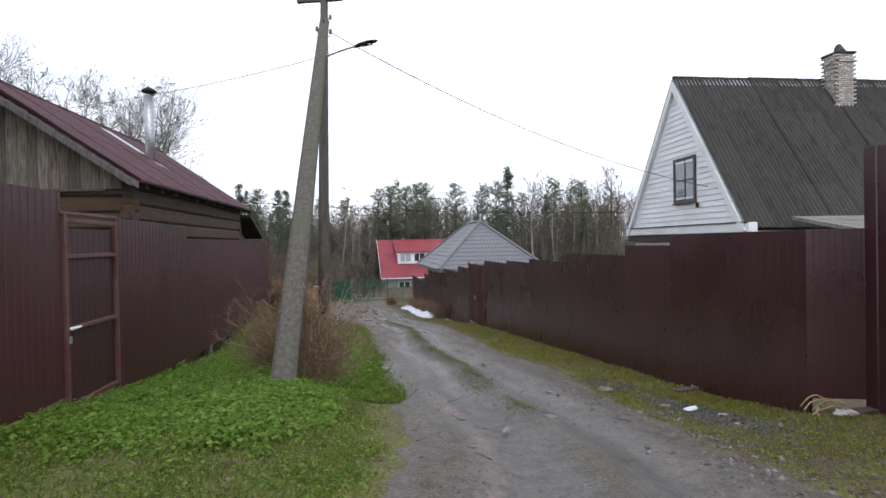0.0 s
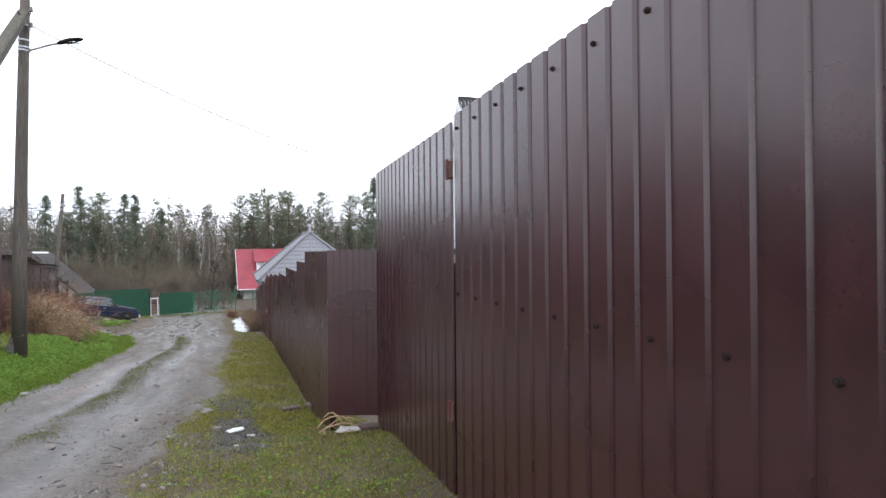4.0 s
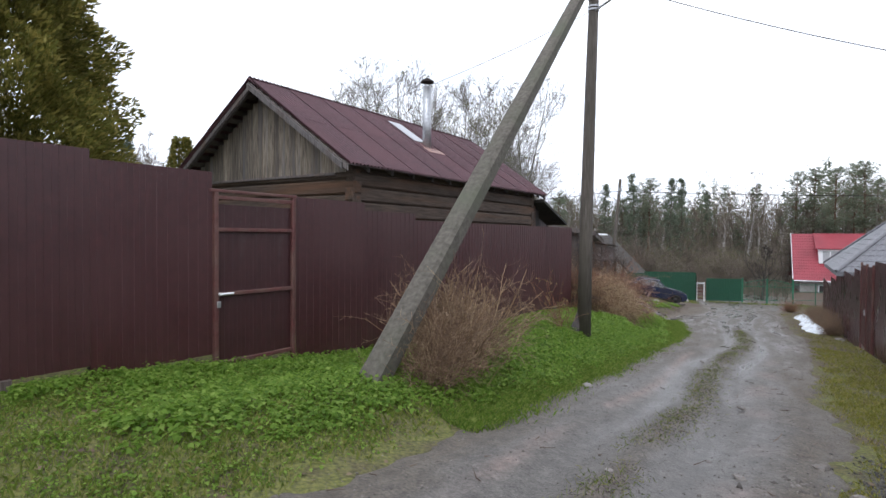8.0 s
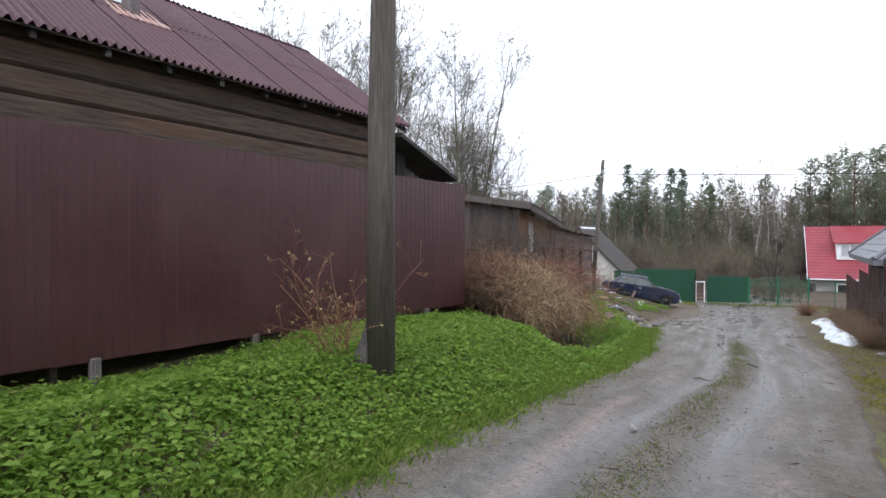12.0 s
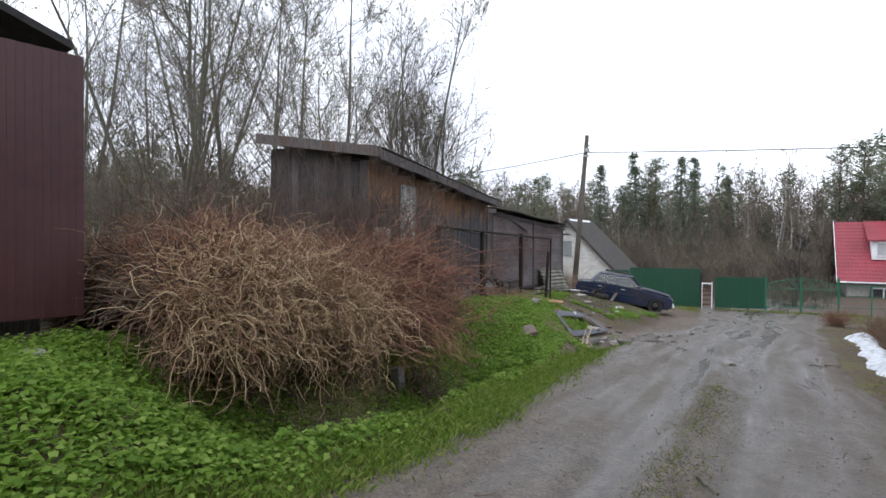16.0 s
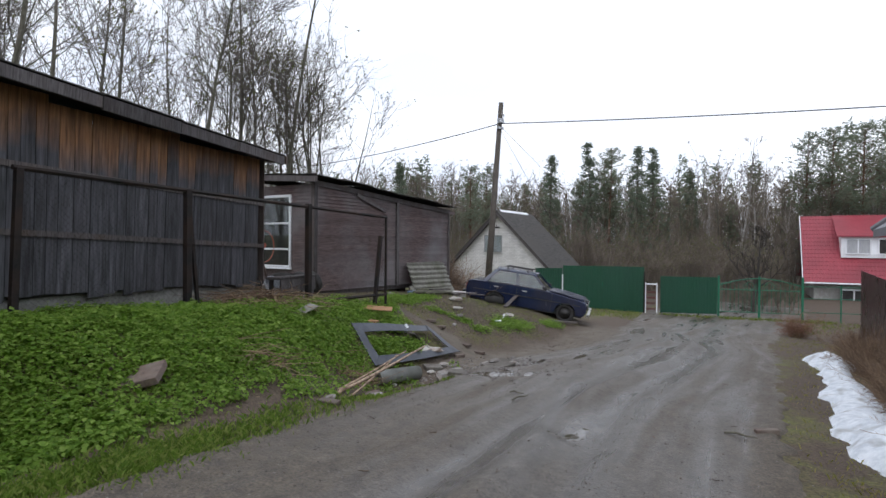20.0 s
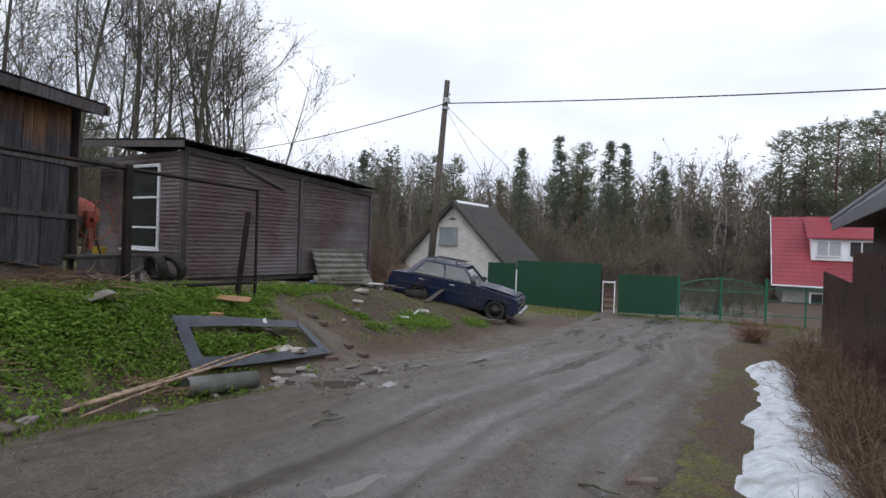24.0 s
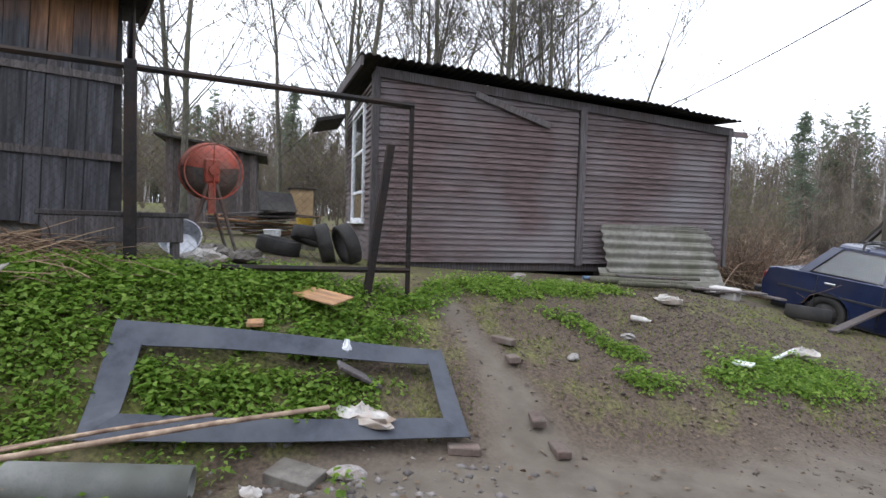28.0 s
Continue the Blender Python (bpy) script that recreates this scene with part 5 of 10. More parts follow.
def vboard(parent, x, y, z0, z1, w, material, turn=0.0, name="board", lean=0.0):
    key = (round(w, 3), round(z1 - z0, 2), material.name)
    if key not in VB:
        VB[key] = recalc(MB().box((0, -0.025, 0), (w - 0.005, 0.0, z1 - z0), c=0.004).mesh(name, material))
    return part(name, VB[key], parent=parent, m=pose(x, y, z0, 0, lean, turn))


r5 = random.Random(5)
x = 0.0
while x < 7.45:
    w = r5.choice((0.15, 0.18, 0.21, 0.24))
    z0 = -0.98 - 0.022 * x + r5.choice((0.0, 0.02, 0.04, -0.03))
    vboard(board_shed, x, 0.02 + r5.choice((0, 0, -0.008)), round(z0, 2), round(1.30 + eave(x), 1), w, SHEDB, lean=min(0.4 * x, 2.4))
    x += w
for end_x in (0.0, 7.70):
    y = 0.0
    while y < 1.92:
        w = r5.choice((0.15, 0.17))
        top = round(1.32 + 0.16 * y + eave(end_x), 1)
        if end_x == 0.0:
            vboard(board_shed, end_x + 0.02, y + w, -1.0, top, w, WOODDARK, -90)
        else:
            vboard(board_shed, end_x, y, -1.1, top, w, WOODGREY, 90)
        y += w
for z0, z1 in ((0.60, 0.40), (-0.20, -0.42)):
    part("batten", MB().add([(0, -0.035, z0 + 0.035 + 0.06), (7.66, -0.035, z1 + 0.06), (7.66, -0.035, z1 - 0.015), (0, -0.035, z0 + 0.02), (0, -0.006, z0 + 0.095), (7.66, -0.006, z1 + 0.06), (7.66, -0.006, z1 - 0.015), (0, -0.006, z0 + 0.02)], [(0, 1, 2, 3), (7, 6, 5, 4), (0, 4, 5, 1), (3, 2, 6, 7), (1, 5, 6, 2), (0, 3, 7, 4)]), WOODGREY, board_shed)
part("roof", MB().add([(-0.3, -0.38, 1.68), (7.86, -0.38, 1.29), (7.86, 2.15, 1.68), (-0.3, 2.15, 2.05), (-0.3, -0.38, 1.74), (7.86, -0.38, 1.35), (7.86, 2.15, 1.74), (-0.3, 2.15, 2.11)], [(0, 3, 2, 1), (4, 5, 6, 7), (0, 1, 5, 4), (1, 2, 6, 5), (2, 3, 7, 6), (3, 0, 4, 7)]), FELT, board_shed)
for k in range(6):
    a, b = -0.32 + 1.35 * k, min(-0.32 + 1.35 * (k + 1), 7.88)
    fall = math.degrees(math.atan(0.047))
    part("fascia_board", MB().box((0, -0.43, -0.03 + 0.012 * (k % 3)), (b - a - 0.01, -0.385, 0.15 + 0.01 * (k % 2)), c=0.006), WOODDARK, board_shed, m=pose(a, 0, 1.27 + eave(a), 0, fall, 0))
    part("felt_flap", MB().box((0, -0.44, 0.155 + 0.008 * (k % 2)), (b - a + 0.02, 0.6, 0.168 + 0.008 * (k % 2))), FELT, board_shed, m=pose(a, 0, 1.29 + eave(a), 0.5 * (k % 3), fall, 0))
part("verge_board", MB().prism([(-0.42, 1.22), (2.17, 1.61), (2.17, 1.77), (-0.42, 1.38)], 0.04, pose(7.88, 0, 0, 0, 0, 90)), WOODGREY, board_shed)
part("verge_board", MB().prism([(-0.42, 1.60), (2.17, 1.97), (2.17, 2.15), (-0.42, 1.78)], 0.04, pose(-0.30, 0, 0, 0, 0, 90)), WOODGREY, board_shed)
WHB = mat("whitewashed_board", (0.42, 0.42, 0.41), (0.60, 0.60, 0.59), 0.8, 9, 0.2, c3=(0.28, 0.27, 0.26), scale2=2.2)
for x0, x1, z0, z1 in ((1.34, 1.98, 0.18, 1.26), (0.16, 0.80, -0.84, 0.38)):
    sh = part("shutter", MB().box((x0 - 0.04, -0.05, z0 - 0.04), (x1 + 0.04, -0.03, z1 + 0.04), c=0.005), WHB, board_shed, "white-painted slatted shutter")
    for k in range(9):
        z = z0 + (z1 - z0) * k / 9
        part("slat", MB().box((x0, -0.075, z + 0.01), (x1, -0.05, z + (z1 - z0) / 9 - 0.012), c=0.004), WHB, sh)
part("plinth", MB().box((0.1, 0.1, -1.6), (7.55, 1.85, -1.05)), CONCRETE, board_shed)

# ---- siding shed ----
SS = (-16.91, 29.62)
SU = (-0.370, 0.929)
siding_shed = thing("siding_shed", "faded red-brown clapboard shed on blocks with a white window", "shed", frame_at(SS, (SS[0] + SU[0], SS[1] + SU[1])))
# solid dark filling, inner shade given as colour behind clapboards and window
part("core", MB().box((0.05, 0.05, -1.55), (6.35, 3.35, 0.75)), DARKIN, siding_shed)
part("floor_frame", MB().box((0.1, 0.08, -1.72), (6.3, 3.3, -1.56), c=0.01), WOODDARK, siding_shed)
for x0 in (0.2, 2.0, 3.9, 5.9):
    for y0 in (0.25, 2.9):
        part("block", MB().box((x0, y0, -2.35), (x0 + 0.35, y0 + 0.3, -1.72), c=0.02), CONCRETE, siding_shed)
CB = {}


def clap(parent, m, length, h):
    key = (round(length, 2), round(h, 3))
    if key not in CB:
        v = [(0, -0.036, 0), (length, -0.036, 0), (length, -0.006, h), (0, -0.006, h), (0, 0.01, 0), (length, 0.01, 0), (length, 0.01, h), (0, 0.01, h)]
        CB[key] = recalc(MB().add(v, [(0, 1, 2, 3), (7, 6, 5, 4), (0, 4, 5, 1), (3, 2, 6, 7), (1, 5, 6, 2), (0, 3, 7, 4)]).mesh("clapboard", SIDING))
    return part("clapboard", CB[key], parent=parent, m=m)


ch = 0.092
for k in range(30):
    z = -1.58 + ch * k
    end = 6.36 if z < 0.70 else max(0, 6.36 * (1.20 - z) / 0.45)
    if end > 0.3:
        clap(siding_shed, pose(0.08, 0.03, z), round(min(end, 3.40) - 0.08, 1), ch + 0.012)
    if end > 3.7:
        clap(siding_shed, pose(3.50, 0.03, z), round(end - 3.50, 1), ch + 0.012)
    if z < 1.15:
        gaps = [(0.06, 0.9), (2.24, 3.35)] if -1.0 < z < 0.9 else [(0.06, 3.35)]
        for y0, y1 in gaps:
            clap(siding_shed, pose(0.03, y1, z, 0, 0, -90), round(y1 - y0, 2), ch + 0.012)
for x0, z1, w in ((-0.03, 1.22, 0.1), (3.39, 0.98, 0.12), (6.34, 0.80, 0.07)):
    part("corner_board", MB().box((x0, -0.048, -1.62), (x0 + w, 0.005, z1), c=0.006), WOODDARK, siding_shed, "weathered corner board")
part("corner_board", MB().box((-0.035, 0.0, -1.62), (0.0, 0.1, 1.2), c=0.006), WOODGREY, siding_shed)
part("far_wall", MB().box((6.36, 0.05, -1.6), (6.42, 3.35, 0.8)), WOODDARK, siding_shed)
part("back_wall", MB().box((0.05, 3.35, -1.6), (6.36, 3.42, 1.2)), WOODDARK, siding_shed)
part("frieze_board", MB().add([(0, -0.04, 1.14), (6.44, -0.04, 0.72), (6.44, -0.04, 0.86), (0, -0.04, 1.28), (0, 0.0, 1.14), (6.44, 0.0, 0.72), (6.44, 0.0, 0.86), (0, 0.0, 1.28)], [(0, 1, 2, 3), (7, 6, 5, 4), (0, 4, 5, 1), (3, 2, 6, 7), (1, 5, 6, 2), (0, 3, 7, 4)]), WOODDARK, siding_shed)
part("loose_board", MB().box((0, -0.02, -0.05), (1.35, 0.0, 0.05), c=0.005), WOODDARK, siding_shed, "board hanging askew under the eave", m=pose(1.55, -0.045, 1.02, 0, 17, 0))
RS = recalc(wave(1.12, 2.05, 0.12, 0.016, thick=0.006).mesh("roof_sheet", FELT))
for k in range(6):
    x0 = -0.25 + 1.10 * k
    for row in range(2):
        part("roof_sheet", RS, parent=siding_shed, m=pose(x0, -0.30 + 1.95 * row, 1.36 - 0.068 * x0 + 0.10 * row + 0.02 * ((k * 5 + row) % 3), 3.2 + 1.2 * ((k * 3) % 2), 3.7 + (k % 3 - 1) * 0.8, 0))
part("side_fascia", MB().prism([(-0.32, 1.20), (3.7, 1.45), (3.7, 1.60), (-0.32, 1.34)], 0.04, pose(-0.22, 0, 0, 0, 0, 90)), WOODDARK, siding_shed)
win = window_unit(siding_shed, pose(-0.005, 2.2, -0.93, 0, 0, -90), 1.28, 1.80, WHITEW, bars=((), (0.24, 0.62)), trim=0.07, curtain=False)
part("porch_roof", MB().prism([(0, 0), (0.52, -0.12), (0.52, -0.05), (0, 0.06)], 1.5, pose(-0.15, 3.9, 0.95, 0, 0, 180)), FELT, siding_shed, "sagging felt porch roof on the back corner")

# ---- steel-framed chain-link fence on the bank ----
ML_A, ML_B = (-11.2, 23.55), (-14.79, 30.5)
link_fence = thing("chain_link_fence", "rusty steel-framed chain-link fence with leaning posts", "fence", frame_at(ML_A, ML_B))


def ml_top(x):
    return 0.50 - 0.028 * x


for x0, tilt, top, w in ((0.1, 2, 0, 0.08), (2.42, 0, 0.02, 0.095), (2.62, -6, -0.25, 0.05), (5.12, 0, 0.06, 0.10), (7.42, 8, -0.45, 0.08), (7.83, 0, 0.0, 0.045)):
    part("post", MB().box((-w / 2, -w / 2, -2.35), (w / 2, w / 2, ml_top(x0) + top), c=0.004), STEEL, link_fence, m=pose(x0, 0, 0, 0, 0, 0) if not tilt else pose(x0 - math.sin(radians(tilt)) * -1.45, 0, 0, 0, tilt, 0) @ pose(0, 0, 0))
for a, b in ((0.1, 2.42), (2.42, 5.12), (5.12, 7.85)):
    part("rail", MB().tube([(a, 0, ml_top(a)), (b, 0, ml_top(b))], 0.034, 6), STEEL, link_fence)
    part("rail", MB().tube([(a, 0, -1.36 - 0.02 * a), (b, 0, -1.36 - 0.02 * b)], 0.034, 6), STEEL, link_fence)
    mb = MB()
    z0, z1 = -1.36 - 0.02 * (a + b) / 2, ml_top((a + b) / 2)
    h = z1 - z0
    x0 = a - h
    while x0 < b:
        for s in (1, -1):
            lo, hi = max(a, x0), min(b, x0 + h)
            if hi - lo > 0.05:
                za, zb = (lo - x0), (hi - x0)
                if s < 0:
                    za, zb = h - za, h - zb
                mb.tube([(lo, 0.002 * s, z0 + za), (hi, 0.002 * s, z0 + zb)], 0.0011, 3, cap=False)
        x0 += 0.075
    part("chain_link", mb, STEEL, link_fence, "fine diamond wire mesh", fix=False)

# ---- brown gate in the western fence ----
gate = thing("fence_gate", "brown sheet-metal wicket gate with a worn red-brown frame and white handle", "gate", frame_at(WF_A, WF_B))
DULL = mat("dull_brown_sheet", (0.036, 0.0115, 0.0125), (0.052, 0.017, 0.0185), 0.45, 6, 0.05, c3=(0.075, 0.072, 0.070), scale2=1.6, soft=(0.62, 0.8))
for a, b in ((0.02, 0.66), (0.66, 1.27)):
    panel(gate, round(b - a, 2), 2.02, DULL, pose(a, 0.012, -0.12), deep=0.003)
for x0 in (-0.03, 1.25):
    part("frame_post", MB().box((x0, -0.04, -0.35), (x0 + 0.06, 0.02, 2.05), c=0.006), RUSTFR, gate)
for z0 in (1.96, 1.55, 0.72, -0.17):
    part("frame_rail", MB().box((0.03, -0.036, z0), (1.25, 0.008, z0 + 0.05), c=0.006), RUSTFR, gate, m=pose(0, 0, 0, 0, 0.0, 0))
part("handle", MB().box((0.02, -0.075, 0.735), (0.24, -0.045, 0.765), c=0.01).tube([(0.04, -0.04, 0.75), (0.04, -0.07, 0.75)], 0.02, 8), WHITEW, gate, "white lever handle")
part("lock", MB().box((0.0, -0.055, 0.58), (0.05, -0.035, 0.66), c=0.005), ZINC, gate)
part("top_rail", MB().box((-0.08, -0.03, 2.05), (1.35, 0.02, 2.09), c=0.006), RUSTFR, gate)

egate = thing("fence_gate", "brown sheet-metal gate set in the stepping fence", "gate", frame_at(EF_A, EF_B))
s0 = ef_s(24.4)
for k in range(2):
    panel(egate, 1.48, 2.45, BROWNR, pose(s0 + 0.05 + 1.5 * k, -0.01, -1.72))
    part("frame_post", MB().box((s0 + 1.5 * k, -0.06, -1.95), (s0 + 0.06 + 1.5 * k, 0.0, 0.80), c=0.006), RUSTFR, egate)
part("frame_post", MB().box((s0 + 2.98, -0.06, -1.9), (s0 + 3.04, 0.0, 0.82), c=0.006), RUSTFR, egate)
part("handle", MB().box((s0 + 1.42, -0.1, -0.72), (s0 + 1.48, -0.05, -0.55), c=0.01), ZINC, egate)

# hinges and screws of the tall near fence
for z in (2.25, 0.62):
    part("hinge", MB().box((2.605, -0.03, z - 0.06), (2.675, -0.005, z + 0.06), c=0.006).tube([(2.64, -0.035, z - 0.07), (2.64, -0.035, z + 0.07)], 0.012, 8), RUSTFR, near_fence)
for z in (1.42, 2.50):
    for k in range(26):
        part("screw", SCREW, parent=near_fence, m=pose(2.79 + 0.32 * k, -0.018, z - 0.002 * k))
        if z < 2 and k < 8:
            part("screw", SCREW, parent=near_fence, m=pose(0.10 + 0.32 * k, -0.018, 1.44))

# ---- green fences and gates at the end ----
green = sheet_fence("green_sheet_fence", "dark green corrugated sheet-metal fence with double gate", (-26.6, 47.0), (-21.95, 50.6), fence_run(0, 1.52, -3.98, -3.95, -1.62, -1.62, 1) + fence_run(1.56, 5.88, -3.93, -3.95, -1.46, -1.46, 1, 1.08), GREENSH)
part("white_post", MB().box((1.51, -0.05, -4.1), (1.57, -0.02, -1.95), c=0.005), WHITEW, green)
part("latch", MB().box((3.68, -0.06, -2.58), (3.73, -0.03, -2.36), c=0.01), GREENP, green)
green2 = sheet_fence("green_sheet_fence", "dark green corrugated sheet-metal fence panel", (-21.3, 51.1), (-19.1, 52.8), fence_run(0, 2.78, -3.88, -3.86, -1.94, -1.94, 1, 0.93), GREENSH)
wicket = thing("wicket", "open gap with a white-framed wicket and dark slats", "gate", frame_at((-21.95, 50.6), (-21.3, 51.1)))
for lo, hi in (((0.05, 0, -3.95), (0.1, 0.05, -2.3)), ((0.62, 0, -3.95), (0.68, 0.05, -2.3)), ((0.1, 0, -2.42), (0.62, 0.05, -2.34))):
    part("frame_bar", MB().box(lo, hi, c=0.006), WHITEW, wicket)
for k in range(4):
    part("slat", MB().box((0.12, 0.3, -3.8 + 0.3 * k), (0.62, 0.33, -3.68 + 0.3 * k), c=0.005), RUSTFR, wicket)
part("dark_post", MB().box((-0.03, -0.06, -4.1), (0.04, 0.0, -1.7), c=0.006), STEEL, wicket)
iron = thing("iron_gate", "light green welded iron gate with an arched top", "gate", frame_at((-19.05, 52.85), (-16.0, 55.2)))
for x0 in (0.0, 1.9, 3.85):
    part("gate_post", MB().box((x0 - 0.05, -0.05, -4.1), (x0 + 0.05, 0.05, -1.85), c=0.008), GREENP, iron)
for x0, x1 in ((0.06, 1.84), (1.96, 3.78)):
    leaf = part("leaf", MB().tube([(x0, 0, -3.7), (x1, 0, -3.7)], 0.025, 6).tube([(x0, 0, -2.55), (x1, 0, -2.55)], 0.025, 6), GREENP, iron)
    t = np.linspace(0, 1, 12)
    up = t if x0 < 1 else 1 - t
    part("arch", MB().tube(np.stack([x0 + (x1 - x0) * t, 0 * t, -2.3 + 0.34 * np.sin(up * np.pi / 2)], 1), 0.03, 6), GREENP, leaf)
    for k in range(9):
        xx = x0 + (x1 - x0) * (k + 0.5) / 9
        part("bar", MB().tube([(xx, 0, -3.7), (xx, 0, -2.2)], 0.013, 5), GREENP, leaf)
    part("ring", MB().torus(0.22, 0.016, pose((x0 + x1) / 2 + (0.5 if x0 < 1 else -0.5), 0, -2.36, 90, 0, 0), 18, 5), GREENP, leaf)
far_fence = thing("mesh_fence", "low green wire-mesh fence panel", "fence", frame_at((-16.0, 55.2), (-13.4, 57.4)))
for k in range(3):
    part("post", MB().tube([(1.7 * k, 0, -4.3), (1.7 * k, 0, -2.2)], 0.035, 8), GREENP, far_fence)
for z in (-2.3, -2.9, -3.6):
    part("rail", MB().tube([(0, 0, z), (3.4, 0, z)], 0.018, 6), GREENP, far_fence)

# ---- poles, lamp, wires ----
pole = thing("utility_pole", "weathered wooden utility pole with crossarm and street lamp", "pole", pose(-2.86, 12.85, -0.75))
part("shaft", MB().tube([(0, 0, 0), (0.03, 0.0, 2.5), (0.09, 0.02, 5.5), (0.16, 0.05, 8.55)], [0.150, 0.135, 0.115, 0.092], 14), POLEWOOD, pole, smooth=True)
part("crossarm", MB().box((-0.72, -0.045, 0), (0.42, 0.045, 0.10), c=0.012), POLEWOOD, pole, m=pose(0.2, 0.03, 8.38, 0, 0, 8))
PORC = mat("porcelain", (0.10, 0.085, 0.08), (0.16, 0.14, 0.13), 0.3, 5, 0.0)
for dx in (-0.62, -0.30, 0.22, 0.50):
    part("insulator", MB().tube([(dx, 0, 8.46), (dx, 0, 8.55), (dx, 0, 8.60), (dx, 0, 8.66)], [0.012, 0.045, 0.04, 0.02], 10).tube([(dx, 0, 8.4), (dx, 0, 8.5)], 0.01, 6), PORC, pole, m=pose(0.1, 0.03, 0))
for dz, s in ((7.85, 1), (7.6, -1), (7.5, 1)):
    part("side_insulator", MB().tube([(0, 0, 0), (0.16 * s, 0, 0.0), (0.18 * s, 0, 0.10)], 0.010, 6).tube([(0.18 * s, 0, 0.08), (0.18 * s, 0, 0.18)], [0.045, 0.03], 8), PORC, pole, m=pose(0.15, 0, dz))
for dz in (7.05, 7.12, 7.28, 7.62):
    part("band", MB().tube([(0.125, 0.04, dz), (0.126, 0.04, dz + 0.035)], 0.118, 14), ZINC, pole)
part("lamp_arm", MB().tube([(0.12, 0.0, 7.0), (0.32, 0.0, 7.06), (0.75, 0, 7.16), (1.0, 0, 7.2)], 0.022, 8), ZINC, pole)
lamp = part("lamp_head", MB().loft([[(x, w * math.cos(a), z + h * math.sin(a)) for a in np.linspace(0, 2 * np.pi, 10, endpoint=False)] for x, w, h, z in ((0.95, 0.03, 0.03, 7.19), (1.05, 0.07, 0.045, 7.215), (1.28, 0.10, 0.05, 7.25), (1.48, 0.07, 0.03, 7.275), (1.54, 0.02, 0.012, 7.28))]), STEEL, pole, "dark cobra-head street lamp", smooth=True)
part("lamp_lens", MB().box((1.12, -0.075, 7.185), (1.42, 0.075, 7.205), c=0.01), GLASS, lamp)
part("rotten_stub", MB().tube([(-0.12, -0.10, -0.1), (-0.13, -0.10, 0.22), (-0.08, -0.05, 0.45), (-0.03, 0, 0.85)], [0.16, 0.15, 0.12, 0.05], 11), WOODDARK, pole, "rotten dark stub at the foot")
brace = thing("pole_brace", "squared grey brace beam leaning against the utility pole", "pole brace", pose(-0.20, 6.05, -0.30))
d = Vector((-2.66 + 0.20, 12.80 - 6.05, 7.12 + 0.30))
bm_ = (d.to_track_quat("Z", "Y")).to_matrix().to_4x4()
br = MB().loft([[(w * a, w * 0.85 * b, z) for a, b in ((-1, -0.7), (-0.7, -1), (0.7, -1), (1, -0.7), (1, 0.7), (0.7, 1), (-0.7, 1), (-1, 0.7))] for z, w in ((0, 0.155), (d.length * 0.5, 0.135), (d.length, 0.105))])
part("beam", br, mat("weathered_concrete_beam", (0.060, 0.053, 0.043), (0.125, 0.112, 0.092), 0.88, 16, 0.35, c3=(0.085, 0.090, 0.062), scale2=1.1, soft=(0.45, 0.7)), brace, m=bm_)
part("bolt", MB().tube([(0, -0.16, d.length - 0.25), (0, 0.16, d.length - 0.25)], 0.015, 8), STEEL, brace, m=bm_)

pole2 = thing("utility_pole", "leaning grey wooden utility pole beside the parked car", "pole", pose(-23.95, 41.2, -3.1))
part("shaft", MB().tube([(0, 0, 0), (0.3, 0, 3.0), (0.92, 0, 9.3)], [0.17, 0.15, 0.11], 12), POLEWOOD, pole2, smooth=True)
part("head", MB().box((0.78, -0.13, 8.35), (1.02, 0.13, 8.5), c=0.02).tube([(0.85, 0, 8.1), (0.86, 0, 8.2)], 0.16, 12).tube([(0.88, 0, 8.5), (0.89, 0, 8.58)], 0.15, 12), ZINC, pole2)
part("side_insulator", MB().tube([(0.95, 0, 8.75), (1.12, 0, 8.7), (1.12, 0, 8.55)], 0.03, 8), PORC, pole2)


def wire(name, label, a, b, sag, r=0.008, owner=None):
    t = np.linspace(0, 1, 25)[:, None]
    p = np.array(a) * (1 - t) + np.array(b) * t
    p[:, 2] -= (sag * 4 * t * (1 - t))[:, 0]
    return tagged(part(name, MB().tube(p, r, 4), RUBBER), label, "cable", group="overhead wires")


wire("overhead_cable", "thick black overhead cable sagging between poles", (-23.05, 41.2, 5.25), (8.0, 56.0, 4.2), 0.35, 0.022)
wire("overhead_cable", "thick black overhead cable sagging between poles", (-23.05, 41.2, 5.25), (-52.0, 37.0, 5.4), 0.5, 0.022)
wire("overhead_wire", "thin black service wire running to a roof", (-23.05, 41.1, 5.2), (-28.4, 55.0, 1.0), 0.1, 0.012)
wire("overhead_wire", "thin black service wire running to a roof", (-23.05, 41.1, 5.1), (-27.5, 50.5, -0.3), 0.1, 0.010)
wire("overhead_wire", "thin black service wire running to the white house", (-2.6, 12.9, 6.9), (7.6, 21.0, 3.4), 0.5, 0.009)
for k, (dx, dy) in enumerate(((-0.45, -0.03), (0.35, 0.05))):
    wire("overhead_wire", "thin black overhead line wire", (-2.7 + dx, 12.9 + dy, 7.8), (14.0 + dx, -18.0, 8.4), 0.9, 0.006)
wire("overhead_wire", "thin black wire over the yard", (-2.7, 12.85, 6.3), (-18.0, 5.5, 4.6), 1.0, 0.006)


# ---- parked saloon car ----
CARP = mat("dark_blue_car_paint", (0.006, 0.012, 0.042), (0.010, 0.019, 0.058), 0.22, 6, 0.02, c3=(0.020, 0.022, 0.045), scale2=2.0, spec=0.7)
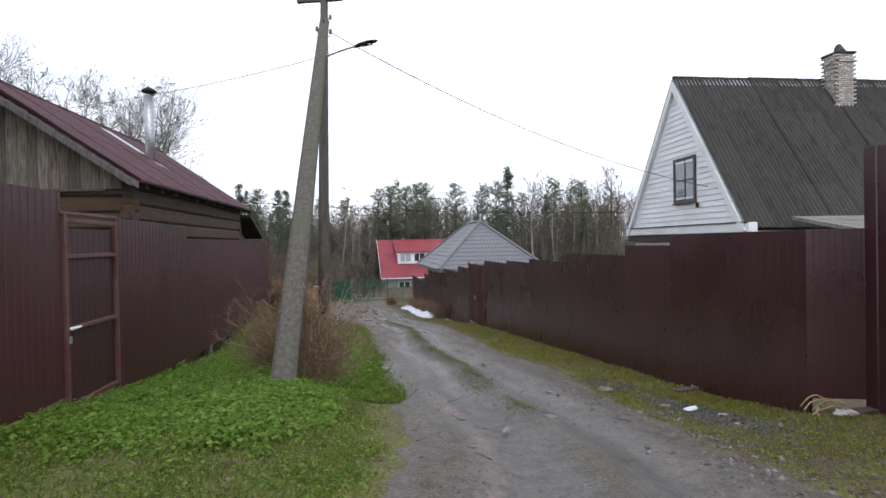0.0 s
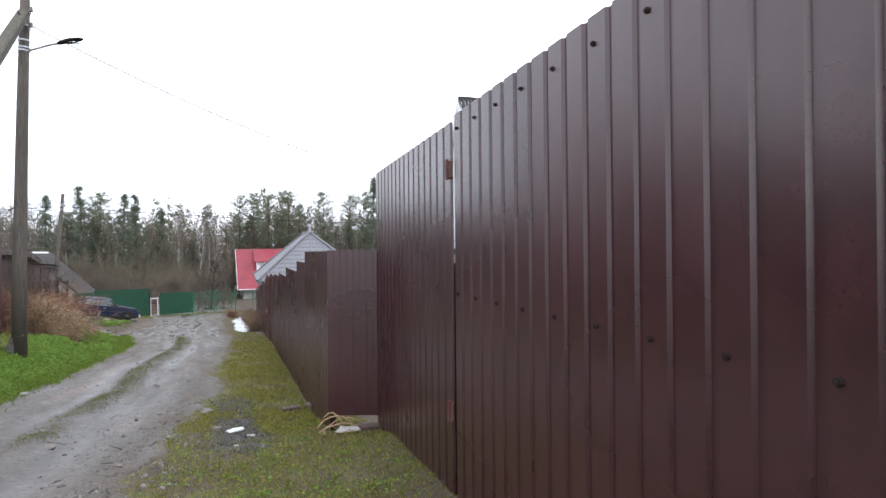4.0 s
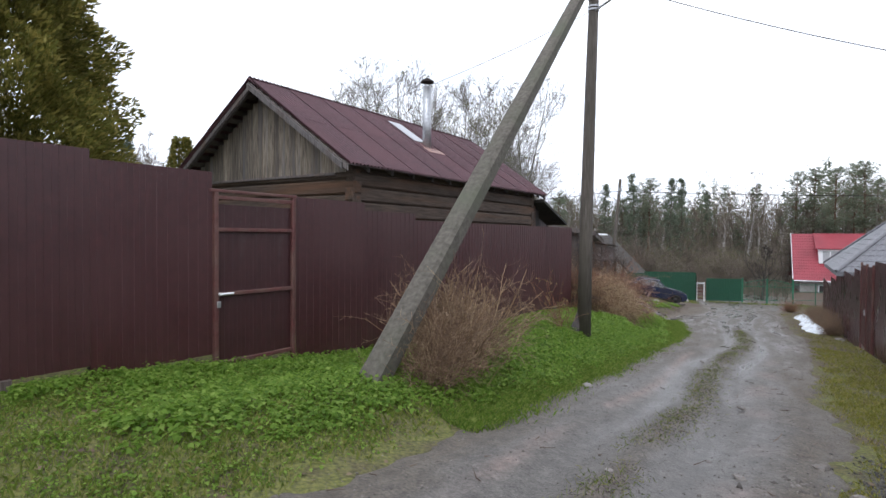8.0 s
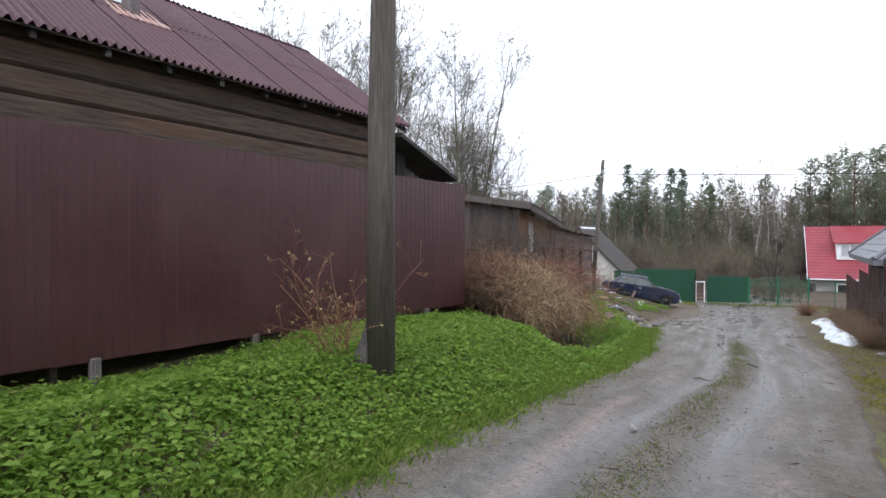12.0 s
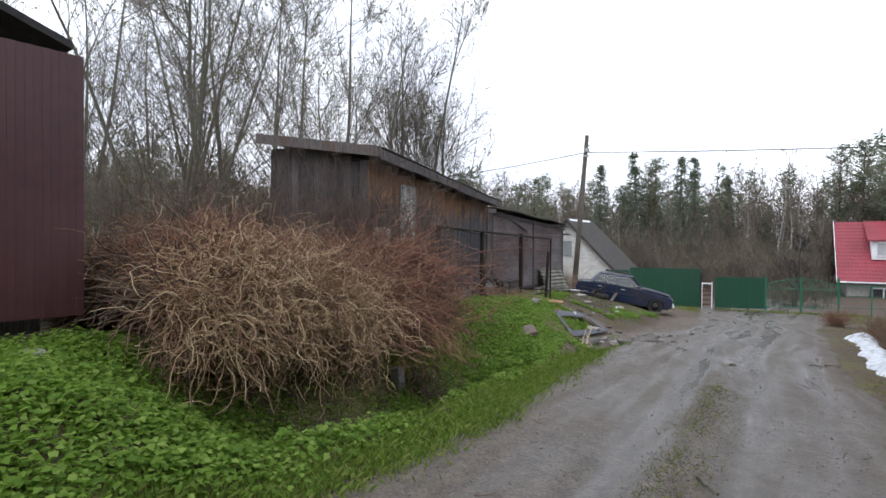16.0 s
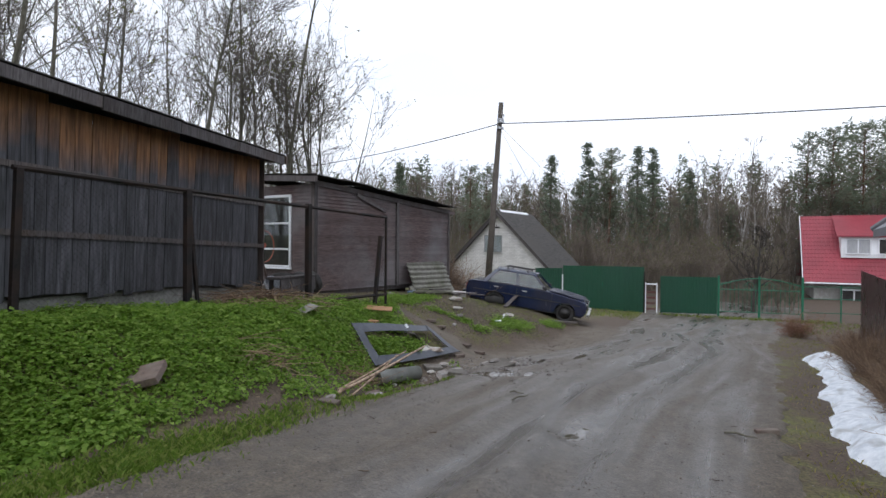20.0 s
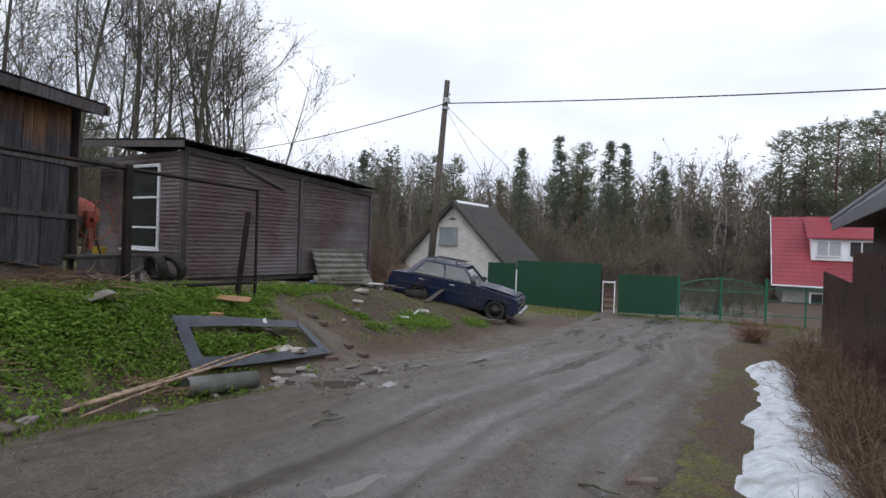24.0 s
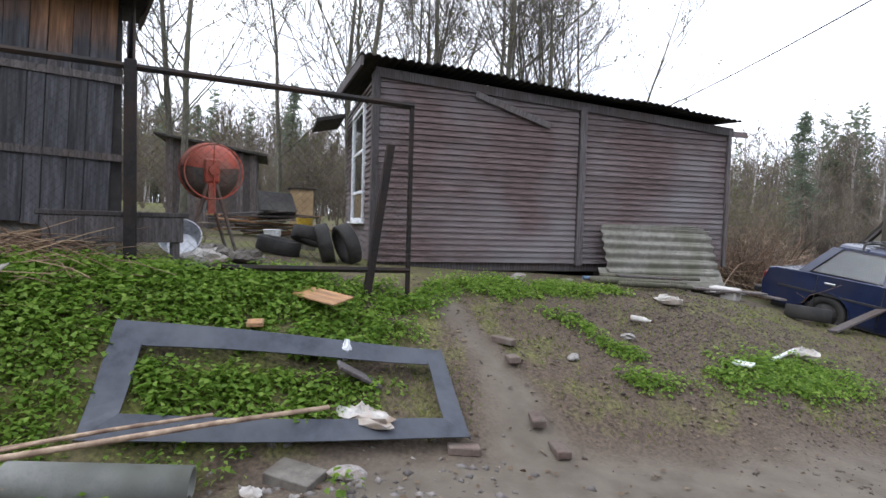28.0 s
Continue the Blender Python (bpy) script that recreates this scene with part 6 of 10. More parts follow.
CHROME = mat("dull_chrome", (0.45, 0.45, 0.45), (0.62, 0.62, 0.62), 0.3, 20, 0.02, metal=0.9)
BLACKP = mat("black_plastic", (0.012, 0.012, 0.012), (0.022, 0.022, 0.022), 0.55, 20, 0.05)
car = thing("parked_car", "old dark blue saloon car with roof rack and damaged nose", "car", pose(-16.756, 38.76, -2.899, 0, 8.2, 37.6))


def arch(cx, r=0.36, n=9):
    return [(cx + r * math.cos(a), 0.29 + r * math.sin(a)) for a in np.linspace(0, np.pi, n)]


side = [(0.60, 0.30), (0.665, 0.40), (0.67, 0.60), (0.63, 0.74), (0.50, 0.79), (-0.20, 0.875), (-0.66, 0.925), (-1.8, 0.94), (-2.80, 0.925), (-3.30, 0.90), (-3.42, 0.86), (-3.47, 0.62), (-3.44, 0.40), (-3.36, 0.33)]
side += [(x, z) for x, z in arch(-2.42)[::-1]] + [(-1.9, 0.25), (-0.5, 0.25)] + [(x, z) for x, z in arch(0.0)[::-1]]
rings = []
for y, k in ((-0.80, 0.955), (-0.785, 0.985), (-0.74, 1.0), (0.74, 1.0), (0.785, 0.985), (0.80, 0.955)):
    rings.append([(-1.4 + (x + 1.4) * (1 if abs(z - 0.29) < 0.37 and k > 0.9 else k), y, 0.55 + (z - 0.55) * (k if z > 0.55 else 1)) for x, z in side])
part("body", MB().loft(rings), CARP, car)
cab0 = [(-0.70, 0.72), (-2.90, 0.72)]
cab1 = [(-1.22, 0.56), (-2.46, 0.56)]
glaz = [[(-0.74, -0.70, 0.92), (-0.74, 0.70, 0.92), (-2.86, 0.70, 0.92), (-2.86, -0.70, 0.92)], [(-1.24, -0.55, 1.36), (-1.24, 0.55, 1.36), (-2.44, 0.55, 1.36), (-2.44, -0.55, 1.36)]]
# solid dark block behind the glass, the cabin's shade as colour
part("interior", MB().loft(glaz), DARKIN, car)
part("roof", MB().loft([[(x, y, z) for x, y in ((-1.16, -h), (-1.10, -h * 0.6), (-1.10, h * 0.6), (-1.16, h), (-2.50, h), (-2.56, h * 0.6), (-2.56, -h * 0.6), (-2.50, -h))] for z, h in ((1.36, 0.58), (1.39, 0.575), (1.425, 0.50), (1.435, 0.3))]), CARP, car)
for s in (-1, 1):
    for (x0, y0), (x1, y1), w in (((-0.68, 0.735), (-1.16, 0.565), 0.05), ((-1.72, 0.755), (-1.78, 0.575), 0.045), ((-2.86, 0.73), (-2.50, 0.57), 0.15)):
        part("pillar", MB().loft([[(x0 - w / 2, s * y0 - 0.02, 0.92), (x0 + w / 2, s * y0 - 0.02, 0.92), (x0 + w / 2, s * y0 + 0.02, 0.92), (x0 - w / 2, s * y0 + 0.02, 0.92)], [(x1 - w / 2, s * y1 - 0.02, 1.37), (x1 + w / 2, s * y1 - 0.02, 1.37), (x1 + w / 2, s * y1 + 0.02, 1.37), (x1 - w / 2, s * y1 + 0.02, 1.37)]]), CARP, car)
    for xa, xb, xc, xd in ((-0.76, -1.69, -1.75, -1.20), (-1.75, -2.74, -2.42, -1.80)):
        v = [(xa, s * 0.725, 0.945), (xb, s * 0.735, 0.945), (xc, s * 0.572, 1.35), (xd, s * 0.572, 1.35)]
        part("side_window", MB().add(v + [(a, b - s * 0.006, c) for a, b, c in v], [(0, 1, 2, 3), (7, 6, 5, 4), (0, 4, 5, 1), (1, 5, 6, 2), (2, 6, 7, 3), (3, 7, 4, 0)]), GLASS, car)
        part("window_trim", MB().tube([v[0], v[1], v[2], v[3], v[0]], 0.010, 5), BLACKP, car)
    part("side_moulding", MB().box((-3.2, s * 0.803 - 0.008, 0.60), (0.45, s * 0.803 + 0.008, 0.635), c=0.004), BLACKP, car)
    part("sill", MB().box((-1.98, s * 0.78 - 0.02, 0.22), (-0.42, s * 0.78 + 0.02, 0.30), c=0.01), BLACKP, car)
    for x0 in (-0.50, -1.70, -2.62):
        part("door_gap", MB().box((x0, s * 0.798 - 0.008, 0.32), (x0 + 0.012, s * 0.798 + 0.006, 0.90)), BLACKP, car)
    for x0 in (-1.50, -2.50):
        part("door_handle", MB().box((x0, s * 0.805 - 0.012, 0.78), (x0 + 0.16, s * 0.805 + 0.016, 0.815), c=0.008), CHROME, car)
    part("mirror", MB().box((-0.84, s * 0.86 - 0.07, 0.97), (-0.72, s * 0.86 + 0.07, 1.08), c=0.02), BLACKP, car)
    part("headlight", MB().box((0.655, s * 0.52 - 0.13, 0.52), (0.685, s * 0.52 + 0.13, 0.70), c=0.012), GLASS, car)
    part("headlight_bowl", MB().box((0.64, s * 0.52 - 0.125, 0.525), (0.662, s * 0.52 + 0.125, 0.695)), CHROME, car)
    part("tail_light", MB().box((-3.485, s * 0.58 - 0.18, 0.58), (-3.455, s * 0.58 + 0.18, 0.78), c=0.01), mat("red_lens", (0.20, 0.01, 0.01), (0.26, 0.02, 0.02), 0.3, 8, 0), car)
    for x0 in (0.0, -2.42):
        part("arch_lip", MB().tube([(x, s * 0.80, z) for x, z in arch(x0, 0.37, 13)], 0.014, 5), CARP, car)
for y, xg in ((0, 0.0),):
    part("windscreen", MB().add([(-0.70, -0.69, 0.935), (-0.70, 0.69, 0.935), (-1.18, 0.55, 1.355), (-1.18, -0.55, 1.355), (-0.705, -0.69, 0.93), (-0.705, 0.69, 0.93), (-1.185, 0.55, 1.35), (-1.185, -0.55, 1.35)], [(0, 1, 2, 3), (7, 6, 5, 4), (0, 4, 5, 1), (1, 5, 6, 2), (2, 6, 7, 3), (3, 7, 4, 0)]), GLASS, car)
    part("rear_window", MB().add([(-2.92, -0.66, 0.94), (-2.92, 0.66, 0.94), (-2.54, 0.54, 1.355), (-2.54, -0.54, 1.355), (-2.915, -0.66, 0.935), (-2.915, 0.66, 0.935), (-2.535, 0.54, 1.35), (-2.535, -0.54, 1.35)], [(0, 1, 2, 3), (7, 6, 5, 4), (0, 4, 5, 1), (1, 5, 6, 2), (2, 6, 7, 3), (3, 7, 4, 0)]), GLASS, car)
part("bonnet", MB().loft([[(0.56, -0.70, 0.80), (0.56, 0.70, 0.80), (0.56, 0.70, 0.825), (0.56, -0.70, 0.825)], [(-0.1, -0.72, 0.90), (-0.1, 0.72, 0.90), (-0.1, 0.72, 0.925), (-0.1, -0.72, 0.925)], [(-0.62, -0.70, 0.945), (-0.62, 0.70, 0.945), (-0.62, 0.70, 0.965), (-0.62, -0.70, 0.965)]]), CARP, car, "bonnet standing slightly open")
part("grille", MB().box((0.655, -0.36, 0.50), (0.69, 0.36, 0.76), c=0.01), BLACKP, car)
for k in range(9):
    part("grille_bar", MB().box((0.688, -0.34 + 0.08 * k, 0.52), (0.698, -0.33 + 0.08 * k, 0.74)), CHROME, car)
part("bumper", MB().box((0.68, -0.78, 0.36), (0.78, 0.78, 0.46), c=0.02), CHROME, car, m=pose(0, 0, 0, 2.5, 2, 0))
part("rear_bumper", MB().box((-3.60, -0.78, 0.40), (-3.47, 0.78, 0.50), c=0.02), BLACKP, car)
part("number_plate", MB().box((0.782, -0.26, 0.34), (0.79, 0.26, 0.45), c=0.004), WHITEW, car)
part("underbody", MB().box((-3.3, -0.70, 0.22), (0.55, 0.70, 0.42)), BLACKP, car)
for x0 in (-1.45, -2.15):
    part("rack_bar", MB().tube([(x0, -0.62, 1.40), (x0, -0.58, 1.50), (x0, 0.58, 1.50), (x0, 0.62, 1.40)], 0.018, 8), BLACKP, car)
for y0 in (-0.4, 0.0, 0.4):
    part("rack_rail", MB().tube([(-1.30, y0, 1.515), (-2.30, y0, 1.515)], 0.014, 6), BLACKP, car)
CEMGREY = mat("dull_wheel_paint", (0.022, 0.021, 0.020), (0.055, 0.052, 0.05), 0.6, 14, 0.1)
TY = MB()
prof = [(0.30, -0.085), (0.297, 0.0), (0.30, 0.085), (0.275, 0.10), (0.20, 0.095), (0.185, 0.06), (0.185, -0.06), (0.20, -0.095), (0.275, -0.10)]
TYRE = recalc(TY.loft([[(r * math.cos(a), w, r * math.sin(a)) for r, w in prof] for a in np.linspace(0, 2 * np.pi, 29)], True, False).mesh("tyre", RUBBER, True))
RIM = recalc(MB().loft([[(r * math.cos(a), w, r * math.sin(a)) for a in np.linspace(0, 2 * np.pi, 20, endpoint=False)] for r, w in ((0.19, -0.07), (0.175, -0.05), (0.12, -0.03), (0.10, -0.055), (0.045, -0.06), (0.04, -0.075))]).mesh("rim", CEMGREY, True))
for x0 in (0.0, -2.42):
    for s in (-1, 1):
        wh = part("wheel", MB().tube([(0, -0.06, 0), (0, 0.06, 0)], 0.05, 10), STEEL, car, m=pose(x0, s * 0.69, 0.295, 0, 0, 0 if s < 0 else 180))
        part("tyre", TYRE, parent=wh)
        part("rim", RIM, parent=wh, label="dull grey steel rim")
        for k in range(10):
            a = 2 * math.pi * k / 10
            part("rim_hole", MB().tube([(0.15 * math.cos(a), -0.052, 0.15 * math.sin(a)), (0.15 * math.cos(a), -0.03, 0.15 * math.sin(a))], 0.014, 6), BLACKP, wh)


# ---- plants ----
def np_mesh(name, v, f, material, smooth=False):
    me = bpy.data.meshes.new(name)
    v, f = np.asarray(v, np.float32).reshape(-1, 3), np.asarray(f, np.int32)
    k = f.shape[1]
    me.vertices.add(len(v))
    me.vertices.foreach_set("co", v.ravel())
    me.loops.add(f.size)
    me.loops.foreach_set("vertex_index", f.ravel())
    me.polygons.add(len(f))
    me.polygons.foreach_set("loop_start", np.arange(0, f.size, k, dtype=np.int32))
    me.polygons.foreach_set("loop_total", np.full(len(f), k, np.int32))
    if smooth:
        me.polygons.foreach_set("use_smooth", np.ones(len(f), bool))
    me.materials.append(material)
    me.update(calc_edges=True)
    me.validate()
    return me


def strands(paths, r0, r1, sides=3):
    """Many thin stems at once. paths: count, points, 3."""
    n, k, _ = paths.shape
    d = np.gradient(paths, axis=1)
    d /= np.linalg.norm(d, axis=2, keepdims=True) + 1e-9
    ref = np.where(np.abs(d[..., 2:3]) > 0.9, np.array([1.0, 0, 0]), np.array([0, 0, 1.0]))
    u = np.cross(d, ref)
    u /= np.linalg.norm(u, axis=2, keepdims=True) + 1e-9
    w = np.cross(d, u)
    a = np.linspace(0, 2 * np.pi, sides, endpoint=False)
    t = np.linspace(0, 1, k)[None, :, None, None]
    r0, r1 = np.broadcast_to(np.asarray(r0, float), (n,)), np.broadcast_to(np.asarray(r1, float), (n,))
    rad = r0[:, None, None, None] * (1 - t) + r1[:, None, None, None] * t
    v = paths[:, :, None] + rad * (np.cos(a)[None, None, :, None] * u[:, :, None] + np.sin(a)[None, None, :, None] * w[:, :, None])
    i = np.arange(n)[:, None, None] * k * sides + np.arange(k - 1)[None, :, None] * sides
    j = np.arange(sides)[None, None, :]
    q = (j + 1) % sides
    f = np.stack([i + j, i + q, i + sides + q, i + sides + j], -1).reshape(-1, 4)
    return v.reshape(-1, 3), f


def joined(*vf):
    vs, fs, n = [], [], 0
    for v, f in vf:
        vs.append(v)
        fs.append(f + n)
        n += len(v)
    return np.concatenate(vs), np.concatenate(fs)


def grow(g, base, way, length, points, bend, lift):
    """Curved stems from base points along ways: noise bends them, lift pulls the tips up."""
    n = len(base)
    p = np.zeros((n, points, 3))
    p[:, 0] = base
    d = way / (np.linalg.norm(way, axis=1, keepdims=True) + 1e-9)
    step = (length / (points - 1))[:, None]
    for k in range(1, points):
        d = d + bend * g.normal(size=(n, 3)) + np.array([0, 0, lift]) / points
        d /= np.linalg.norm(d, axis=1, keepdims=True)
        p[:, k] = p[:, k - 1] + d * step
    return p


def along(g, paths, per, lo, hi):
    """Starting points on stems, and the stems' ways there."""
    n, k, _ = paths.shape
    t = (lo + (hi - lo) * g.random((n, per))) * (k - 1)
    i = np.minimum(t.astype(int), k - 2)
    fr = (t - i)[..., None]
    a = np.take_along_axis(paths, i[..., None].repeat(3, -1), 1)
    b = np.take_along_axis(paths, (i + 1)[..., None].repeat(3, -1), 1)
    return (a * (1 - fr) + b * fr).reshape(-1, 3), (b - a).reshape(-1, 3), (t / (k - 1)).reshape(-1)


def sprout(g, base, way, spread, up):
    side = g.normal(size=base.shape)
    w = way / (np.linalg.norm(way, axis=1, keepdims=True) + 1e-9)
    side -= (side * w).sum(1, keepdims=True) * w
    side /= np.linalg.norm(side, axis=1, keepdims=True) + 1e-9
    return w * (1 - spread) + side * spread + np.array([0, 0, up])


def tufts(g, centres, size, flat=0.4, per=1, wide=0.3):
    """Small kite-shaped leaves, set at random round the points."""
    c = np.repeat(centres, per, 0)
    n = len(c)
    a = g.normal(size=(n, 3))
    a[:, 2] *= flat
    a /= np.linalg.norm(a, axis=1, keepdims=True)
    b = np.cross(a, g.normal(size=(n, 3)))
    b /= np.linalg.norm(b, axis=1, keepdims=True) + 1e-9
    s = (size * (0.6 + 0.8 * g.random(n)))[:, None]
    v = np.stack([c, c + a * s * 0.5 + b * s * wide, c + a * s, c + a * s * 0.5 - b * s * wide], 1)
    return v.reshape(-1, 3), np.arange(4 * n).reshape(-1, 4)


BUDG = leafmat("pale_spring_leaves", (0.10, 0.12, 0.035), (0.16, 0.17, 0.055), (0.20, 0.19, 0.085), 0.4)
# needle greens paled beyond their own colour: distance haze painted into the base colour
HAZY_NEEDLE = leafmat("haze_paled_pine_needles", (0.145, 0.175, 0.122), (0.195, 0.230, 0.160), (0.235, 0.262, 0.185), 0.65)
HAZY_SPRUCEN = leafmat("haze_paled_spruce_needles", (0.125, 0.158, 0.115), (0.172, 0.207, 0.146), (0.205, 0.237, 0.168), 0.65)
THUJA = leafmat("thuja_sprays", (0.105, 0.108, 0.023), (0.178, 0.172, 0.040), (0.30, 0.250, 0.066), 0.5)
WEED = leafmat("fresh_green_weed_leaves", (0.108, 0.200, 0.024), (0.198, 0.326, 0.046), (0.31, 0.430, 0.092), 0.6)
GRASSM = leafmat("short_grass_blades", (0.098, 0.150, 0.020), (0.172, 0.228, 0.038), (0.30, 0.285, 0.095), 0.45)
OCHRE = leafmat("ochre_catkin_haze", (0.15, 0.115, 0.065), (0.20, 0.165, 0.090), (0.22, 0.20, 0.105), 0.5)


def bare_tree(seed, h, r, bark, twigs=TWIG, wide=0.42, dense=1.0, buds=0, stems=1, low=0.25, budmat=None, thin=1.0):
    """Meshes of a leafless broad-leaved tree: trunk, limbs, twigs, and maybe opening buds."""
    g = np.random.default_rng(seed)
    base = np.zeros((stems, 3))
    way = np.tile([0, 0, 1.0], (stems, 1)) + g.normal(size=(stems, 3)) * (0.04 if stems == 1 else 0.22) * np.array([1, 1, 0])
    trunk = grow(g, base, way, np.full(stems, h) * (0.8 + 0.25 * g.random(stems)), 12, 0.035, 0.3)
    b1, w1, t1 = along(g, trunk, int(26 * dense), low, 0.97)
    l1 = h * wide * (1.05 - 0.75 * t1) * (0.6 + 0.6 * g.random(len(b1)))
    limbs = grow(g, b1, sprout(g, b1, w1, 0.62, 0.25), l1, 7, 0.10, 0.5)
    b2, w2, t2 = along(g, limbs, int(7 * dense), 0.2, 1.0)
    l2 = np.repeat(l1, int(7 * dense)) * (0.5 - 0.25 * t2) * (0.6 + 0.8 * g.random(len(b2)))
    boughs = grow(g, b2, sprout(g, b2, w2, 0.55, 0.2), l2, 5, 0.14, 0.4)
    b3, w3, t3 = along(g, boughs, 6, 0.15, 1.0)
    l3 = np.repeat(l2, 6) * 0.55 * (0.5 + 0.8 * g.random(len(b3)))
    tips = grow(g, b3, sprout(g, b3, w3, 0.5, 0.15), l3, 3, 0.18, 0.2)
    tr = strands(trunk, r, r * 0.12, 8)
    li = strands(limbs, r * 0.26 * np.clip(l1 / l1.max(), 0.3, 1), 0.006, 4)
    tw = joined(strands(boughs, 0.010 * thin, 0.005 * thin), strands(tips, 0.006 * thin, 0.0035 * thin))
    out = [("trunk", np_mesh("trunk", *tr, bark, True)), ("limb_work", np_mesh("limb_work", *li, bark, True)), ("twig_work", np_mesh("twig_work", *tw, twigs))]
    if buds:
        pick = tips[g.random(len(tips)) < buds][:, -1]
        out.append(("bud_haze", np_mesh("bud_haze", *tufts(g, pick + g.normal(size=pick.shape) * 0.05, 0.075, 0.8, 2), budmat or BUDG)))
    return out


def conifer(seed, h, kind):
    """Trunk, boughs and needle sprays of a pine (high crown) or spruce (full cone)."""
    g = np.random.default_rng(seed)
    trunk = grow(g, np.zeros((1, 3)), np.array([[0.02, 0.02, 1.0]]), np.array([h]), 12, 0.012, 0.2)
    n = 190 if kind == "spruce" else 110
    b, w, t = along(g, trunk, n, 0.10 if kind == "spruce" else 0.48, 0.99)
    if kind == "spruce":
        ln = h * 0.22 * (1.03 - t) ** 1.1 * (0.65 + 0.5 * g.random(n)) + 0.2
        bo = grow(g, b, sprout(g, b, w, 0.95, -0.12), ln, 6, 0.04, -0.25)
    else:
        ln = h * 0.105 * (0.35 + 1.2 * np.sin(np.clip((t - 0.42) / 0.58, 0, 1) * np.pi) ** 0.7) * (0.45 + 0.75 * g.random(n))
        bo = grow(g, b, sprout(g, b, w, 0.85, 0.15), ln, 6, 0.10, 0.45)
    c, cw, ct = along(g, bo, 7 if kind == "spruce" else 10, 0.34, 1.0)
    c = c + g.normal(size=c.shape) * (0.16 if kind == "pine" else 0.12)
    return [("trunk", np_mesh("trunk", *strands(trunk, h * 0.013, 0.03, 7), PINEB if kind == "pine" else BARK, True)), ("bough_work", np_mesh("bough_work", *strands(bo, 0.04, 0.01), PINEB if kind == "pine" else BARK)), ("needle_crown", np_mesh("needle_crown", *tufts(g, c, 0.40 if kind == "pine" else 0.46, 0.5, 3, 0.10), HAZY_NEEDLE if kind == "pine" else HAZY_SPRUCEN))]


def plant_tree(meshes, name, label, x, y, turn, size=1.0, group="", z=None, cat="tree"):
    m = pose(x, y, float(land(x, y)) - 0.1 if z is None else z, 0, 0, turn)
    th = thing(name, label, cat, m @ Matrix.Scale(size, 4), group)
    for nm, me in meshes:
        ob = part(nm, me, parent=th)
        if nm != "trunk":
            tagged(ob, "", kind="stuff")
    return th


KINDS = {
    "alder": [bare_tree(11 + k, 11.5, 0.085, BARK, dense=0.9, wide=0.42, buds=0.3, low=0.2, thin=0.95) for k in range(4)],
    "sallow": [bare_tree(25, 9.5, 0.07, BARK, dense=0.55, wide=0.48, buds=0.3, low=0.3, stems=5, thin=0.85)],
    "birch": [bare_tree(31 + k, 15, 0.13, BIRCH, twigs=FARTWIG, wide=0.24, dense=0.85, low=0.3, thin=2.0) for k in range(3)],
    "aspen": [bare_tree(41 + k, 13, 0.14, BARK, twigs=FARTWIG, wide=0.28, dense=0.85, buds=0.6, budmat=OCHRE, thin=2.0) for k in range(3)],
    "pine": [conifer(51 + k, 18, "pine") for k in range(4)],
    "spruce": [conifer(61 + k, 17, "spruce") for k in range(3)],
    "brush": [bare_tree(71 + k, 4.2, 0.035, FARTWIG, twigs=FARTWIG, wide=0.42, dense=0.5, stems=4, low=0.12, thin=1.4, buds=0.25 if k else 0.0) for k in range(3)],
}
LABELS = {"sallow": ("sallow_tree", "many-stemmed leafless sallow with a broad budding crown"), "alder": ("alder_tree", "leafless grey alder tree with opening buds"), "birch": ("birch_tree", "tall leafless birch tree with a pale trunk"), "aspen": ("aspen_tree", "leafless aspen tree with an ochre haze of catkins"), "pine": ("pine_tree", "tall dark green pine tree with a bare lower trunk"), "spruce": ("spruce_tree", "dark green pointed spruce tree"), "brush": ("brushwood", "leafless brown brushwood shrub")}
r6 = random.Random(17)


def put_tree(kind, x, y, size, group):
    nm, lb = LABELS[kind]
    return plant_tree(r6.choice(KINDS[kind]), nm, lb, x, y, r6.uniform(0, 360), size, group, cat="shrub" if kind == "brush" else "tree")


def in_garden(x, y):
    """The open garden in front of the red-roofed house."""
    u, v = (x + 21.6) * 0.90 + (y - 70.0) * 0.44, (x + 21.6) * -0.44 + (y - 70.0) * 0.90
    return -0.5 < u < 22 and -17 < v < 10


# woods that ring the place from south-west to east
for k in range(300):
    a = radians(r6.uniform(42, 236))
    d = r6.uniform(50, 84)
    x, y = -12 + d * math.cos(a) * 1.05, 34 + d * math.sin(a) * (0.9 if a < 2.6 else 1.0)
    if (x > -40 and y < 10) or (-17.5 < x < 6 and y < 74) or in_garden(x, y):
        continue
    kind = r6.choices(("pine", "spruce", "birch", "aspen"), (0.13, 0.10, 0.38, 0.39))[0]
    put_tree(kind, x, y, r6.uniform(0.66, 0.90) * (0.86 if kind in ("pine", "spruce") else 1.15), "woods")
for k in range(150):
    a = radians(r6.uniform(70, 200))
    d = r6.uniform(46, 60)
    x, y = -12 + d * math.cos(a) * 1.05, 34 + d * math.sin(a) * (0.9 if a < 2.6 else 1.0)
    if (-17.5 < x < 6 and y < 74) or (-30 < x < -8 and y < 62) or in_garden(x, y):
        continue
    put_tree(r6.choice(("birch", "aspen")), x, y, r6.uniform(0.5, 0.78), "woods")
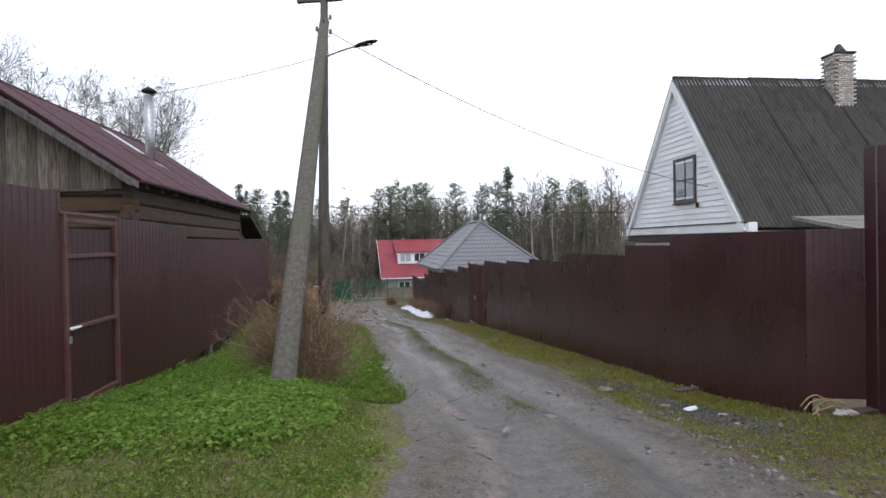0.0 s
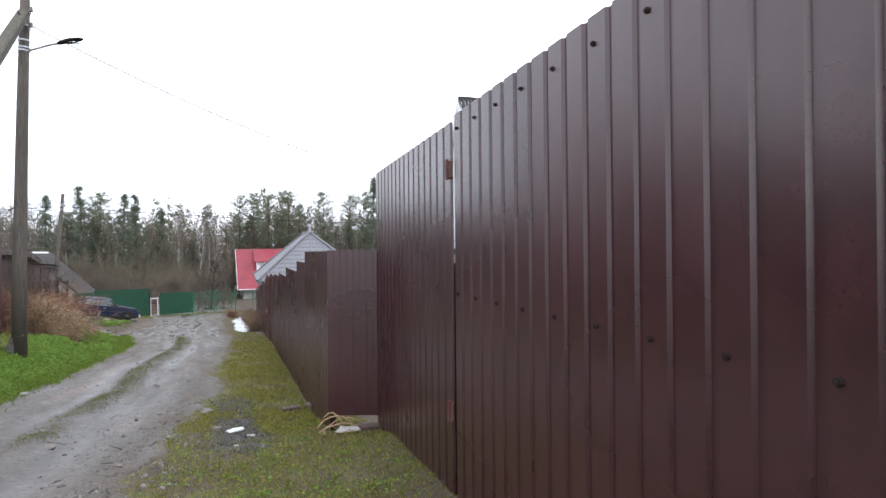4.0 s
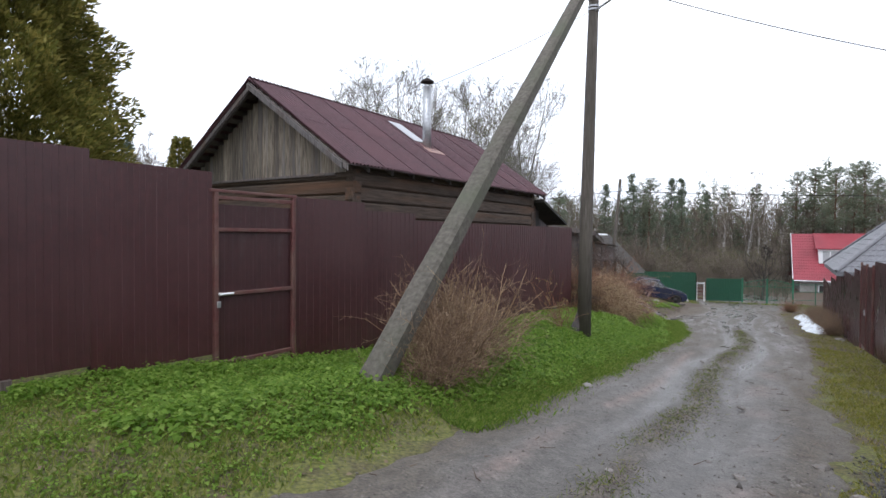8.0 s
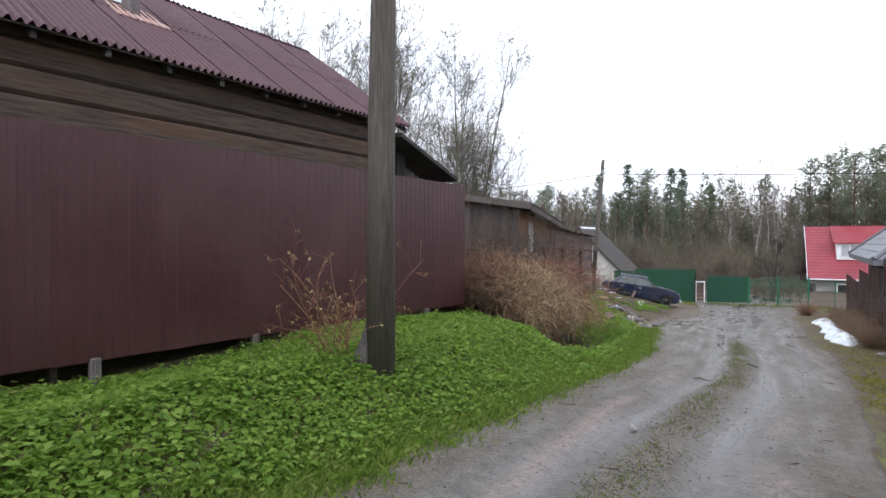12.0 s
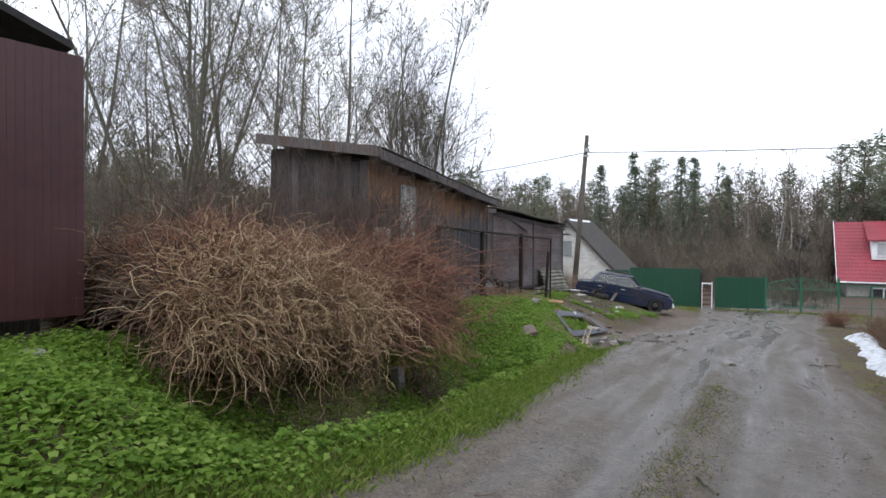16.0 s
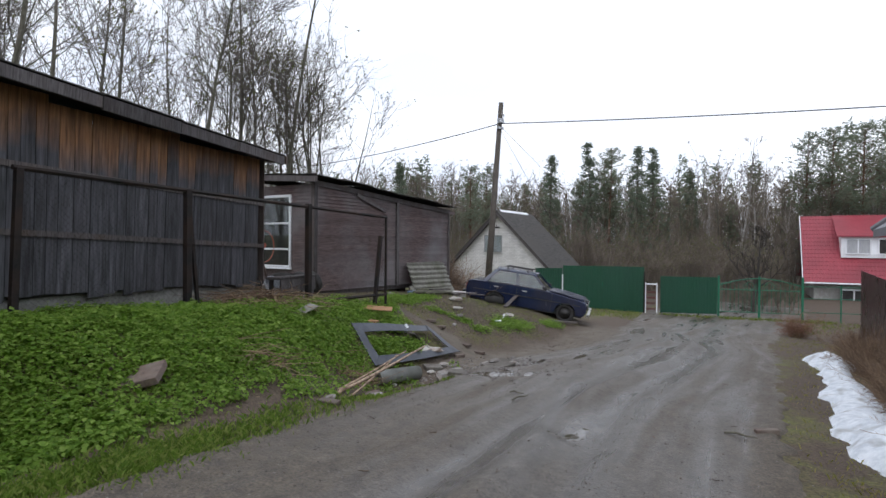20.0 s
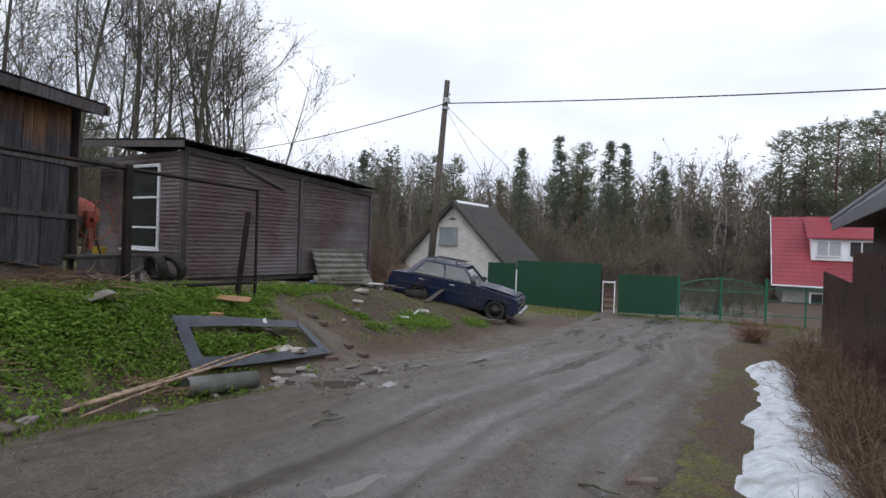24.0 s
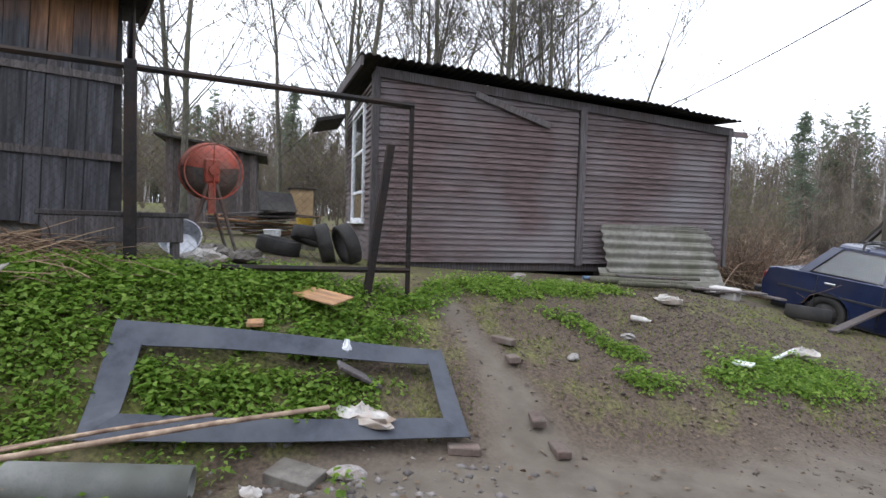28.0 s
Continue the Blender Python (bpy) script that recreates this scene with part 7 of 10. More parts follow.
for k in range(150):
    a = radians(r6.uniform(50, 236))
    d = r6.uniform(34, 54)
    x, y = -12 + d * math.cos(a) * 1.05, 34 + d * math.sin(a)
    if (-30 < x < -8 and y < 62) or (-17.5 < x < 6 and y < 74) or (x > -9 and y < 60) or (x > -36 and y < 12) or in_garden(x, y):
        continue
    put_tree("brush", x, y, r6.uniform(0.9, 1.7), "woods")
for k in range(46):
    x, y = r6.uniform(-40, -21), r6.uniform(60, 74)
    if not in_garden(x, y):
        put_tree("brush", x, y, r6.uniform(0.7, 1.2), "brushwood at the lane's end")
for k in range(16):
    x, y = r6.uniform(-24, -18.5), r6.uniform(56.5, 61)
    put_tree("brush", x, y, r6.uniform(0.3, 0.5), "low brushwood behind the gate")
for k in range(46):
    put_tree("brush", r6.uniform(-46, -25), r6.uniform(12, 33), r6.uniform(0.6, 1.1), "brushwood behind the sheds")
# conifers and birches whose crowns stand out above the woods: kind, place, height of the tip
for kind, x, y, top in (("pine", -40.1, 52.8, 6.1), ("spruce", -44.0, 66.0, 9.0), ("pine", -40.9, 71.3, 9.6), ("spruce", -37.6, 71.2, 9.6), ("spruce", -37.2, 73.9, 9.8), ("birch", -31.6, 79.4, 11.5), ("spruce", -40.2, 85.0, 8.9), ("pine", -25.9, 79.8, 9.6), ("pine", -24.3, 80.4, 10.2), ("pine", -20.9, 77.4, 9.6), ("pine", -18.6, 80.0, 10.2), ("spruce", -52.2, 53.3, 8.2), ("pine", -47.0, 60.0, 7.6), ("spruce", -42.6, 71.4, 10.5), ("pine", -20.7, 82.4, 10.6), ("spruce", -6.9, 79.2, 12.3), ("birch", -2.6, 74.6, 12.8), ("pine", -11.2, 83.6, 10.2), ("aspen", 7.9, 79.7, 12.6), ("pine", 3.8, 76.9, 9.5), ("pine", -8.5, 82.0, 10.5), ("pine", -15.0, 84.0, 10.6)):
    full = {"pine": 18.0, "spruce": 17.0, "birch": 15.0, "aspen": 13.0}[kind]
    put_tree(kind, x, y, (top - float(land(x, y))) / full, "tall trees in the woods")
# grey alders behind the sheds
for x, y, s in ((-24.5, 31.5, 1.0), (-23.0, 27.6, 0.95), (-21.5, 24.0, 1.0), (-24.5, 22.0, 1.1), (-19.0, 20.0, 0.95), (-22.0, 17.5, 1.05), (-27.5, 26.5, 1.15), (-31.0, 29.0, 1.2), (-17.5, 17.0, 0.85), (-34.0, 32.0, 1.2), (-27.0, 31.0, 1.1), (-24.0, 29.5, 1.05), (-22.5, 20.5, 1.05), (-26.0, 19.5, 1.1), (-29.0, 23.5, 1.15), (-20.5, 15.0, 1.0), (-31.5, 26.0, 1.15)):
    put_tree("alder", x, y, s * r6.uniform(1.1, 1.25) * (0.8 if y < 21 else 1.0), "alders behind the sheds")
for x, y, s in ((-25.8, 32.9, 1.0), (-24.6, 28.8, 0.95), (-22.6, 20.0, 0.8), (-26.6, 34.4, 1.05), (-28.0, 33.0, 1.1)):
    put_tree("sallow", x, y, s, "alders behind the sheds")
for kind, x, y, s in (("sallow", -14.6, 18.8, 0.95), ("alder", -13.7, 19.3, 0.85), ("alder", -18.8, 22.2, 1.0), ("alder", -15.6, 23.2, 0.9), ("brush", -12.9, 18.2, 0.7), ("brush", -13.9, 17.4, 0.8), ("brush", -15.2, 19.9, 0.8), ("brush", -12.4, 19.6, 0.6)):
    put_tree(kind, x, y, s, "trees behind the bramble")
for x, y, s in ((-23.5, 36.2, 0.5), (-26.5, 38.5, 0.6), (-30.0, 41.0, 0.7), (-25.5, 58.0, 1.0), (-28.5, 56.5, 1.0), (-31.0, 58.5, 1.1), (-34.5, 57.0, 1.1), (-38.0, 52.0, 1.1), (-41.0, 46.0, 1.1), (-22.5, 64.0, 0.9), (-27.0, 66.0, 1.2), (-32.0, 66.0, 1.2), (9.0, 62.0, 1.1)):
    put_tree("brush", x, y, s, "brushwood at the lane's end")
DARKW = mat("dark_wet_bark", (0.030, 0.025, 0.021), (0.065, 0.054, 0.046), 0.9, 6, 0.3)
APPLE = [bare_tree(81, 4.6, 0.14, DARKW, twigs=DARKW, wide=0.62, dense=0.85, low=0.22, thin=1.5)]
plant_tree(APPLE[0], "apple_tree", "dark gnarled leafless apple tree behind the iron gate", -19.4, 57.2, 20, 1.05)
for x, y, s in ((-1.5, 50.0, 0.8), (2.5, 46.5, 0.9), (6.0, 47.0, 0.9)):
    plant_tree(APPLE[0], "fruit_tree", "leafless garden fruit tree behind the fence", x, y, r6.uniform(0, 360), s, "garden trees")
# the wood's dense rear: stems, twig haze and conifer crowns too far to tell apart
g = np.random.default_rng(99)
N = 6000
a = np.radians(g.uniform(34, 238, N))
d = g.uniform(58, 100, N)
bx, by = -12 + d * np.cos(a) * 1.05, 34 + d * np.sin(a) * np.where(a < 2.6, 0.9, 1.0)
base = np.stack([bx, by, land(bx, by) - 0.2], 1)
hh = g.uniform(8.5, 15.5, N) * (0.85 + 0.2 * fbm(a * 9, a * 4, 1.0))
stem = grow(g, base, np.tile([0, 0, 1.0], (N, 1)) + g.normal(size=(N, 3)) * 0.06, hh, 4, 0.05, 0.2)
b1, w1, t1 = along(g, stem, 13, 0.10, 1.0)
tw1 = grow(g, b1, sprout(g, b1, w1, 0.6, 0.3), np.repeat(hh, 13) * 0.22 * (0.4 + g.random(len(b1))), 3, 0.2, 0.3)
stuff_ob = tagged(new("far_woods", np_mesh("far_woods", *joined(strands(stem[g.random(N) > 0.14], 0.07, 0.015), strands(tw1, 0.030, 0.011)), FARTWIG)), "dense brown leafless thicket closing the woods", "woods", kind="stuff")
pale = stem[(np.arange(N) % 8) == 3]
tagged(new("birch_stems", np_mesh("birch_stems", *strands(pale, 0.085, 0.02), BIRCH)), "pale birch stems standing in the far woods", "woods", kind="stuff")
pick = g.random(len(tw1)) < 0.9
HAZE = leafmat("mixed_spring_haze", (0.145, 0.112, 0.071), (0.195, 0.160, 0.094), (0.19, 0.186, 0.084), 0.5)
haze = tagged(new("twig_haze", np_mesh("twig_haze", *tufts(g, tw1[pick][:, -1] + g.normal(size=(int(pick.sum()), 3)) * 0.15, 0.20, 0.7, 4, 0.22), HAZE)), "ochre and pale green bud haze of the far woods", "woods", kind="stuff")
sel = np.nonzero(g.random(N) < 0.06)[0]
cc = []
for i in sel:
    h = hh[i] * g.uniform(1.0, 1.2)
    m = 250
    t = g.random(m) ** 0.8
    pine = g.random() < 0.45
    t = 0.42 + 0.58 * t if pine else 0.12 + 0.88 * t
    r = h * (0.095 * np.sin(np.clip((t - 0.3) / 0.7, 0.05, 1) * np.pi) ** 0.9 * (0.75 + 0.25 * np.sin(t * 31)) if pine else 0.11 * (1.03 - t) * (0.7 + 0.3 * np.sin(t * 46))) * (0.25 + 0.75 * g.random(m))
    q = g.uniform(0, 2 * np.pi, m)
    cc.append(base[i] + np.stack([r * np.cos(q), r * np.sin(q), t * h + 0.2 * g.normal(size=m)], 1))
conif = tagged(new("far_conifers", np_mesh("far_conifers", *tufts(g, np.concatenate(cc), 0.66, 0.5, 1, 0.14), HAZY_NEEDLE)), "dark green pine and spruce crowns in the far woods", "woods", kind="stuff")


# thuja behind the western fence
def thuja(seed, h, r, n):
    g = np.random.default_rng(seed)
    t = g.random(n) ** 0.8
    a = g.uniform(0, 2 * np.pi, n)
    lump = 1 + 0.16 * np.sin(5 * a + 17 * t) + 0.14 * np.sin(9 * a - 31 * t) + 0.10 * np.sin(17 * a + 53 * t)
    rad = r * np.clip(1.05 - t, 0.03, 1) ** 0.6 * lump * (0.55 + 0.48 * g.random(n) ** 0.4)
    c = np.stack([rad * np.cos(a), rad * np.sin(a), t * h], 1)
    o = np.stack([np.cos(a), np.sin(a), 0.55 + 0 * a], 1) + g.normal(size=(n, 3)) * 0.45
    o /= np.linalg.norm(o, axis=1, keepdims=True)
    s = np.cross(o, g.normal(size=(n, 3)))
    s /= np.linalg.norm(s, axis=1, keepdims=True)
    k = (0.06 + 0.10 * g.random(n))[:, None]
    v = np.stack([c, c + o * k * 0.5 + s * k * 0.15, c + o * k, c + o * k * 0.5 - s * k * 0.15], 1).reshape(-1, 3)
    tr = np_mesh("trunk", *strands(grow(g, np.zeros((1, 3)), np.array([[0, 0, 1.0]]), np.array([h * 0.96]), 8, 0.02, 0.1), 0.12, 0.01, 8), BARK)
    return [("trunk", tr), ("spray_crown", np_mesh("spray_crown", v, np.arange(4 * n).reshape(-1, 4), THUJA))]


plant_tree(thuja(3, 7.6, 2.25, 170000), "thuja_tree", "tall bushy yellow-green thuja behind the brown fence", -5.8, 2.6, 30)
plant_tree(thuja(4, 4.2, 0.6, 9000), "thuja_tree", "small pointed thuja beside the log house", -9.6, 6.2, 30)


# ---- low plants ----
def stuff(name, v, f, material, label, category="plant"):
    return tagged(new(name, np_mesh(name, v, f, material)), label, category, kind="stuff")


def leaf_quads(g, c, size, tilt=0.5):
    """Folded leaves lying on points, each turned and tilted at random."""
    n = len(c)
    a = g.uniform(0, 2 * np.pi, n)
    d = np.stack([np.cos(a), np.sin(a), g.normal(size=n) * tilt], 1)
    d /= np.linalg.norm(d, axis=1, keepdims=True)
    s = np.cross(d, np.array([0, 0, 1.0]) + g.normal(size=(n, 3)) * 0.25)
    s /= np.linalg.norm(s, axis=1, keepdims=True)
    up = np.cross(s, d)
    k = (size * (0.55 + 0.9 * g.random(n)))[:, None]
    v = np.stack([c, c + d * k * 0.45 + s * k * 0.36 + up * k * 0.06, c + d * k - up * k * 0.12, c + d * k * 0.45 - s * k * 0.36 + up * k * 0.06, c + d * k * 0.5 - up * k * 0.03], 1)
    i = np.arange(n)[:, None] * 5
    f = np.concatenate([i + np.array([[0, 4, 2, 1]]), i + np.array([[0, 3, 2, 4]])])
    return v.reshape(-1, 3), f


def spots(g, n, x0, x1, y0, y1, keep):
    """Random places in a stretch of the plan that the rule keeps by chance."""
    x, y = g.uniform(x0, x1, n), g.uniform(y0, y1, n)
    k = g.random(n) < keep(x, y)
    return x[k], y[k]


def west_fence_x(y):
    return np.interp(y, [-20, WF_A[1], WF_B[1], 17.4, 21.0, 23.5, 30.5, 31.5, 33, 40], [5.5, WF_A[0], WF_B[0], -7.2, -9.2, -11.3, -14.9, -16.4, -17.3, -19.0])


gw = np.random.default_rng(21)


def verge_weeds(x, y):
    dl = left_edge(y) - x
    inside = smooth(-0.1, 0.12, x - west_fence_x(y))
    start = np.interp(y, [3.6, 5.5, 7.5, 10, 16], [1.1, 0.7, 0.4, 0.22, 0.22])
    k = smooth(start - 0.15, start + 0.35, dl + 0.25 * fbm(x, y, 2.2)) * inside * smooth(3.2, 4.6, y) * (1 - smooth(18.6, 19.6, y))
    k = np.maximum(k, inside * smooth(0.75, 0.35, x - west_fence_x(y) + 0.25 * fbm(x, y, 1.7)) * smooth(2.4, 3.4, y) * (1 - smooth(4.6, 5.6, y)))
    k = k * (1 - np.exp(-(((x + 7.75) * 0.9 + (y - 18.6) * 0.42) ** 2 / 1.2 + ((y - 18.6) * 0.9 - (x + 7.75) * 0.42) ** 2 / 3.0) ** 2))
    return k * np.clip(0.95 + 0.7 * fbm(x, y, 1.6), 0.35, 1)


# the steel frame that lies on the bank: corners of its outline and of its opening
FA, FD, FB, FC = (np.array(p) for p in ((-12.70, 28.58, -1.81), (-13.81, 30.98, -2.16), (-12.96, 31.32, -2.66), (-12.03, 28.74, -2.50)))


def inset(p, q, r, a, b):
    """The inner corner at q between the sides to p and r, a and b wide."""
    u, v = (p - q) / np.linalg.norm(p - q), (r - q) / np.linalg.norm(r - q)
    s = math.sqrt(max(1e-6, 1 - float(u @ v) ** 2))
    return q + u * (b / s) + v * (a / s)


outer = [FA, FD, FB, FC]
wid = [0.21, 0.17, 0.19, 0.22]
inner = [inset(outer[k - 1], outer[k], outer[(k + 1) % 4], wid[k - 1], wid[k]) for k in range(4)]


def within(x, y, ring):
    """How far inside a convex outline, walked clockwise, a place lies."""
    d = np.full(np.broadcast(x, y).shape, 9.0)
    for p, q in zip(ring, ring[1:] + ring[:1]):
        u = (q - p)[:2] / np.linalg.norm((q - p)[:2])
        d = np.minimum(d, (x - p[0]) * u[1] - (y - p[1]) * u[0])
    return d


def bank_weeds(x, y):
    dl = left_edge(y) - x
    k = smooth(0.62, 1.1, dl + 0.3 * fbm(x, y, 1.9)) * smooth(19.6, 20.6, y) * smooth(-0.5, 0.2, x - west_fence_x(y) + 0.5 * fbm(y, x, 1.1))
    low = 1 - 0.85 * (np.exp(-((x + 10.4) ** 2 + (y - 26.7) ** 2) / 0.22) + np.exp(-((x + 11.15) ** 2 + (y - 27.6) ** 2) / 0.12) + np.exp(-((x + 9.5) ** 2 + (y - 24.7) ** 2) / 0.09) + np.exp(-((x + 12.6) ** 2 + (y - 30.3) ** 2) / 0.5) + np.exp(-(((x + 7.45) ** 2 + (y - 20.0) ** 2) / 0.5) ** 2))
    end = 1 - smooth(30.1, 30.9, y + 0.16 * (x + 13.5) + 0.3 * fbm(x, y, 2.0))
    k = k * (1 - 0.55 * np.exp(-((dl - 1.05 - 0.3 * fbm(x, y, 1.4)) ** 2) / 0.16) * smooth(24.8, 26.0, y))
    k = k * (1 - 0.92 * smooth(1.75, 1.25, dl + 0.25 * fbm(x, y, 1.8)) * smooth(26.8, 28.0, y))
    k = np.where(within(x, y, inner) > 0.03, np.maximum(k, 1.6 * smooth(30.9, 30.3, y)), k) * (1 - (within(x, y, outer) > -0.06) * (within(x, y, inner) < 0.05))
    return np.clip(k * low * end * np.clip(0.9 + 0.6 * fbm(x, y, 1.5), 0.2, 1), 0, 1)


def yard_weeds(x, y):
    """Clumps in the yard: middle, half lengths along and across, turn."""
    k = np.zeros(np.broadcast(x, y).shape)
    for cx, cy, a, b, turn in ((-15.1, 34.75, 0.95, 0.38, 112), (-15.5, 36.75, 0.40, 0.25, 115), (-15.25, 32.35, 0.30, 0.17, 70), (-14.88, 32.85, 0.26, 0.15, 65), (-15.9, 31.75, 1.15, 0.30, 118), (-16.6, 33.0, 0.3, 0.15, 100), (-14.3, 33.1, 0.4, 0.1, 95)):
        c, q = math.cos(radians(turn)), math.sin(radians(turn))
        u, v = (x - cx) * c + (y - cy) * q, -(x - cx) * q + (y - cy) * c
        k = np.maximum(k, np.exp(-(((u / a) ** 2 + (v / b) ** 2) * (1 + 0.35 * fbm(x, y, 3.0))) ** 2))
    return np.clip(k * 1.1, 0, 1)


def rosettes(g, x, y, hmax, per, size):
    """Low plants, each a dome of leaves on stalks that lean out from its middle."""
    n = len(x)
    big = np.clip(0.75 + 0.45 * fbm(x, y, 2.7) + 0.25 * g.normal(size=n), 0.35, 1.5)
    px, py, k = np.repeat(x, per), np.repeat(y, per), np.repeat(big, per)
    m = n * per
    a, r = g.uniform(0, 2 * np.pi, m), np.sqrt(g.random(m))
    out = np.stack([np.cos(a), np.sin(a)], 1)
    reach = 0.115 * k * r
    c = np.stack([px + out[:, 0] * reach, py + out[:, 1] * reach, np.zeros(m)], 1)
    c[:, 2] = land(c[:, 0], c[:, 1]) + hmax * k * (1.0 - 0.75 * r ** 2) * (0.6 + 0.4 * g.random(m)) + 0.008
    turn = a + g.normal(size=m) * 0.9
    d = np.stack([np.cos(turn), np.sin(turn), 0.15 - 0.6 * r + 0.25 * g.normal(size=m)], 1)
    d /= np.linalg.norm(d, axis=1, keepdims=True)
    w = np.cross(d, np.array([0, 0, 1.0]) + g.normal(size=(m, 3)) * 0.3)
    w /= np.linalg.norm(w, axis=1, keepdims=True)
    up = np.cross(w, d)
    q = (size * (0.5 + 0.7 * g.random(m)) * (0.6 + 0.4 * k))[:, None]
    v = np.stack([c, c + d * q * 0.42 + w * q * 0.40 + up * q * 0.07, c + d * q - up * q * 0.16, c + d * q * 0.42 - w * q * 0.40 + up * q * 0.07, c + d * q * 0.5 - up * q * 0.04], 1)
    i = np.arange(m)[:, None] * 5
    return v.reshape(-1, 3), np.concatenate([i + np.array([[0, 4, 2, 1]]), i + np.array([[0, 3, 2, 4]])])


def near_grass(x, y):
    dl, dr = left_edge(y) - x, x - right_edge(y)
    k = smooth(0.0, 0.45, np.maximum(dl, dr) + 0.3 * fbm(x, y, 2.2)) * (0.65 + 0.6 * fbm(x, y, 1.9))
    return np.clip(k * (1 - 0.95 * cinder_patch(x, y)), 0, 1)


vf = []
for n, box, keep, hmax, per, size in ((37000, (-7.2, 2.4, 3.0, 19.5), verge_weeds, 0.12, 16, 0.056), (33000, (-15.3, -5.8, 19.6, 31.0), bank_weeds, 0.15, 24, 0.058), (10500, (-17.5, -13, 30.6, 39), yard_weeds, 0.12, 20, 0.048)):
    x, y = spots(gw, n, *box, keep)
    vf.append(rosettes(gw, x, y, hmax, per, size))
x, y = spots(gw, 16000, -2.6, 2.6, -0.8, 8.5, lambda x, y: near_grass(x, y) * (x > west_fence_x(y)) * (x < right_edge(y)) * np.clip(0.45 + 0.7 * fbm(x, y, 1.2), 0, 1))
vf.append(rosettes(gw, x, y, 0.035, 7, 0.034))
x, y = spots(gw, 9000, 3.2, 7.8, 0.0, 9.0, lambda x, y: near_grass(x, y) * (x > right_edge(y)) * (x + 0.38 * (y - 6.88) < 6.3) * np.clip(0.25 + 0.7 * fbm(x, y, 1.2), 0, 1))
vf.append(rosettes(gw, x, y, 0.03, 6, 0.03))
stuff("weeds", *joined(*vf), WEED, "dense low green nettle and ground elder leaves", "weeds")


# short grass on the verges, thin by the lane and yellowed on the corner
def blades(g, x, y, h, w=0.006):
    n = len(x)
    b = np.stack([x, y, land(x, y) - 0.005], 1)
    a = g.uniform(0, 2 * np.pi, n)
    s = np.stack([np.cos(a), np.sin(a), 0 * a], 1) * w
    lean = g.normal(size=(n, 3)) * 0.5 * h[:, None]
    lean[:, 2] = h
    v = np.stack([b - s, b + s, b + lean * np.array([0.35, 0.35, 0.7]) + s * 0.7, b + lean], 1)
    return v.reshape(-1, 3), np.arange(4 * n).reshape(-1, 4)


def east_strip(x, y):
    fx = np.interp(y, [EF_B[1], EF_A[1]], [EF_B[0], EF_A[0]])
    dr = x - right_edge(y)
    return np.clip(smooth(0.05, 0.45, dr + 0.2 * fbm(x, y, 2.6)) * (x < fx - 0.03) * (1 - 0.95 * cinder_patch(x, y)) * (0.6 + 0.6 * fbm(x, y, 1.9)), 0, 1)


def west_lip(x, y):
    dl = left_edge(y) - x
    return np.clip(np.exp(-((dl - 0.24 - 0.12 * fbm(x, y, 2.0)) ** 2) / 0.08) * (1.1 + 0.5 * fbm(x, y, 1.3)), 0, 1) * (y > 6.5) * (1 - 0.8 * smooth(24.5, 26.5, y)) * (y < 29.5)


vg, lip_blades = [], []
x, y = spots(gw, 170000, -2.6, 2.6, -0.6, 11.0, lambda x, y: near_grass(x, y) * (1 - smooth(7.0, 10.8, y)) * (x > west_fence_x(y)) * (x < right_edge(y)))
vg.append(blades(gw, x, y, gw.uniform(0.014, 0.06, len(x)), 0.0042))
x, y = spots(gw, 150000, 3.0, 9.0, -0.6, 8.6, lambda x, y: near_grass(x, y) * (x > right_edge(y)) * (x + 0.38 * (y - 6.88) < 6.3))
dry_blades = [blades(gw, x, y, gw.uniform(0.012, 0.042, len(x)), 0.0035)]
for y0, y1, n in ((7.0, 14.0, 26000), (14.0, 22.0, 26000), (22.0, 30.0, 8000), (30.0, 46.0, 8000)):
    x, y = spots(gw, n * 3, float(right_edge(y1)) - 0.2, float(np.interp(y0, [EF_B[1], EF_A[1]], [EF_B[0], EF_A[0]])), y0, y1, east_strip)
    dry_blades.append(blades(gw, x, y, gw.uniform(0.015, 0.055, len(x)), 0.0045))
for y0, y1 in ((6.5, 12), (12, 18), (18, 24), (24, 29.5)):
    x, y = spots(gw, 110000, float(left_edge(y1)) - 1.2, float(left_edge(y0)) + 0.1, y0, y1, west_lip)
    lip_blades.append(blades(gw, x, y, gw.uniform(0.03, 0.085, len(x)), 0.005))
x, y = spots(gw, 42000, -17.5, -12, 30.5, 39, lambda x, y: np.clip(3.5 * (moss_of(x, y) - 0.20 + 0.22 * fbm(x, y, 1.6)), 0, 0.9) * (left_edge(y) - x > 0.7) * (x > west_fence_x(y)))
vg.append(blades(gw, x, y, gw.uniform(0.012, 0.04, len(x)), 0.005))
x, y = spots(gw, 14000, -21, -14.5, 50.5, 56.5, lambda x, y: 0.8 * np.exp(-(((y - 52.2) - (x + 19.05) * 0.77 + 0.35) ** 2) / 0.12))
vg.append(blades(gw, x, y, gw.uniform(0.05, 0.16, len(x)), 0.012))
x, y = spots(gw, 9000, -24, -13, 44, 56, lambda x, y: 0.5 * (np.minimum(x - left_edge(y), right_edge(y) - x) < 0.0))
vg.append(blades(gw, x, y, gw.uniform(0.04, 0.13, len(x)), 0.012))
stuff("yellowed_grass", *joined(*dry_blades), leafmat("yellowed_grass_blades", (0.150, 0.165, 0.026), (0.255, 0.255, 0.050), (0.39, 0.33, 0.12), 0.45), "thin yellowed grass along the brown metal fence", "grass")
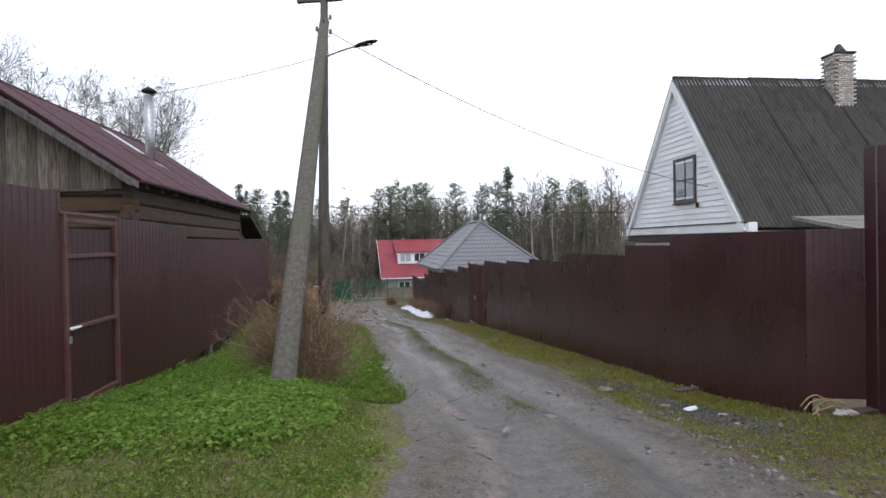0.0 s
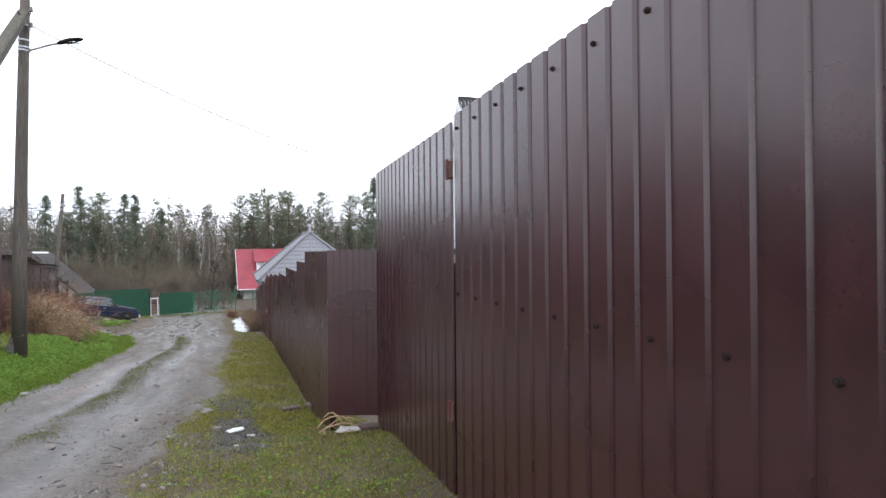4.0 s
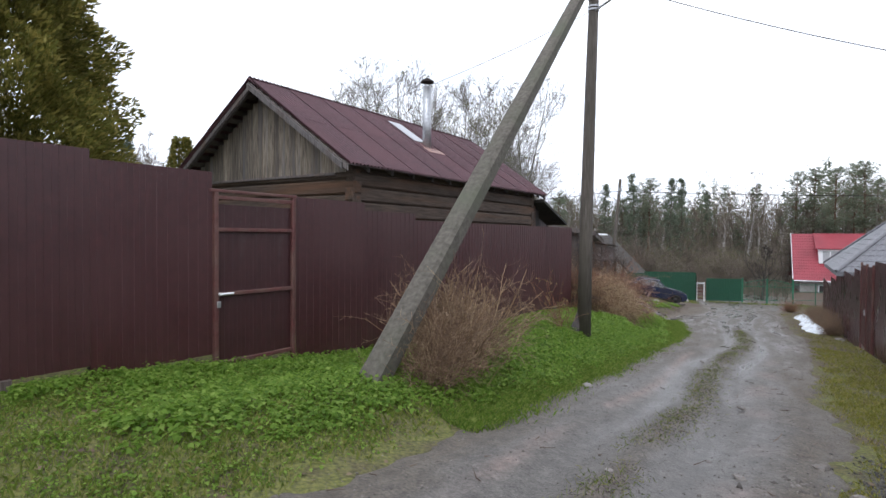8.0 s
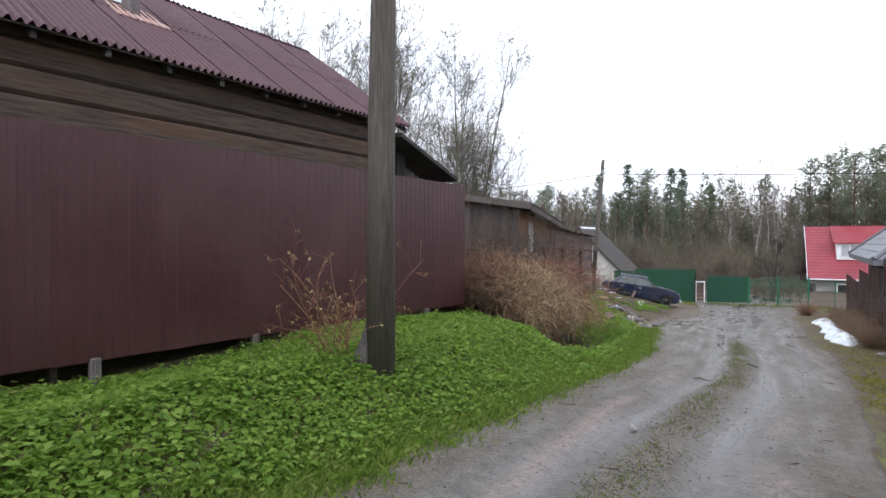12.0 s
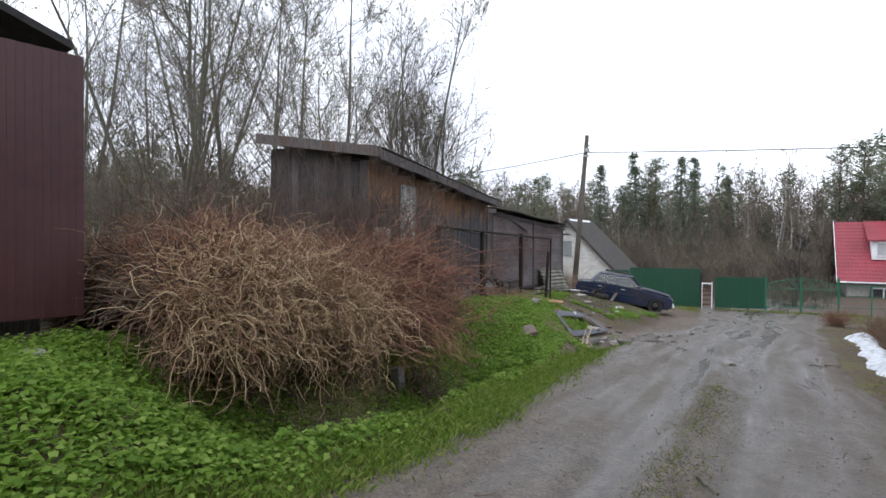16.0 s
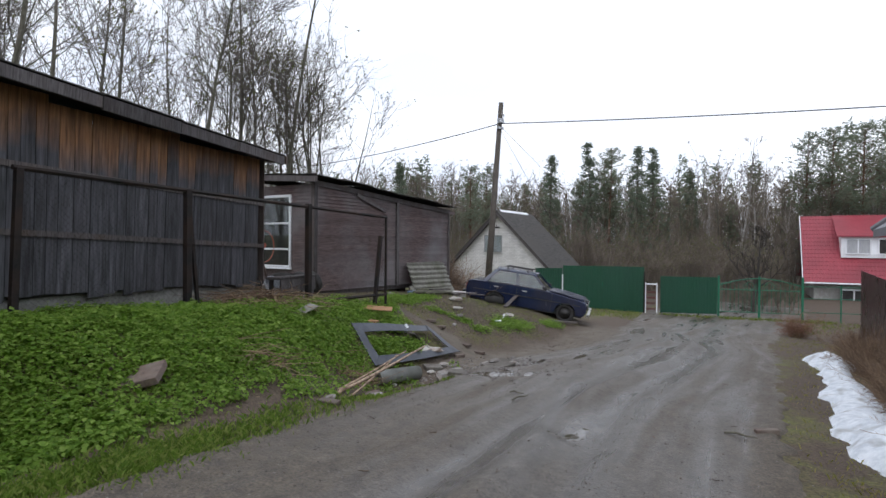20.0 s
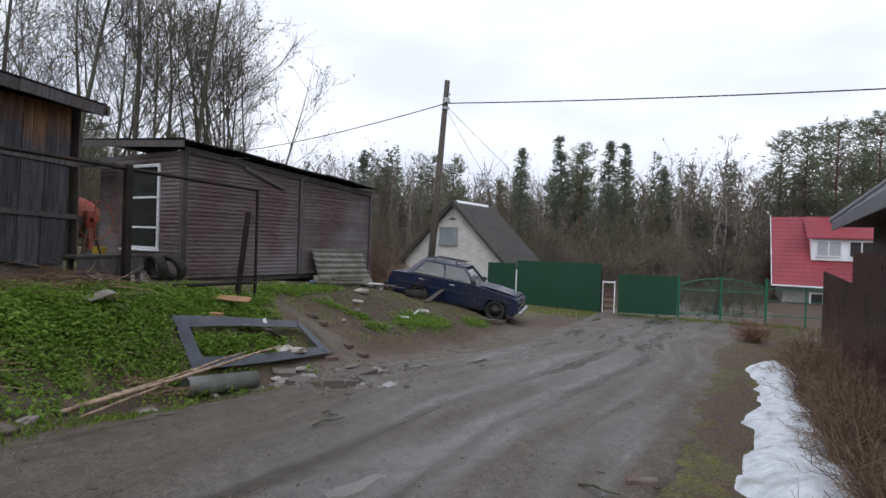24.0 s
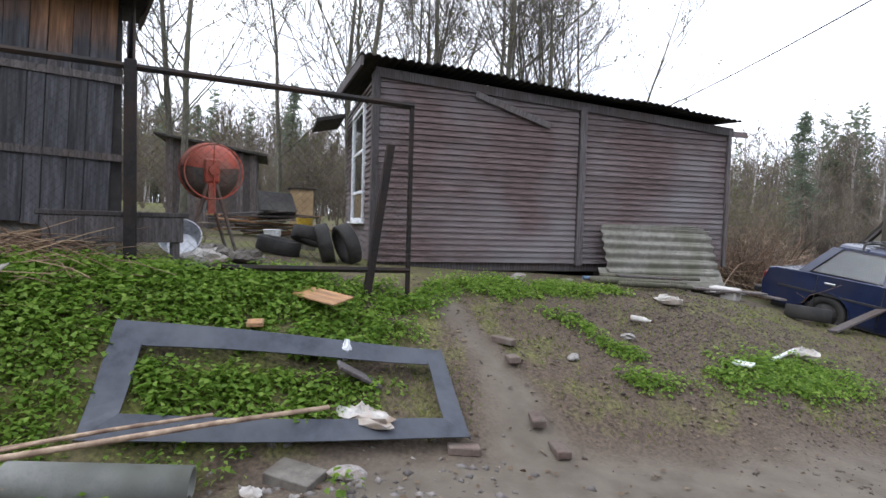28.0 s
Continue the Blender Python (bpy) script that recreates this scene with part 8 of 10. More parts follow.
stuff("lip_grass", *joined(*lip_blades), leafmat("fresh_lip_grass_blades", (0.085, 0.150, 0.018), (0.155, 0.245, 0.034), (0.27, 0.31, 0.085), 0.45), "fresh green grass along the lane's western lip", "grass")
stuff("grass", *joined(*vg), GRASSM, "short yellow-green spring grass on the verges", "grass")

# fallen leaves along fences and in the grass
LITTER = leafmat("dead_leaves", (0.050, 0.032, 0.020), (0.105, 0.070, 0.042), (0.18, 0.135, 0.085))
xs, ys = [], []
for box, n, keep in (((-7.2, 2.4, 0.5, 19), 5200, lambda x, y: (x > west_fence_x(y)) * (left_edge(y) - x > 0.05) * 0.5), ((-9, 8.5, 1, 40), 9000, lambda x, y: (x - right_edge(y) > 0.1) * (x < np.interp(y, [EF_B[1], EF_A[1]], [EF_B[0], EF_A[0]])) * 0.8), ((-17, -8, 22, 39), 6000, lambda x, y: (left_edge(y) - x > 0.3) * (x > west_fence_x(y)) * 0.6)):
    x, y = spots(gw, n, *box, keep)
    xs.append(x)
    ys.append(y)
x, y = np.concatenate(xs), np.concatenate(ys)
stuff("leaf_litter", *leaf_quads(gw, np.stack([x, y, land(x, y) + 0.015], 1), 0.045, 0.2), LITTER, "scattered brown dead leaves and bits", "leaf litter")

# ---- dry canes and shrubs ----
CANE = leafmat("dry_bramble_canes", (0.115, 0.066, 0.044), (0.23, 0.150, 0.094), (0.38, 0.275, 0.170))
CANERED = leafmat("red_brown_fine_canes", (0.13, 0.056, 0.036), (0.24, 0.112, 0.068), (0.33, 0.18, 0.11))
STRAW = leafmat("straw_coloured_canes", (0.19, 0.115, 0.065), (0.36, 0.24, 0.14), (0.52, 0.40, 0.24))
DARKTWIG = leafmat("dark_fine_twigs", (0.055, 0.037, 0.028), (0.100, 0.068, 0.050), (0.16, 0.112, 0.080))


TWIGBR = leafmat("grey_brown_fine_shoots", (0.11, 0.072, 0.050), (0.225, 0.150, 0.100), (0.36, 0.26, 0.17))


def dome(g, n, spine, half, height, depth):
    """Points in the outer shell of a long heap, and the way out of it there."""
    sp = np.array(spine, float)
    t = g.random(n) * (len(sp) - 1 + 0.9) - 0.45
    i = np.clip(t.astype(int), 0, len(sp) - 2)
    c = sp[i] + (sp[i + 1] - sp[i]) * (t - i)[:, None]
    along_w = (sp[i + 1] - sp[i]) / np.linalg.norm(sp[i + 1] - sp[i], axis=1, keepdims=True)
    out = np.stack([along_w[:, 1], -along_w[:, 0]], 1)
    th = g.uniform(0.12, np.pi - 0.12, n)
    k = 1 - depth * g.random(n)
    ends = 1 - 0.45 * np.clip(np.abs(t - (len(sp) - 1) / 2) / ((len(sp) - 1) / 2 + 0.45), 0, 1) ** 4
    lum = 1 + 0.14 * fbm(c[:, 0] * 2 + th, c[:, 1] * 2 - th, 1.0)
    w = half * k * np.cos(th) * lum
    p = np.concatenate([c + out * w[:, None] * (1.0 - 0.0 * w[:, None]), np.zeros((n, 1))], 1)
    p[:, 2] = land(c[:, 0], c[:, 1]) + height * ends * k * np.sin(th) ** 0.75 * lum
    d = np.concatenate([out * np.cos(th)[:, None], np.sin(th)[:, None]], 1)
    return p, d


SPINE = ((-7.35, 17.6), (-7.6, 18.3), (-7.9, 19.0), (-8.2, 19.65))
bram = thing("bramble_heap", "large matted heap of dry reddish-brown bramble canes by the fence", "shrub")
gb = np.random.default_rng(33)


def lying(g, d, down):
    """Ways that lie in the heap's surface, drawn downwards."""
    w = np.cross(d, g.normal(size=d.shape))
    w /= np.linalg.norm(w, axis=1, keepdims=True) + 1e-9
    return w + d * 0.12 - np.array([0, 0, down])


# a tangled core whose inner shade is put into darker twig colour, then the reddish mat, the straw canes that hang down
# the face and curling loops
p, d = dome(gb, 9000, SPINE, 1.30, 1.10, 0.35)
tagged(part("shade_dark_core", np_mesh("shade_dark_core", *strands(grow(gb, p, lying(gb, d, 0.1), gb.uniform(0.3, 0.8, len(p)), 5, 0.35, -0.4), 0.010, 0.006), DARKTWIG), parent=bram), "", kind="stuff")
for nm, n, depth, lo, hi, r0, mt, down, bend, half, high in (("red_mat", 15000, 0.22, 0.25, 0.75, 0.0036, CANERED, 0.05, 0.36, 1.52, 1.30), ("cane_mat", 5200, 0.22, 0.4, 1.1, 0.0048, CANE, 0.2, 0.40, 1.52, 1.26)):
    p, d = dome(gb, n, SPINE, half, high, depth)
    keep = (d[:, 2] > 0.35) | (gb.random(n) < 0.45)
    p, d = p[keep], d[keep]
    st = grow(gb, p, lying(gb, d, down), gb.uniform(lo, hi, len(p)), 9, bend, -1.3)
    st[..., 2] = np.maximum(st[..., 2], land(st[..., 0], st[..., 1]) + 0.02)
    tagged(part(nm, np_mesh(nm, *strands(st, r0, r0 * 0.5), mt), parent=bram), "", kind="stuff")
for nm, n, lo, hi, r0, mt, bend in (("hanging_cane_mat", 2600, 0.5, 1.2, 0.0058, STRAW, 0.46), ("curling_cane_mat", 4200, 0.5, 1.1, 0.0050, STRAW, 0.72)):
    p, d = dome(gb, n * 2, SPINE[:3], 1.55, 1.22, 0.14)
    keep = (d[:, 2] < 0.8) & (d[:, 2] > 0.10)
    p, d = p[keep], d[keep]
    st = grow(gb, p, lying(gb, d, 0.75 if bend < 0.5 else 0.1), gb.uniform(lo, hi, len(p)), 14, bend, -1.5)
    st[..., 2] = np.maximum(st[..., 2], land(st[..., 0], st[..., 1]) + 0.02)
    tagged(part(nm, np_mesh(nm, *strands(st, r0, r0 * 0.55), mt), parent=bram), "", kind="stuff")
# long shoots reaching sideways from the far end over the ditch
b = np.stack([gb.normal(size=420) * 0.5 - 8.0, gb.normal(size=420) * 0.6 + 20.2, gb.uniform(-1.1, 0.0, 420)], 1)
st = grow(gb, b, np.stack([gb.normal(size=420) * 0.5 + 0.1, gb.uniform(0.2, 1.0, 420), gb.normal(size=420) * 0.35 + 0.15], 1), gb.uniform(0.6, 1.5, 420), 7, 0.14, -0.5)
sb, sw, _ = along(gb, st, 9, 0.2, 1.0)
sh = grow(gb, sb, sprout(gb, sb, sw, 0.55, 0.05), gb.uniform(0.1, 0.45, len(sb)), 4, 0.15, 0.0)
tagged(part("reaching_shoot_mat", np_mesh("reaching_shoot_mat", *joined(strands(st, 0.006, 0.003), strands(sh, 0.003, 0.0018)), CANERED), parent=bram), "", kind="stuff")


def cane_bush(name, label, x, y, h, spread, n, seed, mats, per=5, straight=0.35, z=None):
    """Many thin stems fanning out of one stool, with finer side shoots."""
    g = np.random.default_rng(seed)
    base = np.stack([g.normal(size=n) * spread * 0.22, g.normal(size=n) * spread * 0.22, np.full(n, -0.05)], 1)
    a = g.uniform(0, 2 * np.pi, n)
    way = np.stack([np.cos(a) * g.random(n), np.sin(a) * g.random(n), np.full(n, 0.8)], 1) * np.array([1.5 * spread / h, 1.5 * spread / h, 1.0])
    st = grow(g, base, way, h * g.uniform(0.45, 1.2, n), 7, 0.12, -straight)
    b, w, t = along(g, st, per, 0.25, 1.0)
    sh = grow(g, b, sprout(g, b, w, 0.62, 0.10), h * g.uniform(0.1, 0.36, len(b)), 4, 0.13, 0.0)
    b2, w2, t2 = along(g, sh, 3, 0.3, 1.0)
    sh2 = grow(g, b2, sprout(g, b2, w2, 0.5, 0.1), h * g.uniform(0.05, 0.15, len(b2)), 3, 0.15, 0.0)
    th = thing(name, label, "shrub", pose(x, y, float(land(x, y)) if z is None else z))
    tagged(part("stem_mass", np_mesh("stem_mass", *strands(st, 0.0055, 0.003), mats[0]), parent=th), "", kind="stuff")
    tagged(part("shoot_mass", np_mesh("shoot_mass", *joined(strands(sh, 0.0029, 0.0017), strands(sh2, 0.0020, 0.0013)), mats[1]), parent=th), "", kind="stuff")
    return th, sh


cane_bush("dry_shrub", "straw-brown leafless spirea shrub beside the leaning pole", -0.75, 7.75, 1.3, 0.9, 240, 41, (STRAW, CANE), 8, 0.12)
cane_bush("dry_shrub", "low straw-brown leafless shrub at the fence", -1.75, 8.6, 0.95, 0.7, 120, 42, (CANE, CANE), 8, 0.15)
cane_bush("dry_shrub", "straw-brown leafless shrub at the pole's foot", -0.15, 7.0, 0.9, 0.5, 90, 43, (CANE, CANE), 6)
bud_bush, sh = cane_bush("budding_shrub", "thin twiggy shrub with yellow opening buds by the pole", -3.25, 12.55, 1.15, 0.6, 22, 44, (CANERED, CANERED), 5)
YBUD = leafmat("yellow_buds", (0.16, 0.11, 0.05), (0.24, 0.19, 0.08), (0.28, 0.26, 0.10))
tagged(part("bud_haze", np_mesh("bud_haze", *tufts(gb, sh[:, -1], 0.034, 0.9, 4), YBUD), parent=bud_bush), "", kind="stuff")
for k, (x, y, h, s) in enumerate(((-8.9, 21.5, 2.2, 0.75), (-9.5, 20.8, 2.6, 0.9), (-9.3, 19.6, 2.5, 0.9), (-8.9, 18.4, 2.3, 0.9))):
    cane_bush("leafless_shrub", "dark fine-twigged leafless shrub before the board shed", x, y, h, s, 85, 51 + k, (DARKTWIG, DARKTWIG), 9)
for k, (x, y) in enumerate(((-4.7, 30.4), (-5.2, 31.7), (-5.9, 33.1), (-6.5, 34.6), (-7.2, 36.2), (-7.9, 37.6), (-8.6, 39.3), (-9.3, 41.0))):
    cane_bush("dry_weeds", "brown dry weed stems along the fence by the snow", x + 0.34, y + 0.15, 0.72 + 0.12 * (k % 3), 0.55, 150, 61 + k, (CANE, TWIGBR), 6, 0.15)
cane_bush("dry_shrub", "bare brown shrub before the red-roofed house", -12.6, 46.6, 1.0, 0.7, 120, 71, (CANE, CANERED), 6)
cane_bush("dry_shrub", "bare brown shrub at the white gable house", -20.9, 36.6, 1.4, 0.9, 120, 72, (DARKTWIG, TWIGBR), 7)
cane_bush("dry_shrub", "bare brown shrub behind the clapboard shed", -21.9, 37.4, 1.5, 1.0, 120, 73, (DARKTWIG, TWIGBR), 7)

# straw and stalks at the fence's foot
for label, (x, y), r, h, n in (("heap of cut straw-coloured stalks under the wire fence", (-13.35, 27.3), 0.75, 0.28, 420), ("heap of cut straw-coloured stalks under the wire fence", (-12.75, 26.6), 0.6, 0.2, 260), ("dry stalks lying on the bank", (-10.5, 26.2), 0.35, 0.14, 90), ("dry stalks lying on the bank", (-11.4, 28.0), 0.3, 0.14, 80), ("dry stalks lying at the fence's foot", (-3.9, 8.9), 0.55, 0.1, 70)):
    c = np.stack([x + gb.normal(size=n) * r * 0.5, y + gb.normal(size=n) * r * 0.5], 1)
    b = np.stack([c[:, 0], c[:, 1], land(c[:, 0], c[:, 1]) + gb.random(n) * h], 1)
    a = gb.uniform(0, 2 * np.pi, n)
    st = grow(gb, b, np.stack([np.cos(a), np.sin(a), gb.normal(size=n) * 0.2], 1), gb.uniform(0.2, 0.7, n), 4, 0.08, -0.2)
    stuff("stalk_heap", *strands(st, 0.005, 0.003), CANE, label, "stalks")

for x, y, h, k in ((-8.35, 21.3, 1.15, 0), (-8.0, 20.6, 0.9, 1), (-9.0, 22.2, 1.0, 2), (-7.5, 20.9, 0.6, 3)):
    cane_bush("twig_shrub", "dark fine-twigged bare shrub beside the bramble heap", x, y, h, 0.6, 60, 131 + k, (DARKTWIG, DARKTWIG), 9)


# ---- snow ----
def lump(x, y, rx, ry, h, turn, seed, n=26, m=14, z0=None, rag=0.25):
    """A low uneven heap with a ragged outline."""
    g = np.random.default_rng(seed)
    ph = g.uniform(0, 6.28, 6)
    rings = []
    for j in range(m + 1):
        q = j / m
        ring = []
        for i in range(n):
            a = 2 * np.pi * i / n
            e = 1 + rag * (0.5 * np.sin(2 * a + ph[0]) + 0.35 * np.sin(5 * a + ph[1]) + 0.25 * np.sin(9 * a + ph[2]))
            lx, ly = rx * e * q * np.cos(a), ry * e * q * np.sin(a)
            c, s = math.cos(radians(turn)), math.sin(radians(turn))
            wx, wy = x + lx * c - ly * s, y + lx * s + ly * c
            top = h * (1 - q**2.6) * (0.1 + 1.0 * float(vnoise(wx, wy, 1.7)) + 0.7 * float(vnoise(wx, wy, 4.5, 2)) + 0.3 * float(vnoise(wx, wy, 13.0, 3)))
            ring.append((wx, wy, float(land(wx, wy)) + top - 0.03 * q if z0 is None else z0 + top))
        rings.append(ring)
    return MB().loft(rings[::-1], caps=False)


ga, gc = np.meshgrid(np.linspace(-5.6, 5.6, 190), np.linspace(-0.95, 0.95, 40))
c, q = math.cos(radians(114.5)), math.sin(radians(114.5))
sx, sy = -7.00 + ga * c - gc * q, 35.05 + ga * q + gc * c
edge = 0.31 - np.abs(gc) - 0.35 * np.clip(np.abs(ga) - 4.4, 0, 2) + 0.30 * (vnoise(ga, gc * 0.3 + 9, 0.7, 21) - 0.5) + 0.20 * (vnoise(ga + gc, gc, 2.3, 22) - 0.5) + 0.05 * (vnoise(ga, gc, 6.0, 23) - 0.5)
high = 0.30 * np.sqrt(np.clip(edge, 0, 1)) * (0.55 + 0.8 * vnoise(ga, gc, 1.8, 24) + 0.35 * vnoise(ga, gc, 6.0, 25)) - 0.12 * np.clip(-edge, 0, 1)
i = (np.arange(39)[:, None] * 190 + np.arange(189)[None]).ravel()
fsn = np.stack([i, i + 1, i + 191, i + 190], 1)
fsn = fsn[(edge.ravel()[fsn] > -0.12).any(1)]
sn = new("snow_bank", np_mesh("snow_bank", np.stack([sx, sy, land(sx, sy) + high], -1).reshape(-1, 3), fsn, SNOW, True))
tagged(sn, "melting dirty snow bank along the fence", "snow", kind="structure")

# ---- puddles, stones and rubbish on the lane ----
WATER = bpy.data.materials.new("muddy_puddle_water")
WATER.use_nodes = True
wb = WATER.node_tree.nodes["Principled BSDF"]
wb.inputs["Base Color"].default_value, wb.inputs["Roughness"].default_value = (0.070, 0.058, 0.044, 1), 0.07
wb.inputs["Specular IOR Level"].default_value = 0.6
for k, (x, y, rx, ry, turn) in enumerate(PUDDLES):
    g = np.random.default_rng(80 + k)
    ph = g.uniform(0, 6.28, 3)
    c, s = math.cos(radians(turn)), math.sin(radians(turn))
    ring = []
    for i in range(30):
        a = 2 * math.pi * i / 30
        e = 1.02 + 0.2 * math.sin(2 * a + ph[0]) + 0.16 * math.sin(3 * a + ph[1]) + 0.1 * math.sin(7 * a + ph[2])
        ring.append((x + rx * e * math.cos(a) * c - ry * e * math.sin(a) * s, y + rx * e * math.cos(a) * s + ry * e * math.sin(a) * c))
    vv = [(x, y, float(land(x, y)) - 0.024)]
    for q in (0.35, 0.7, 0.9, 1.12):
        for px, py in ring:
            px, py = x + (px - x) * q, y + (py - y) * q
            zz = float(land(px, py)) - 0.024
            vv.append((px, py, zz if q < 1 else min(zz, float(road_surface(np.array([px]), np.array([py]))[0]) - 0.012)))
    ff = [(0, 1 + i, 1 + (i + 1) % 30) for i in range(30)] + [(1 + 30 * j + i, 31 + 30 * j + i, 31 + 30 * j + (i + 1) % 30, 1 + 30 * j + (i + 1) % 30) for j in range(3) for i in range(30)]
    mb = MB().add(vv, ff)
    tagged(part("puddle", mb, WATER, smooth=True), "shallow muddy puddle reflecting the sky", "puddle", kind="structure")


def rock(rx, ry, rz, seed, n=9, m=6):
    g = np.random.default_rng(seed)
    rings = []
    for j in range(m + 1):
        b = -np.pi / 2 + np.pi * j / m
        ring = []
        for i in range(n):
            a = 2 * np.pi * i / n
            k = 1 + 0.16 * g.normal()
            q = np.sign(np.cos(b)) * abs(np.cos(b)) ** 0.7
            ring.append((rx * k * q * np.cos(a), ry * k * q * np.sin(a), rz * (0.9 + 0.15 * g.random()) * np.sin(b)))
        rings.append(ring)
    return MB().loft(rings)


STONE = mat("grey_field_stone", (0.15, 0.14, 0.135), (0.31, 0.295, 0.28), 0.85, 12, 0.4, c3=(0.21, 0.17, 0.14), scale2=3, rand=0.3)
PALEST = mat("pale_stone", (0.19, 0.178, 0.166), (0.32, 0.30, 0.28), 0.85, 10, 0.3, rand=0.1)
ROCKS = [recalc(rock(1.0, 0.72, 0.45, 200 + k).mesh("stone", STONE)) for k in range(6)]
for x, y, s, m in ((-0.19, 9.74, 0.10, PALEST), (2.38, 6.91, 0.07, None), (2.14, 7.67, 0.06, None), (2.9, 7.93, 0.06, None), (-1.27, 14.77, 0.05, PALEST), (-3.5, 28.7, 0.16, PALEST), (-3.2, 28.2, 0.09, PALEST), (-11.75, 30.3, 0.17, PALEST), (-11.5, 29.95, 0.22, None), (-12.4, 30.5, 0.13, None), (-15.2, 33.0, 0.10, PALEST), (-14.5, 32.3, 0.08, PALEST), (-9.75, 26.85, 0.11, None), (-16.75, 31.8, 0.13, None), (-16.9, 32.5, 0.10, None), (-10.5, 27.9, 0.13, None), (-11.7, 31.0, 0.11, None), (-11.2, 30.8, 0.16, None), (-10.95, 31.05, 0.12, None), (1.45, 10.9, 0.06, None), (0.9, 12.6, 0.05, None), (3.1, 9.0, 0.08, None), (3.65, 8.3, 0.11, None), (4.3, 7.2, 0.07, None), (3.0, 6.2, 0.06, None), (2.6, 5.4, 0.05, None), (-6.0, 16.6, 0.12, None), (-5.4, 15.3, 0.10, None), (-6.9, 20.1, 0.06, PALEST), (-5.9, 19.3, 0.05, PALEST)):
    me = r6.choice(ROCKS)
    if m:
        me = me.copy()
        me.materials[0] = m
    dl = left_edge(y) < x < right_edge(y)
    ob = part("stone", me, m=pose(x, y, float(land(x, y)) + s * 0.18, r6.uniform(-12, 12), r6.uniform(-12, 12), r6.uniform(0, 360)) @ Matrix.Scale(s, 4))
    tagged(ob, "pale worn stone half sunk in the lane's edge" if m else "grey worn stone lying on the ground", "stone", group="stones on the lane")

# loose gravel
gg = np.random.default_rng(91)


def gravel(name, n, place, size, material, label):
    x, y = place(n)
    z = np.where(in_road(x, y) > 0.05, road_surface(x, y), land(x, y))
    n = len(x)
    base = np.array([(1, 0, 0), (0, 1, 0), (-1, 0, 0), (0, -1, 0), (0, 0, 0.7), (0, 0, -0.6)], float)
    v = base[None] * (1 + 0.35 * gg.normal(size=(n, 6, 1)))
    a = gg.uniform(0, 6.28, n)
    c, s = np.cos(a)[:, None], np.sin(a)[:, None]
    v = np.stack([v[..., 0] * c - v[..., 1] * s, v[..., 0] * s + v[..., 1] * c, v[..., 2]], -1)
    v = v * (size * (0.4 + gg.random(n) ** 2 * 1.2))[:, None, None] + np.stack([x, y, z], 1)[:, None]
    f = np.array([(0, 1, 4), (1, 2, 4), (2, 3, 4), (3, 0, 4), (1, 0, 5), (2, 1, 5), (3, 2, 5), (0, 3, 5)])
    stuff(name, v.reshape(-1, 3), (np.arange(n)[:, None, None] * 6 + f[None]).reshape(-1, 3), material, label, "gravel")


GRAVEL = leafmat("loose_gravel", (0.085, 0.076, 0.070), (0.155, 0.14, 0.13), (0.25, 0.23, 0.215))
GRAVEL.node_tree.nodes["Principled BSDF"].inputs["Roughness"].default_value = 0.8


def on_lane(n):
    y = gg.uniform(0.5, 44, n) ** 1.0
    w = gg.random(n)
    e = gg.random(n)
    side_bias = np.where(e < 0.6, np.where(w < 0.5, w * 0.5, 1 - (1 - w) * 0.5), w)
    x = left_edge(y) + (right_edge(y) - left_edge(y)) * np.clip(side_bias + 0.06 * gg.normal(size=n), -0.06, 1.06)
    return x, y


def rubble_edge(n):
    y = gg.uniform(1.5, 8.5, n)
    return right_edge(y) + gg.normal(size=n) * 0.35, y


gravel("gravel", 30000, on_lane, 0.008, GRAVEL, "loose small stones on the lane")
def on_mud(n):
    y = gg.uniform(22, 42, n)
    x = left_edge(y) + (right_edge(y) - left_edge(y)) * gg.random(n)
    k = gg.random(n) < 0.15 + 0.85 * smooth(0.45, 0.75, vnoise((x - left_edge(y)) * 2.2, y * 0.5, 1.0, 31))
    return x[k], y[k]


gravel("mud_clods", 9000, on_mud, 0.009, leafmat("brown_mud_clods", (0.070, 0.058, 0.047), (0.115, 0.096, 0.078), (0.17, 0.145, 0.12)), "small clods of brown mud on the lane")
gravel("gravel", 900, rubble_edge, 0.024, GRAVEL, "coarse stones along the lane's edge")
def on_cinders(n):
    y = gg.uniform(5.9, 10.0, n)
    x = np.interp(y, [5.9, 7.0, 8.0, 10.2], [5.15, 4.62, 4.18, 3.2]) + gg.normal(size=n) * 0.26
    k = gg.random(n) < 0.15 + cinder_patch(x, y)
    return x[k], y[k]


gravel("gravel", 5200, on_cinders, 0.016, leafmat("cinders", (0.03, 0.028, 0.027), (0.07, 0.065, 0.06), (0.14, 0.13, 0.12)), "dark cinders in the grass")
gravel("gravel", 9000, lambda n: (-15.7 + gg.normal(size=n) * 1.0, 34.4 + gg.normal(size=n) * 1.5), 0.017, leafmat("soil_crumbs", (0.05, 0.038, 0.030), (0.085, 0.066, 0.052), (0.13, 0.105, 0.085)), "dark soil crumbs on the yard")
gravel("gravel", 900, lambda n: (-11.5 + gg.normal(size=n) * 0.7, 30.6 + gg.normal(size=n) * 0.9), 0.03, GRAVEL, "broken stones by the puddle")

def on_crown(n):
    y = gg.uniform(6.0, 25.0, n)
    x = (left_edge(y) + right_edge(y)) / 2 + 0.05 + 0.08 * np.sin(y * 0.35) + gg.normal(size=n) * 0.15
    k = gg.random(n) < smooth(0.12, 0.6, vnoise(x, y, 1.3, 8))
    return x[k], y[k]


